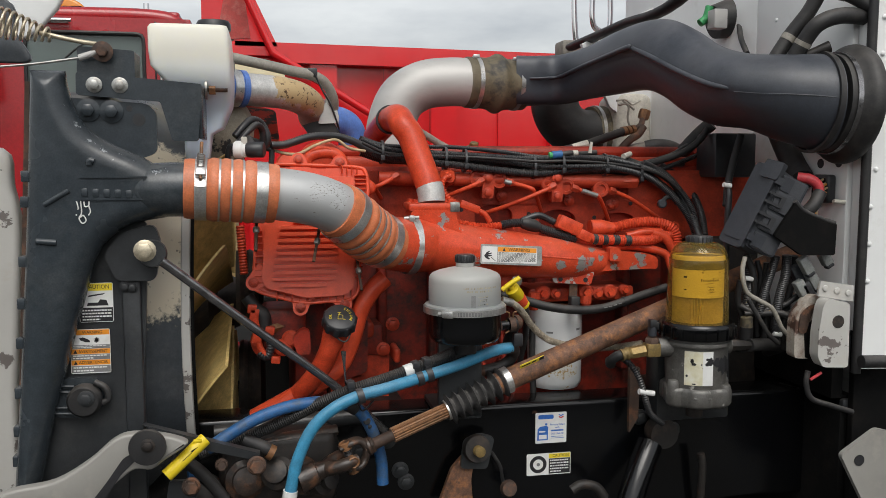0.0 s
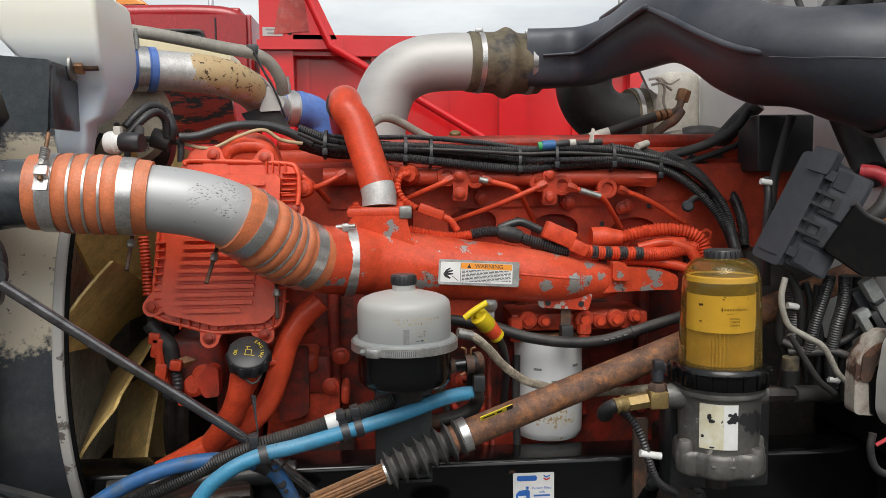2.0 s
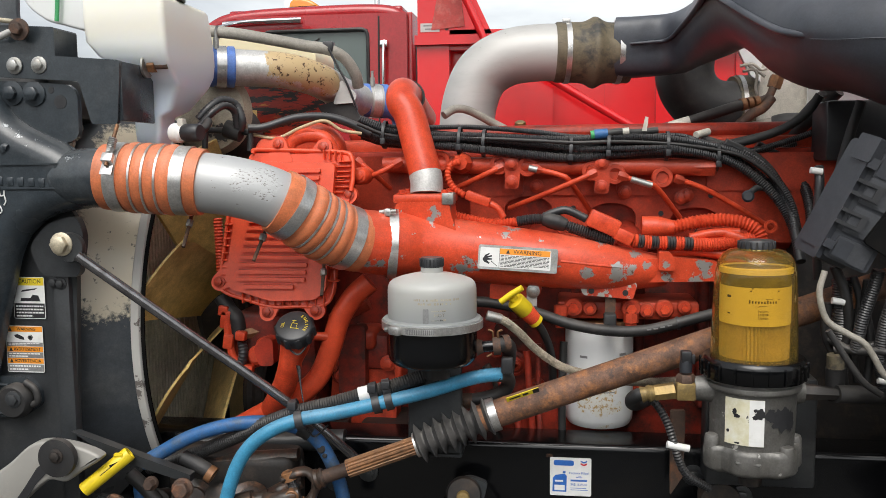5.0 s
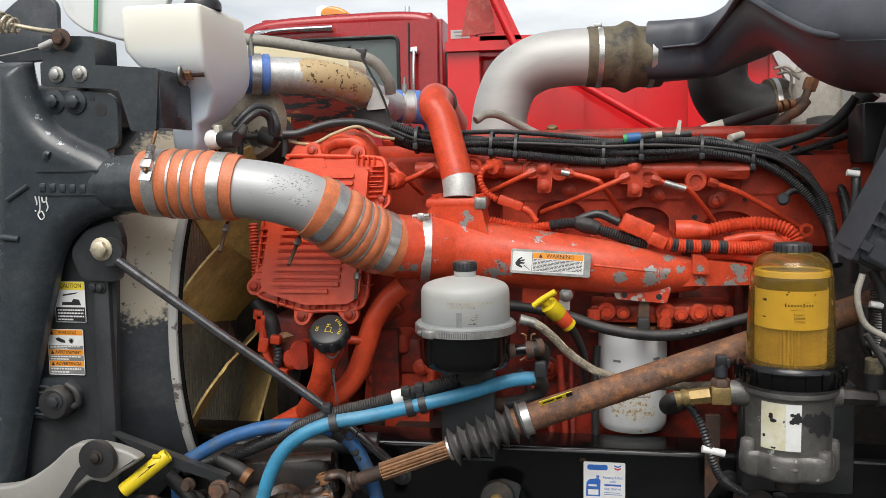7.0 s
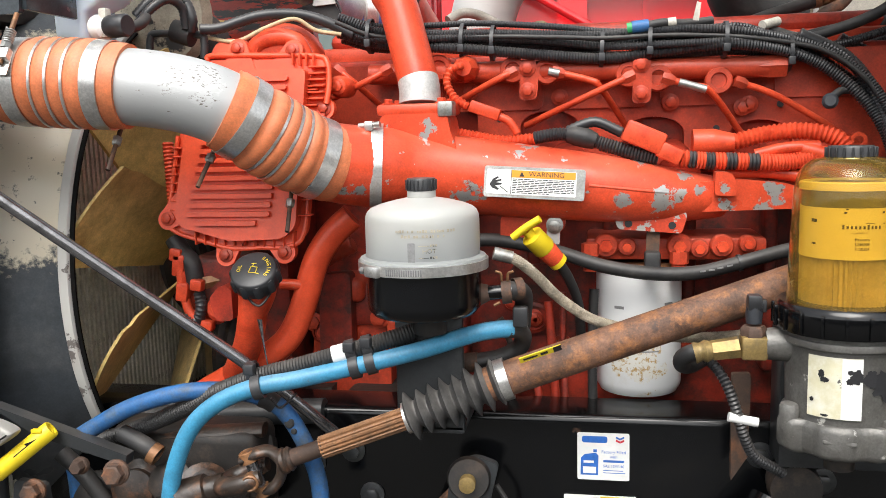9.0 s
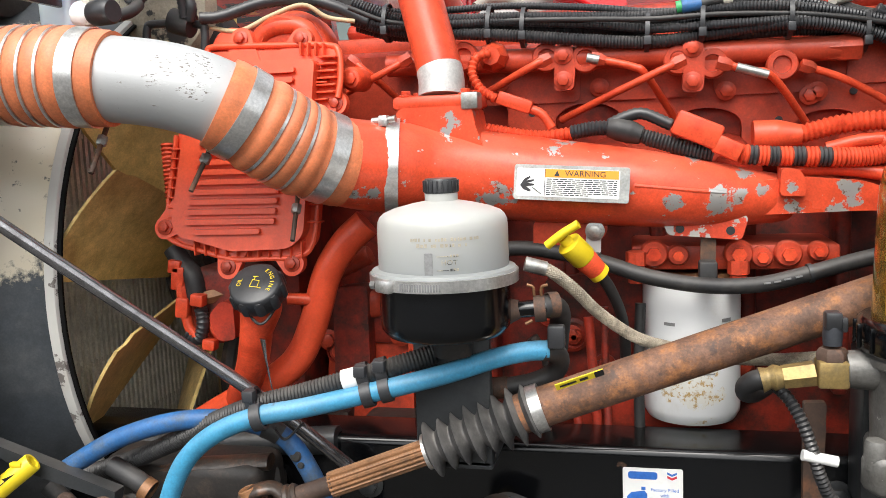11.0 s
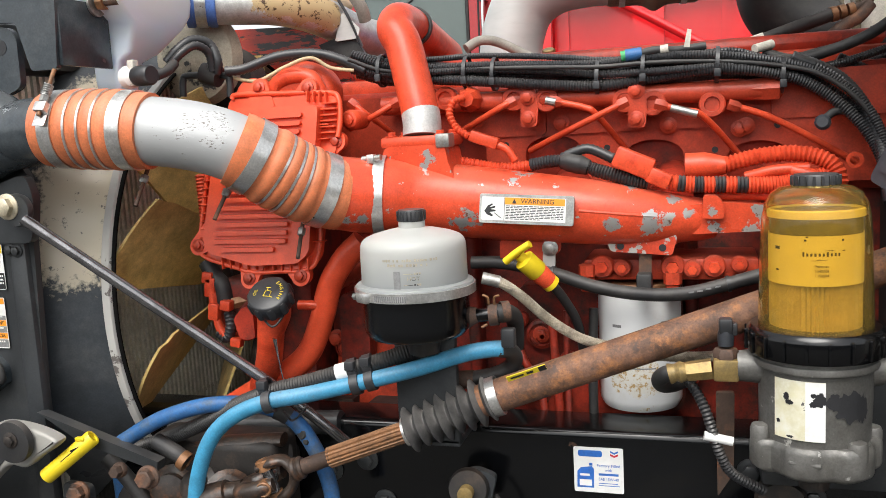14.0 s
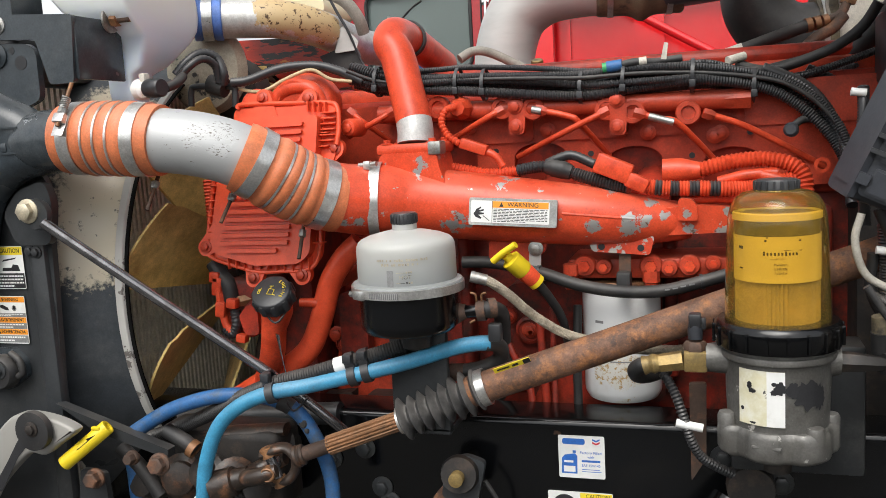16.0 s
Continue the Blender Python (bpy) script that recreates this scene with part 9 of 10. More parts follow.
part("boot", tube([(0.806, 2.01, 1.432), (0.836, 2.01, 1.432), (0.867, 2.005, 1.431)], [0.020, 0.020, 0.013], 20), RED, rl)
for k, (pts, r) in enumerate((([(0.893, 1.99, 1.413), (0.933, 1.985, 1.422), (0.98, 1.985, 1.424)], 0.0085), ([(0.835, 1.99, 1.387), (0.917, 1.99, 1.387), (0.987, 1.98, 1.37), (1.001, 1.97, 1.337)], 0.0095), ([(0.956, 1.985, 1.421), (0.987, 1.98, 1.41), (1.006, 1.975, 1.382)], 0.011))):
    part("branch", tube(pts, r, 12), RED, rl)
sl = thing("rail_sensor_loom", (0.459, 2, 1.521), "red painted sensor plug and short loom on the fuel rail", "cable")
part("plug", lathe([(0.0, -0.02), (0.020, -0.02), (0.022, -0.01), (0.019, 0.0), (0.013, 0.016), (0, 0.016)], axis_matrix((0.461, 2.03, 1.555), (0, -1, 0)), 8), RED, sl)
part("loom", loom([(0.462, 2.005, 1.558), (0.444, 1.998, 1.552), (0.439, 1.99, 1.531), (0.451, 1.985, 1.509), (0.473, 1.98, 1.494)], 0.0072, 0.0068, 0.26), RED, sl)
part("inline_plug", box((-0.024, -0.010, -0.009), (0.024, 0.010, 0.009), 0.003, Matrix.Translation((0.499, 1.975, 1.488)) @ Matrix.Rotation(radians(20), 4, "Y")), RED, sl)
part("tail", loom([(0.516, 1.975, 1.48), (0.535, 1.975, 1.471), (0.548, 1.975, 1.452)], 0.0068, 0.006), RED, sl)
part("low_loom", loom([(0.445, 1.985, 1.456), (0.48, 1.98, 1.449), (0.529, 1.975, 1.441), (0.576, 1.97, 1.444)], 0.0100, 0.0060, 0.24), RED, sl)

# left wiring with red overspray
fw = thing("front_sensor_wiring", (0.007, 1.94, 1.219), "black looms with red oversprayed plugs beside the front cover", "cable")
part("loom", loom([(-0.016, 1.965, 1.452), (-0.012, 1.96, 1.40), (-0.009, 1.955, 1.346)], 0.010, 0.0062, 0.2), RED, fw)
part("black_hose", tube([(-0.004, 1.94, 1.299), (0.014, 1.935, 1.274), (0.031, 1.93, 1.257), (0.034, 1.93, 1.222)], 0.015, 14), RUBBER, fw)
part("loom_lower", loom([(0.041, 1.925, 1.214), (0.045, 1.92, 1.189), (0.036, 1.92, 1.169), (0.02, 1.92, 1.179)], 0.010, 0.006), CONDUIT, fw)
for p, hgt in (((0.011, 1.925, 1.258), 0.035), ((0.017, 1.92, 1.216), 0.03), ((0.007, 1.925, 1.275), 0.02), ((0.044, 1.915, 1.228), 0.018), ((0.055, 1.92, 1.162), 0.016)):
    part("plug", box((-0.010, -0.009, -hgt / 2), (0.010, 0.009, hgt / 2), 0.003, Matrix.Translation(p) @ Matrix.Rotation(radians(8), 4, "Y")), RED, fw)
part("plug_sleeve", tube([(0.010, 1.924, 1.272), (0.015, 1.922, 1.235), (0.019, 1.920, 1.200)], [0.0065, 0.0085, 0.0075], 8), RED, fw)
part("plug_tail", tube([(0.019, 1.920, 1.203), (0.024, 1.919, 1.186), (0.034, 1.919, 1.172)], 0.0075, 12), RED, fw)
part("sensor", tube([(0.045, 1.93, 1.228), (0.071, 1.94, 1.233)], 0.011, 6), RUST_SPLINE, fw)
for p in ((0.062, 1.95, 1.245), (0.073, 1.93, 1.187), (0.089, 1.93, 1.205)):
    part("front_casting", lathe([(0.018, -0.03), (0.021, -0.01), (0.019, 0.010), (0.012, 0.016), (0, 0.016)], axis_matrix(p, (-0.2, -1, 0.1)), 18), RED_DIRTY, engine)
part("filler_bracket", plate(rounded([(0.09, 1.218), (0.11, 1.239), (0.127, 1.235), (0.128, 1.185), (0.101, 1.183)], 0.008), 0.03, facing(1.885), 0.004), RED_DARK, engine)
part("cross_pipe", tube([(0.188, 1.9, 1.233), (0.217, 1.905, 1.231), (0.241, 1.92, 1.224)], 0.0085, 12), RED, engine)
part("wrapped_loom", loom([(0.2, 2, 1.245), (0.239, 2, 1.263), (0.277, 2, 1.281)], 0.015, 0.012), RED_DIRTY, engine)
for a, b in (((0.221, 2.04, 1.22), (0.283, 2.02, 1.179)), ((0.326, 2, 1.158), (0.342, 2, 1.122))):
    part("grimy_boss", box(tuple(min(x, y) for x, y in zip(a, b)), tuple(max(x, y) + (0.08 if i == 1 else 0) for i, (x, y) in enumerate(zip(a, b))), 0.012, segments=3), RED_DIRTY, engine)

# ---- upper coolant pipe and cream tank ----
cool = thing("upper_coolant_pipe", (0.081, 2.1, 1.75), "stained aluminium coolant pipe with brown residue", "pipe")
CP = [(-0.045, 2.03, 1.754), (0.021, 2.06, 1.752), (0.084, 2.09, 1.749), (0.125, 2.13, 1.740), (0.150, 2.19, 1.727), (0.158, 2.27, 1.715), (0.165, 2.36, 1.708), (0.182, 2.408, 1.706)]
part("pipe", tube(CP, 0.0365, 30, 10), ALU_STAIN, cool)
for a, b in (((-0.044, 2.028, 1.754), (-0.003, 2.048, 1.753)), ((0.184, 2.412, 1.706), (0.232, 2.436, 1.705))):
    cpl = thing("blue_coupler", a, "blue silicone coupler with steel clamps on the coolant pipe", "hose", "blue couplers")
    da_ = (Vector(b) - Vector(a))
    part("sleeve", sweep([Vector(a) - da_ * 0.15, Vector(b)], 0.0388, 30), ALU if b[0] > 0.1 else SILICONE_BLUE, cpl)
    mid = Vector(a) + da_ * 0.42
    for f in (-0.02, 0.84):
        part("blue_ring", band(Vector(a) + da_ * f, da_, 0.0392, da_.length * 0.26, 0.002, 32), SILICONE_BLUE, cpl)
    cbn = part("clamp_band", band(mid, da_, 0.0392, 0.019, 0.0024, 32), STEEL, cpl)
    tq = mid + Vector((0.0, -0.022, 0.036))
    part("t_bolt", tube([tq + Vector((0, 0.002, -0.028)), tq + Vector((0, 0.0, 0.034))], 0.0035, 8), ZINC, cbn)
    part("spring_barrel", tube([tq + Vector((0, 0, -0.004)), tq + Vector((0, 0, 0.018))], 0.0062, 10), ZINC, cbn)
single("blue_elbow_hose", tube([(0.222, 2.432, 1.705), (0.240, 2.440, 1.703), (0.262, 2.452, 1.692), (0.276, 2.462, 1.668), (0.280, 2.468, 1.612)], 0.0392, 28), SILICONE_BLUE, "blue silicone elbow hose behind the crossover pipe", "hose")
pb = thing("pipe_bracket", (0.189, 2.2, 1.685), "black and silver bracket on the coolant pipe", "bracket")
part("black_plate", plate([(0.13, 1.68), (0.199, 1.7), (0.231, 1.645), (0.152, 1.647)], 0.008, facing(2.19), 0.002), RUBBER, pb)
part("silver_plate", plate(rounded([(0.167, 1.683), (0.186, 1.736), (0.22, 1.703), (0.214, 1.686)], 0.006), 0.006, facing(2.18), 0.001), ALU, pb)
cream = thing("surge_tank", (-0.024, 2.3, 1.821), "cream translucent plastic surge tank behind the coolant pipe", "coolant tank")
part("body", plate(rounded([(-0.179, 1.787), (0.095, 1.778), (0.094, 1.817), (0.052, 1.839), (-0.036, 1.86), (-0.176, 1.861)], 0.02), 0.16, facing(2.46), 0.012, 3), milky("cream_tank_plastic", (0.66, 0.58, 0.36), (0.74, 0.66, 0.44), 1.7, 1.8), cream)
single("overflow_hose", tube([(-0.101, 2.16, 1.844), (-0.039, 2.16, 1.836), (0.035, 2.17, 1.823), (0.108, 2.18, 1.809), (0.156, 2.19, 1.801), (0.188, 2.2, 1.783), (0.207, 2.215, 1.751), (0.21, 2.23, 1.724)], 0.0125, 18), GREY_HOSE, "grey rubber overflow hose over the coolant pipe", "hose")
single("overflow_clip", box(tuple(a - 0.012 for a in (0.156, 2.19, 1.806)), tuple(a + 0.012 for a in (0.156, 2.19, 1.806)), 0.004), PLASTIC, "black plastic clip on the overflow hose", "clip")
single("cable_tie_loop", band((-0.082, 2.16, 1.84), (1, 0.1, -0.15), 0.0128, 0.006, 0.002, 18), PLASTIC, "black cable tie on the overflow hose", "cable tie")
single("bracket_strip", tube([(0.161, 2.17, 1.801), (0.179, 2.17, 1.764), (0.2, 2.17, 1.725), (0.219, 2.18, 1.671)], 0.006, 8, flat=0.4), PLASTIC, "black strip beside the coolant pipe", "bracket")
fpan = thing("flame_panel", (-0.051, 2.5, 1.717), "dark panel painted with red and orange flames", "panel")
part("panel", plate(rounded([(-0.219, 1.632), (0.081, 1.626), (0.069, 1.731), (-0.034, 1.755), (-0.214, 1.761)], 0.01), 0.03, facing(2.48), 0.01, 3), FLAME, fpan)
single("alternator_shape", lathe([(0.0, 0), (0.07, 0.0), (0.08, 0.02), (0.08, 0.10), (0.06, 0.12), (0, 0.12)], axis_matrix((-0.095, 2.25, 1.618), (0.1, -1, 0)), 28), IRON, "dark grimy accessory behind the front looms", "accessory")

# ---- stickers on engine and rail ----
p0 = (0.505, 1.898, 1.365)
q0 = (0.648, 1.9, 1.356)
t0 = (0.507, 1.903, 1.409)
um = Vector(q0) - Vector(p0)
vm = Vector(t0) - Vector(p0)
sm1 = frame_at(tuple(Vector(p0) + Vector((0, -0.006, 0))), um, vm)
w1, h1 = um.length, vm.length
warn = thing("warning_plate", p0, "orange and white warning plate on bare metal patch", "sticker")
part("bare_patch", plate(rounded(rect(0, 0, w1, h1), 0.004), -0.008, sm1, 0.0015), ZINC, warn, "bare grey metal round the label")
part("backing", plate(rounded(rect(0.0035, 0.0045, w1 - 0.012, h1 - 0.0045), 0.002), 0.0008, sm1, 0), WHITE_PRINT, warn)
print_on("header_band", [(0.039, h1 - 0.0155, w1 - 0.0135, h1 - 0.005)], sm1, ORANGE_PRINT, warn, 0.0011)
words("WARNING", 0.0100, sm1 @ Matrix.Translation((w1 * 0.62, h1 - 0.0102, 0.0014)), BLACK_PRINT, warn, width=0.050)
print_poly("alert_triangle", [[(w1 * 0.35, h1 - 0.0138), (w1 * 0.40, h1 - 0.0138), (w1 * 0.375, h1 - 0.0066)]], sm1, BLACK_PRINT, warn, 0.0013)
print_on("text_line", para(0.041, w1 - 0.015, 0.006, h1 - 0.0165, 9, 11), sm1, BLACK_PRINT, warn, 0.0011)
print_on("divider", [(0.0385, 0.005, 0.0393, h1 - 0.005)], sm1, BLACK_PRINT, warn, 0.0012)
print_poly("pictogram", [[(0.008, 0.018), (0.013, 0.026), (0.020, 0.030), (0.021, 0.028), (0.016, 0.024), (0.025, 0.026), (0.025, 0.0235), (0.017, 0.021), (0.026, 0.020), (0.025, 0.018), (0.016, 0.0165), (0.022, 0.012), (0.020, 0.010), (0.012, 0.013)], [(0.024, 0.016), (0.035, 0.008), (0.0345, 0.007), (0.0235, 0.015)]], sm1, BLACK_PRINT, warn, 0.0012)

p0 = (0.637, 1.893, 0.945)
m1 = Matrix.Translation(p0) @ facing(0)
w1, h1 = (0.712, 1.893, 1.017)[0] - p0[0], (0.712, 1.893, 1.017)[2] - p0[2]
oil_st = sticker("oil_fill_sticker", "white and blue oil fill sticker on the frame rail", m1, w1, h1)
print_poly("logo_shape", [rounded(rect(w1 * 0.09, h1 * 0.79, w1 * 0.58, h1 * 0.93), 0.004)], m1, BLUE_PRINT, oil_st)
print_poly("emblem_stripe", [[(w1 * 0.74, h1 * 0.90), (w1 * 0.82, h1 * 0.86), (w1 * 0.90, h1 * 0.90), (w1 * 0.90, h1 * 0.94), (w1 * 0.82, h1 * 0.90), (w1 * 0.74, h1 * 0.94)]], m1, BLUE_PRINT, oil_st)
print_poly("emblem_stripe", [[(w1 * 0.74, h1 * 0.83), (w1 * 0.82, h1 * 0.79), (w1 * 0.90, h1 * 0.83), (w1 * 0.90, h1 * 0.875), (w1 * 0.82, h1 * 0.835), (w1 * 0.74, h1 * 0.875)]], m1, RED_PRINT, oil_st)
print_poly("jug_shape", [[(w1 * 0.06, h1 * 0.10), (w1 * 0.40, h1 * 0.10), (w1 * 0.41, h1 * 0.52), (w1 * 0.36, h1 * 0.58), (w1 * 0.14, h1 * 0.54), (w1 * 0.07, h1 * 0.46)], rect(w1 * 0.31, h1 * 0.59, w1 * 0.38, h1 * 0.65)], m1, BLUE_PRINT, oil_st)
print_on("jug_label", [(w1 * 0.11, h1 * 0.14, w1 * 0.36, h1 * 0.28), (w1 * 0.12, h1 * 0.36, w1 * 0.32, h1 * 0.41)], m1, WHITE_PRINT, oil_st, 0.0010)
for k, text in enumerate(("Factory Filled", "with", "SAE 15W-40")):
    words(text, h1 * 0.085, m1 @ Matrix.Translation((w1 * 0.70, h1 * (0.60, 0.50, 0.30)[k], 0.0008)), BLUE_PRINT, oil_st, width=w1 * (0.46, 0.14, 0.40)[k])
print_on("printed_bar", [(w1 * 0.50, h1 * 0.38, w1 * 0.90, h1 * 0.43), (w1 * 0.50, h1 * 0.20, w1 * 0.88, h1 * 0.215), (w1 * 0.50, h1 * 0.15, w1 * 0.92, h1 * 0.165)], m1, BLUE_PRINT, oil_st)
p0 = (0.617, 1.893, 0.87)
m1 = Matrix.Translation(p0) @ facing(0)
w1, h1 = (0.723, 1.893, 0.921)[0] - p0[0], (0.723, 1.893, 0.921)[2] - p0[2]
tyre_st = sticker("tyre_caution_sticker", "black white and yellow tyre caution sticker on the rail", m1, w1, h1)
print_on("header_band", [(w1 * 0.50, h1 * 0.76, w1 * 0.985, h1 * 0.97)], m1, YELLOW_PRINT, tyre_st)
words("CAUTION", h1 * 0.18, m1 @ Matrix.Translation((w1 * 0.77, h1 * 0.865, 0.0008)), BLACK_PRINT, tyre_st, width=w1 * 0.36)
print_on("text_panel", [(w1 * 0.50, h1 * 0.04, w1 * 0.985, h1 * 0.745)], m1, BLACK_PRINT, tyre_st)
print_on("text_line", para(w1 * 0.53, w1 * 0.95, h1 * 0.08, h1 * 0.72, 5, 21), m1, WHITE_PRINT, tyre_st, 0.0010)
print_poly("tyre_shape", [disc(w1 * 0.26, h1 * 0.5, h1 * 0.40, 28)], m1, BLACK_PRINT, tyre_st)
print_poly("rim_shape", [disc(w1 * 0.26, h1 * 0.5, h1 * 0.24, 24)], m1, WHITE_PRINT, tyre_st, 0.0010)
print_poly("hub_shape", [disc(w1 * 0.26, h1 * 0.5, h1 * 0.08, 16)], m1, GREY_PRINT, tyre_st, 0.0013)

# ---- things on the rail ----
for p in ((0.295, 1.894, 0.975), (0.323, 1.894, 0.905), (0.336, 1.894, 0.878), (0.893, 1.894, 0.993), (0.977, 1.894, 0.958), (0.231, 1.894, 0.953)):
    part("bolt", bolt(p, r=0.012, h=0.013, washer=1.6), BLACK, near_rail)
sh = thing("shock_stud", (0.48, 1.81, 0.967), "threaded stud through a black eye bracket on the rail", "stud")
part("eye", lathe([(0.016, -0.012), (0.029, -0.012), (0.032, 0), (0.029, 0.012), (0.016, 0.012)], axis_matrix((0.484, 1.835, 0.963), (0.1, -1, 0.2)), 26), IRON, sh)
part("bracket", plate(rounded([(0.449, 0.918), (0.458, 0.981), (0.494, 0.994), (0.527, 0.983), (0.522, 0.962), (0.51, 0.913)], 0.01), 0.012, facing(1.852), 0.003), BLACK, sh)
part("thread", lathe([(0.0115, -0.05)] + [((0.0118 if k % 2 else 0.0104), 0.0 + 0.0022 * k) for k in range(14)] + [(0, 0.031)], axis_matrix((0.483, 1.832, 0.962), (0.1, -1, 0.1)), 18), BRASS, sh)
part("rust_arm", plate(rounded([(0.397, 0.821), (0.432, 0.915), (0.463, 0.949), (0.484, 0.943), (0.476, 0.886), (0.482, 0.815)], 0.006), 0.015, facing(1.865), 0.003), RUST, sh, "rusted steel arm")
part("cable", tube([(0.522, 1.85, 0.948), (0.542, 1.85, 0.914), (0.55, 1.855, 0.879), (0.568, 1.87, 0.833)], 0.004, 8), RUBBER, sh)
part("rust_lump", lathe([(0.0, -0.012), (0.016, -0.012), (0.02, 0.0), (0.016, 0.012), (0, 0.014)], axis_matrix((0.562, 1.85, 0.861), (0, -1, 0.2)), 14), RUST_DARK, sh)
single("black_shock_tube", tube([(0.904, 1.86, 0.939), (0.864, 1.83, 0.879), (0.819, 1.8, 0.788)], 0.030, 28), RAIL_BLACK, "black shock absorber tube below the rail", "shock absorber")
single("shock_top_eye", lathe([(0.014, -0.02), (0.034, -0.02), (0.036, 0), (0.034, 0.02), (0.014, 0.02)], axis_matrix((0.932, 1.86, 0.965), (0, -1, 0)), 24), IRON, "oily black upper eye of the shock absorber", "shock absorber")
single("rail_hook", tube([(1.028, 1.85, 0.911), (1.034, 1.85, 0.88), (1.037, 1.86, 0.814), (1.041, 1.87, 0.761)], 0.009, 10), IRON, "dark hooked rod below the filter", "rod")
single("lower_pipe_clamp", tube([(0.704, 1.83, 0.853), (0.728, 1.83, 0.865), (0.762, 1.83, 0.857), (0.783, 1.83, 0.831)], 0.011, 12), IRON, "dark oily fitting low on the rail", "pipe fitting")

# ---- hood hinge and steering gear ----
arm = thing("hood_hinge_arm", (-0.291, 1.66, 1.023), "warm grey cast hood hinge arm with black roller", "hinge arm")
part("arm", pillow([(-0.493, 0.968), (-0.422, 1.001), (-0.344, 1.014), (-0.282, 1.049), (-0.239, 1.085), (-0.205, 1.095), (-0.153, 1.089), (-0.112, 1.074), (-0.116, 1.062), (-0.15, 1.041), (-0.174, 1.025), (-0.203, 1.027), (-0.231, 1.008), (-0.276, 0.967), (-0.345, 0.897), (-0.497, 0.89)], 0.022, 0.006, facing(1.675), 3), HINGE_GREY, arm)
part("slot", plate(rounded([(-0.291, 0.958), (-0.25, 1.011), (-0.222, 1.051), (-0.2, 1.062), (-0.197, 1.049), (-0.227, 1.02), (-0.27, 0.956)], 0.006), 0.0008, facing(1.6525), 0), BLACK_PRINT, arm)
part("roller", lathe([(0.020, 0), (0.0325, 0.002), (0.0335, 0.008), (0.0325, 0.014), (0.012, 0.016), (0, 0.016)], axis_matrix((-0.178, 1.651, 1.072), (0, -1, 0)), 32), RUBBER, arm)
part("bolt", bolt((-0.176, 1.635, 1.077), r=0.0085, h=0.007), IRON, arm)
ytag = thing("yellow_lock_tag", (-0.111, 1.68, 1.039), "yellow plastic safety tag with black arrow", "tag")
ya, yb = Vector((-0.141, 1.672, 1.014)), Vector((-0.080, 1.70, 1.064))
yd = (yb - ya).normalized()
yl = (yb - ya).length
ytm = axis_matrix(ya - yd * 0.012, yd)
part("sleeve", lathe([(0.0085, 0.0), (0.0120, 0.0), (0.0128, 0.002), (0.0128, yl + 0.010), (0.0118, yl + 0.012), (0.0085, yl + 0.012), (0.0085, 0.0)], ytm, 28), YELLOW, ytag)
# dark disc paints the shade inside the hollow end
part("bore", lathe([(0.0084, 0.0), (0.0084, 0.004), (0, 0.004)], ytm, 20), RUST_DARK, ytag, "dark disc drawn for the shaded inside of the sleeve")
ym = frame_at(tuple(ya + Vector((0, -0.0131, 0.001))), yd, Vector((0, -0.35, 0.9)))
print_poly("arrow", [[(yl * 0.35, -0.0012), (yl * 0.35, 0.0012), (yl * 0.62, 0.0012), (yl * 0.62, 0.0055), (yl * 0.80, 0.0), (yl * 0.62, -0.0055), (yl * 0.62, -0.0012)]], ym, BLACK_PRINT, ytag, 0.0004)
part("latch_tab", box((-0.006, -0.004, -0.003), (0.010, 0.004, 0.003), 0.0015, Matrix.Translation(ya + yd * (yl * 0.75) + Vector((0, -0.006, 0.013)))), YELLOW, ytag)
bar = thing("hinge_mount_bar", (-0.085, 1.72, 1.054), "black steel bar carrying the hood hinge", "bracket")
part("bar", plate([(-0.196, 1.093), (-0.18, 1.088), (0.021, 1.023), (0.018, 1.008), (-0.117, 1.046)], 0.02, facing(1.735), 0.003), BLACK, bar)
part("foot", plate(rounded([(-0.159, 0.923), (-0.149, 0.984), (-0.102, 0.98), (-0.097, 0.918)], 0.008), 0.012, facing(1.715), 0.003), BLACK, bar)
for p, r in (((0.014, 1.7, 1.005), 0.019), ((-0.108, 1.69, 0.976), 0.018), ((-0.053, 1.72, 1.004), 0.013)):
    part("rusty_nut", bolt(p, (0.1, -1, 0.1), r=r * 0.75, h=0.020, washer=1.3), RUST_DARK, bar)
gear = thing("steering_gear", (0.108, 1.76, 0.97), "oily rust-brown steering gear with fittings", "steering gear")
for p, r, d_ in (((0.106, 1.77, 0.954), 0.034, (0.6, -1, 0.5)), ((0.054, 1.77, 0.962), 0.030, (-0.3, -1, 0.6)), ((-0.01, 1.79, 0.944), 0.036, (0.2, -1, 0.2)), ((0.147, 1.76, 0.949), 0.03, (0.9, -0.8, 0.3)), ((-0.092, 1.8, 0.924), 0.03, (0, -1, 0.3)), ((0.15, 1.84, 0.994), 0.03, (0.2, -1, 0.4)), ((0.041, 1.83, 0.986), 0.028, (0.3, -1, 0.6))):
    part("casting", lathe([(r * 1.1, -0.05), (r, -0.02), (r * 1.15, -0.015), (r * 1.15, 0.0), (r * 0.8, 0.006), (r * 0.8, 0.02), (r * 0.5, 0.024), (0, 0.024)], axis_matrix(p, d_), 16), GREASE if r != 0.03 else IRON, gear)
part("housing", box(((-0.065, 1.82, 0.932)[0], 1.80, 0.88), ((0.177, 1.82, 0.95)[0], 1.89, 1.03), 0.02, segments=3), IRON, gear)
part("hose_end", tube([(-0.011, 1.76, 1.039), (0.028, 1.755, 1.022), (0.045, 1.755, 1.01)], [0.013, 0.013, 0.011], 14), RUBBER, gear)
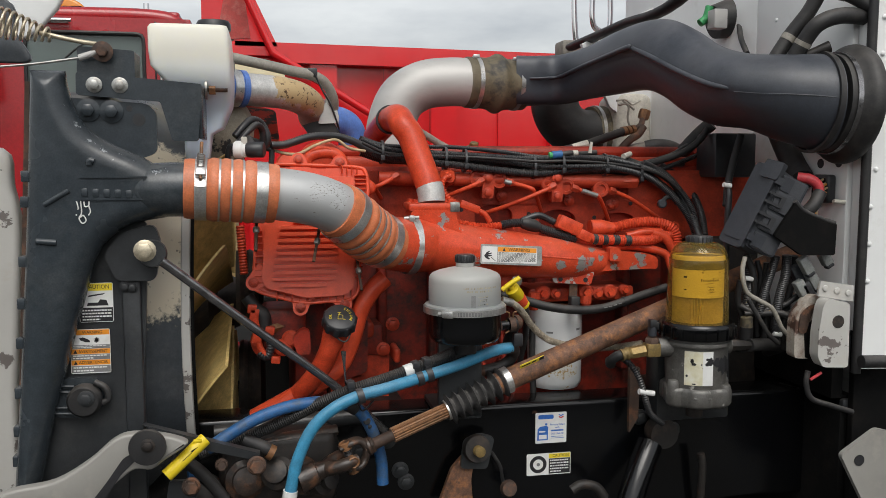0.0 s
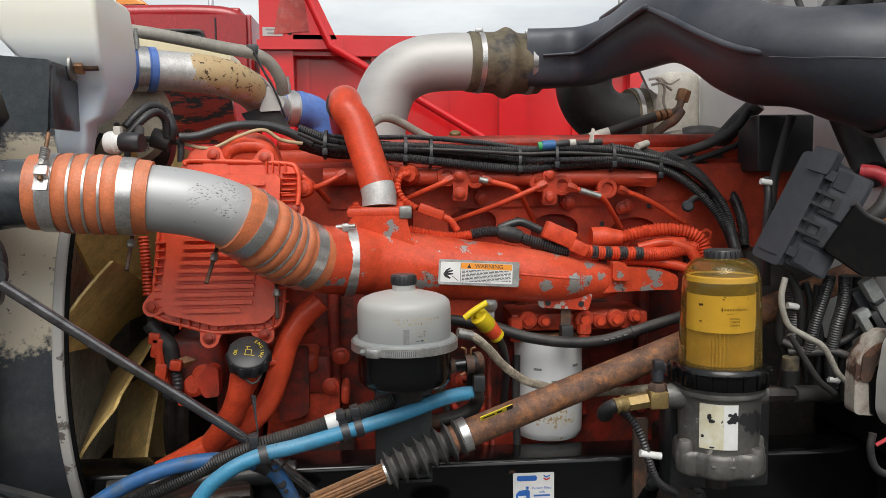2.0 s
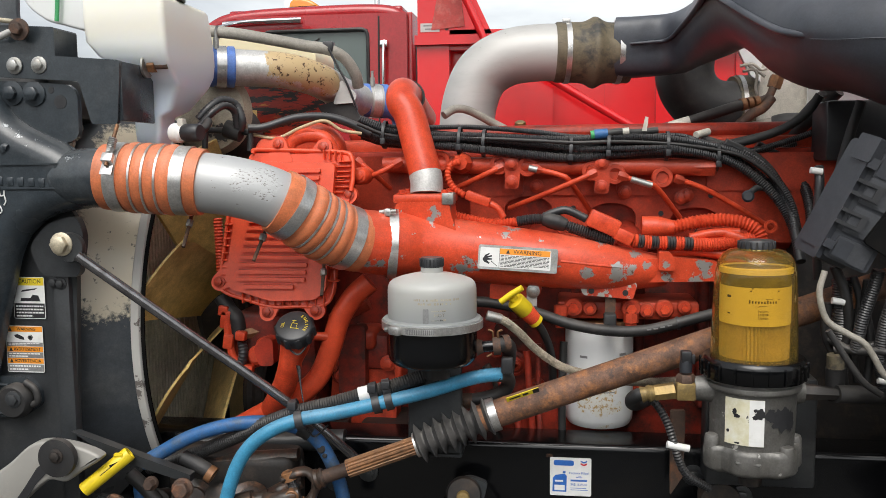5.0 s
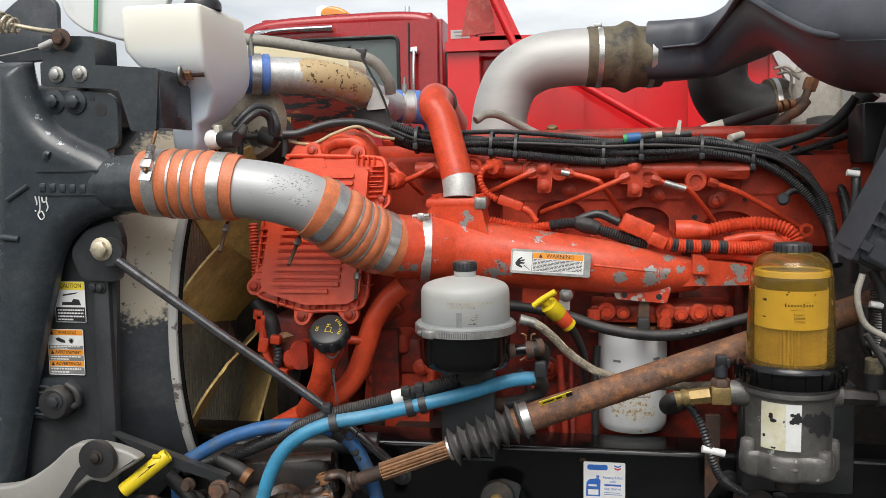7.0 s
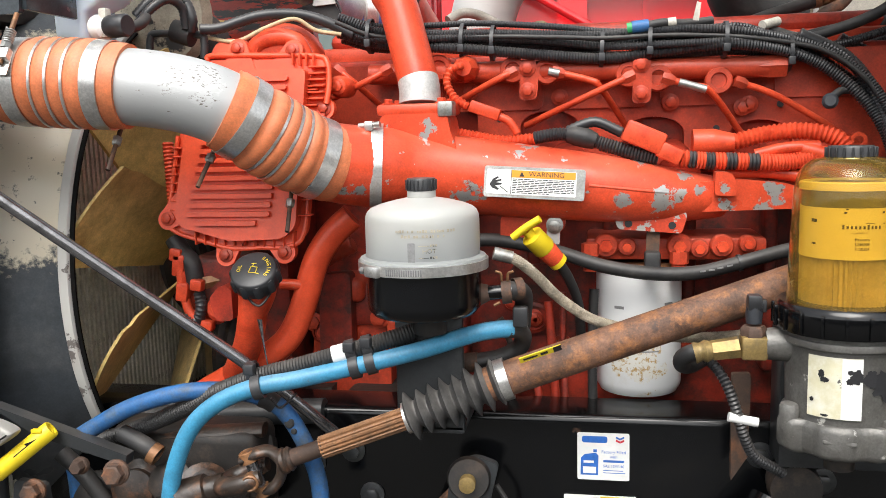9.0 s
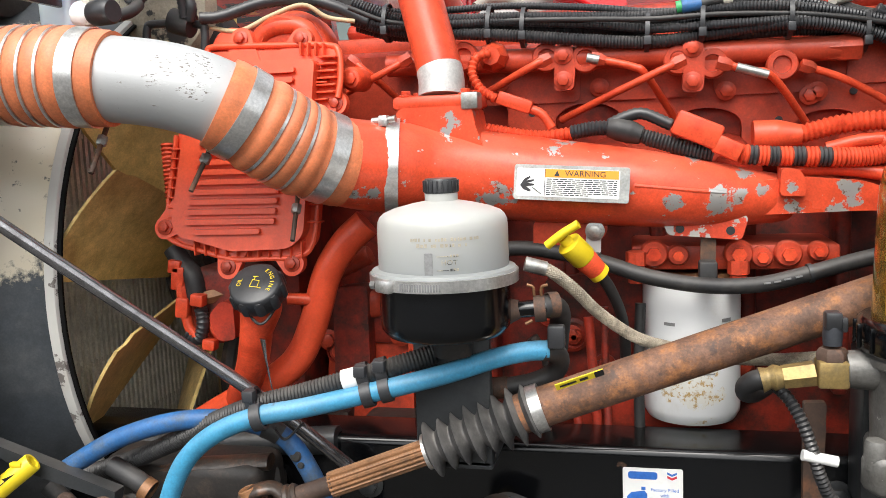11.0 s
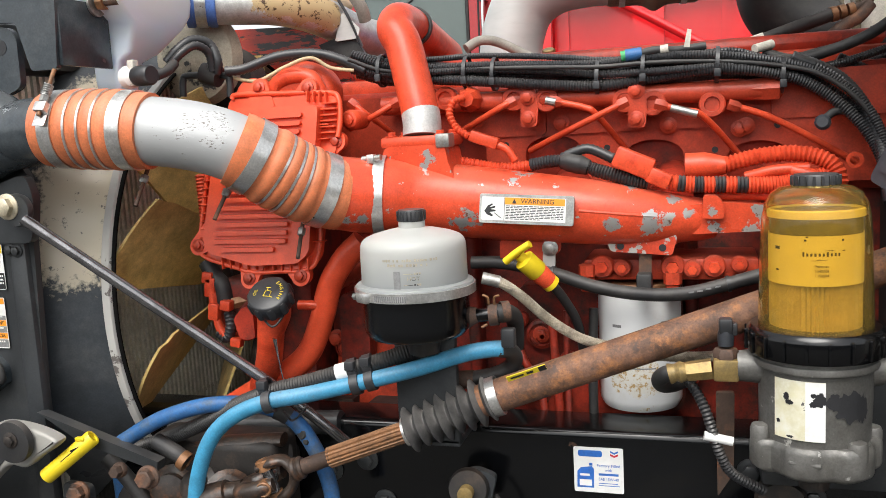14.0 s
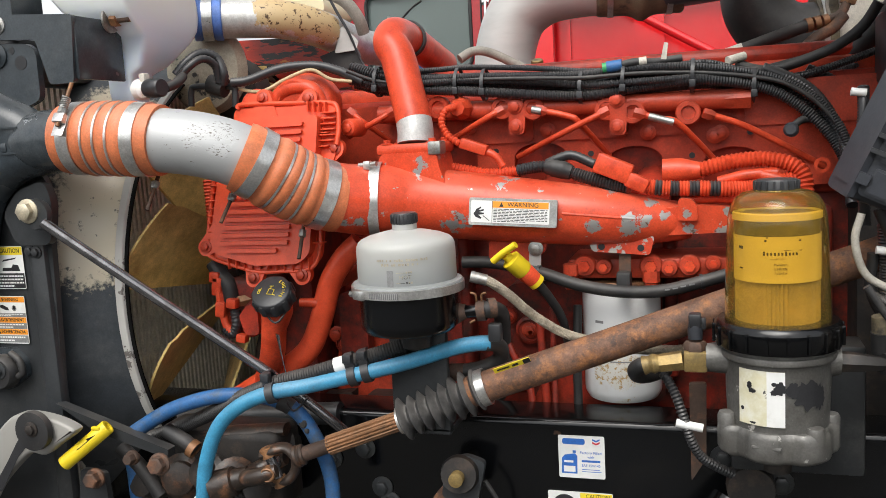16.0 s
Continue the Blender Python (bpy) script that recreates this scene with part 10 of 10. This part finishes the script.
part("hose_clamp", band((0.041, 1.755, 1.011), (1, 0, -0.6), 0.0135, 0.012, 0.002, 20), RUST_SPLINE, gear)
part("tie_bar", tube([(-0.022, 1.82, 1.012), (0.078, 1.82, 1.02), (0.179, 1.83, 1.026)], 0.018, 12, flat=0.6), GREASE, gear)
part("pipe", tube([(-0.113, 1.79, 0.972), (-0.111, 1.79, 0.94), (-0.11, 1.79, 0.895)], 0.012, 12), DEEP_BLUE, gear)
part("pipe", tube([(-0.126, 1.78, 0.996), (-0.09, 1.78, 0.963), (-0.051, 1.78, 0.91)], 0.013, 12), RUBBER, gear)
single("lower_crossbar", tube([(-0.076, 1.9, 1.012), (0.065, 1.9, 1.022), (0.25, 1.9, 1.034)], 0.02, 12), BLACK, "black bar above the frame rail front", "bar")
single("belt_guard", plate([(-0.058, 0.978), (0.226, 0.992), (0.23, 1.04), (-0.055, 1.006)], 0.03, facing(2.03), 0.01), IRON, "oily black guard below the engine front", "guard")
single("belt_pulley", lathe([(0.02, -0.03), (0.085, -0.03), (0.088, -0.02), (0.082, -0.01), (0.088, 0.0), (0.082, 0.01), (0.088, 0.02), (0.06, 0.03), (0.02, 0.03)], axis_matrix((0.0, 2.10, 1.30), (1, 0, 0)), 40), IRON, "dark grooved belt pulley at the engine front", "pulley")
single("pulley_low", lathe([(0.02, -0.03), (0.10, -0.03), (0.103, -0.02), (0.097, -0.01), (0.103, 0.0), (0.097, 0.01), (0.103, 0.02), (0.06, 0.03), (0.02, 0.03)], axis_matrix((0.0, 2.2, 1.05), (1, 0, 0)), 40), IRON, "dark grooved crank pulley at the engine front", "pulley")

# ---- tilted hood in front of the radiator ----
hood = thing("tilted_hood", (-0.75, 2.1, 0.7), "white truck hood tilted forward", "hood")
part("outer_skin", pillow([(-0.622, 1.618), (-0.462, 1.616), (-0.443, 1.542), (-0.433, 1.442), (-0.453, 1.126), (-0.473, 0.823), (-0.664, 0.816)], 0.03, 0.012, facing(1.88), 4), WHITE_CHIPPED, hood)
part("inner_arch", pillow([(-0.62, 1.894), (-0.54, 1.943), (-0.478, 1.922), (-0.473, 1.863), (-0.446, 1.807), (-0.51, 1.8), (-0.62, 1.803)], 0.012, 0.004, facing(2.06), 3), SHROUD, hood, "grey inner hood arch")
part("white_flank", pillow([(-0.833, 2.106), (-0.818, 2.012), (-0.772, 1.966), (-0.721, 1.945), (-0.585, 1.93), (-0.493, 2.088)], 0.02, 0.008, facing(2.62), 3), WHITE, hood)
part("green_edge", tube([(-0.702, 2.585, 2.096), (-0.709, 2.585, 2.004), (-0.714, 2.585, 1.949)], 0.006, 8), GREEN, hood)

# ---- red dump truck behind ----
RYD = 6.0
dump = thing("red_dump_truck", (0.5, 6.9, 0.0), "bright red dump truck with steel bed parked behind", "dump truck")


def on_truck(poly, depth, y, material, name, label="", r=0.01, parent=None):
    return part(name, plate(poly, depth, facing(y), r), material, parent or dump, label)


# bed: front post, gusset, side wall with posts and top rail
on_truck([(-0.29, 1.1), (-0.08, 1.1), (-0.08, 2.34), (-0.29, 2.34)], 0.06, RYD + 0.05, TRUCK_RED, "front_post")
on_truck([(-0.29, 2.34), (0.21, 2.34), (-0.06, 2.92), (-0.29, 2.92)], 0.03, RYD + 0.05, TRUCK_RED, "gusset")
on_truck([(-0.20, 2.40), (0.02, 2.42), (-0.02, 2.75), (-0.12, 2.80)], 0.03, RYD + 0.04, mat("scuffed_red_recess", (0.42, 0.05, 0.04), 0.5, vary=0.2, blot=4, second=(0.5, 0.2, 0.16), mix=(0.5, 0.8)), "gusset_recess")
on_truck([(-0.30, 2.30), (0.24, 2.30), (0.24, 2.36), (-0.30, 2.36)], 0.05, RYD + 0.0, TRUCK_RED, "front_rail")
on_truck([(-0.08, 0.9), (5.5, 0.9), (5.5, 2.36), (-0.08, 2.36)], 0.02, RYD + 0.16, TRUCK_RED, "side_wall")
on_truck([(-0.08, 2.27), (5.5, 2.20), (5.5, 2.33), (-0.08, 2.40)], 0.10, RYD + 0.12, TRUCK_RED, "top_rail")
for x in (0.50, 1.33, 2.2, 3.1, 4.0):
    on_truck([(x - 0.09, 0.9), (x + 0.09, 0.9), (x + 0.09, 2.26), (x - 0.09, 2.26)], 0.09, RYD + 0.139, TRUCK_RED, "side_post")
for x in (0.0, 0.93, 1.75):
    on_truck([(x - 0.012, 0.9), (x + 0.012, 0.9), (x + 0.012, 2.27), (x - 0.012, 2.27)], 0.03, RYD + 0.139, TRUCK_RED, "seam_rib")
part("ladder_brace", tube([(-0.06, 5.86, 2.80), (0.16, 5.86, 2.31), (0.72, 5.86, 1.97), (1.20, 5.86, 1.68)], 0.026, 10, 1), TRUCK_RED, dump)
part("bed_floor", box((-0.1, 6.17, 0.85), (5.5, 8.4, 0.95), 0.01), TRUCK_RED, dump)
part("far_wall", box((-0.1, 8.4, 0.9), (5.5, 8.44, 2.4), 0.01), TRUCK_RED, dump)
part("bed_front", box((-0.12, 6.17, 0.95), (-0.06, 8.4, 2.5), 0.01), TRUCK_RED, dump)
nm = facing(RYD - 0.012)
part("data_plate", plate(rect(-0.27, 2.39, -0.145, 2.445), 0.004, facing(RYD + 0.018), 0.001), ALU, dump, "small grey data plate")
print_on("printed_bar", [(-0.25, 2.425, -0.17, 2.435), (-0.24, 2.403, -0.18, 2.412)], facing(RYD + 0.013), GREY_PRINT, dump, 0.0)
part("bolt_hole", lathe([(0.014, 0), (0.014, 0.002), (0, 0.002)], axis_matrix((-0.10, RYD + 0.0195, 2.41), (0, -1, 0)), 12), RUST_DARK, dump)
# cab: side wall with a window opening, roof, rear wall
WX0, WX1, WZ0, WZ1 = -1.33, -0.62, 1.93, 2.42
for poly in ([(-1.62, 0.9), (-0.36, 0.9), (-0.36, WZ0), (-1.62, WZ0)], [(WX1, WZ0), (-0.36, WZ0), (-0.36, 2.52), (WX1 + 0.03, 2.52), (WX1, WZ1)], [(-1.62, WZ1), (WX1, WZ1), (WX1 + 0.03, 2.52), (-1.50, 2.52)], [(-1.62, WZ0), (WX0, WZ0), (WX0, WZ1), (-1.62, WZ1)]):
    on_truck(poly, 0.04, RYD + 0.04, CAB_RED, "cab_wall", r=0.006)
part("cab_roof", tube([(-1.75, RYD + 0.08, 2.44), (-1.55, RYD + 0.09, 2.52), (-1.0, RYD + 0.10, 2.545), (-0.50, RYD + 0.10, 2.535), (-0.36, RYD + 0.12, 2.44)], 0.05, 14), CAB_RED, dump)
part("cab_roof_panel", box((-1.6, RYD + 0.08, 2.52), (-0.4, 8.2, 2.58), 0.02, segments=3), CAB_RED, dump)
part("cab_rear", box((-0.37, RYD + 0.05, 1.2), (-0.33, 8.2, 2.53), 0.008), CAB_RED, dump)
part("rear_window", box((-0.328, RYD + 0.16, 1.95), (-0.322, RYD + 0.9, 2.36), 0.002), GLASS, dump)
part("cab_far_side", box((-1.6, 8.2, 0.9), (-0.36, 8.24, 2.53), 0.008), CAB_RED, dump)
part("cab_front", box((-1.62, RYD + 0.05, 0.9), (-1.58, 8.2, 1.95), 0.008), CAB_RED, dump)
part("seat", box((-1.1, RYD + 0.25, 1.2), (-0.6, RYD + 0.85, 2.15), 0.06, segments=3), RUBBER, dump)
part("side_window", plate(rounded(rect(WX0 - 0.005, WZ0 - 0.005, WX1 + 0.005, WZ1 + 0.005), 0.04), 0.006, facing(RYD + 0.028), 0.001), GLASS, dump, "tinted side window")
fr = rounded(rect(WX0, WZ0, WX1, WZ1), 0.05)
part("window_seal", sweep([Vector((u, RYD - 0.002, v)) for u, v in fr + fr[:2]], 0.012, 8), RUBBER, dump)
part("door_seam", tube([(-0.55, RYD - 0.001, 1.0), (-0.55, RYD - 0.001, 1.9), (-0.545, RYD - 0.001, 2.50)], 0.006, 8), BLACK_PRINT, dump)
part("grab_handle", tube([(-0.508, RYD - 0.05, 2.02), (-0.506, RYD - 0.055, 2.2), (-0.504, RYD - 0.05, 2.315)], 0.012, 12), CHROME, dump, "chrome grab handle")
part("handle_mount", box((-0.53, RYD - 0.055, 2.29), (-0.48, RYD + 0.002, 2.34), 0.008), CHROME, dump)
part("drip_rail", tube([(-1.60, RYD - 0.02, 2.475), (-1.30, RYD - 0.03, 2.485), (-1.06, RYD - 0.03, 2.485)], 0.018, 10), CHROME, dump)
part("mirror_arm", tube([(-1.62, RYD - 0.1, 2.44), (-1.40, RYD - 0.18, 2.46), (-1.02, RYD - 0.16, 2.47)], 0.013, 10), CHROME, dump, "chrome mirror arm")
part("mirror", box((-1.66, RYD - 0.32, 2.0), (-1.52, RYD - 0.18, 2.42), 0.03, segments=3), CHROME, dump)
part("beacon_base", tube([(-1.30, RYD + 0.5, 2.62), (-0.9, RYD + 0.5, 2.64), (-0.62, RYD + 0.5, 2.64)], 0.015, 10), CHROME, dump)
part("marker_light", pillow([(-1.23, 2.60), (-1.15, 2.60), (-1.02, 2.605), (-1.05, 2.65), (-1.14, 2.68), (-1.21, 2.66)], 0.12, 0.02, facing(RYD + 0.35), 4), mat("amber_lamp_lens", (0.75, 0.28, 0.03), 0.2, vary=0.05, bump=0.0, coat=0.5), dump, "amber roof marker light")
part("horn", tube([(-1.28, RYD + 0.5, 2.66), (-1.24, RYD + 0.35, 2.66)], [0.02, 0.05], 14), CHROME, dump)
part("horn_post", tube([(-0.66, RYD + 0.5, 2.58), (-0.66, RYD + 0.5, 2.70)], 0.02, 10), CHROME, dump)
part("wiper", tube([(-0.95, RYD + 0.02, 2.37), (-1.02, RYD + 0.02, 2.33), (-1.10, RYD + 0.02, 2.26)], 0.006, 6), RUBBER, dump)
part("front_fender", pillow([(-3.2, 0.7), (-1.62, 0.7), (-1.62, 1.75), (-2.2, 1.80), (-3.0, 1.55)], 0.10, 0.05, facing(RYD + 0.10), 4), CAB_RED, dump)
part("hood", box((-3.3, RYD + 0.4, 1.1), (-1.6, 7.9, 1.88), 0.12, segments=4), CAB_RED, dump)
part("frame_beam", box((-3.2, 6.6, 0.75), (5.6, 6.7, 0.95), 0.01), BLACK, dump)
part("frame_beam", box((-3.2, 7.5, 0.75), (5.6, 7.6, 0.95), 0.01), BLACK, dump)
for x in (-2.4, 2.6, 4.0):
    for y in (6.15, 7.75):
        wh = part("wheel", lathe([(0.26, -0.15), (0.48, -0.15), (0.52, -0.12), (0.52, 0.12), (0.48, 0.15), (0.26, 0.15)], axis_matrix((x, y + 0.15, 0.71), (0, -1, 0)), 40), TYRE, dump)
        part("rim", lathe([(0.26, -0.12), (0.26, 0.10), (0.14, 0.04), (0.10, 0.10), (0, 0.10)], axis_matrix((x, y + 0.15, 0.71), (0, -1, 0)), 28), ALU, wh)
part("door_latch", box((-1.56, RYD - 0.012, 1.555), (-1.44, RYD + 0.003, 1.585), 0.006), CHROME, dump)

# the cab is a little larger than the bed beside it, and the whole truck a seventh larger than drawn
CAB_PARTS = ("cab_", "rear_window", "seat", "side_window", "window_seal", "door_", "grab_handle", "handle_mount", "drip_rail", "mirror", "beacon_base", "marker_light", "horn", "wiper", "front_fender", "hood")
for ob in dump.children:
    if ob.name.startswith(CAB_PARTS):
        ob.data.transform(Matrix.Translation((-0.039, -0.02, -0.094)) @ Matrix.Scale(1.06, 4))
dump.scale = (1.14, 1.14, 1.14)
dump.location = (0.478, 7.819, -0.218)

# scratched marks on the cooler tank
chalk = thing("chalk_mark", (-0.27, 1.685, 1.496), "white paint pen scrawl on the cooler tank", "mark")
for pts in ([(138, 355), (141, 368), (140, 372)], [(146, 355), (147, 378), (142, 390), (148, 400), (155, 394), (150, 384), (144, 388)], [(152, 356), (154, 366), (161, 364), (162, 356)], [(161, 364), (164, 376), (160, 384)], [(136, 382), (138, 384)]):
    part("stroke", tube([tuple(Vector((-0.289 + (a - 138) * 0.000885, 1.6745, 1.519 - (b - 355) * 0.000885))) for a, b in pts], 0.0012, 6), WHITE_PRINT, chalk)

# ---- road wheels that carry the truck ----
for wx, wname in ((-1.25, "front_axle"), (3.3, "rear_axle")):
    axle = thing(wname, (wx, 2.32, 0.0), "dark iron truck axle with a wheel at each end", "axle", "truck axles")
    part("beam", tube([(wx, 1.66, 0.51), (wx, 2.98, 0.51)], 0.06, 16), IRON, axle)
    for wy, out in ((1.62, -1), (3.02, 1)):
        m = axis_matrix((wx, wy, 0.51), (0, out, 0))
        tyre = part("tyre", lathe([(0.29, -0.13), (0.46, -0.14), (0.505, -0.12), (0.51, -0.10), (0.51, 0.10), (0.505, 0.12), (0.46, 0.14), (0.29, 0.13), (0.29, -0.13)], m, 48), TYRE, axle)
        part("rim", lathe([(0.292, -0.12), (0.292, 0.12), (0.27, 0.12), (0.24, 0.02), (0.11, 0.0), (0.10, 0.05), (0, 0.05), (0, -0.05), (0.24, -0.05), (0.27, -0.12)], m, 40), GREY_HOSE, axle)
    for ry in (1.94, 2.70):
        part("leaf_spring", box((wx - 0.45, ry - 0.035, 0.565), (wx + 0.45, ry + 0.035, 0.776), 0.01), IRON, axle)
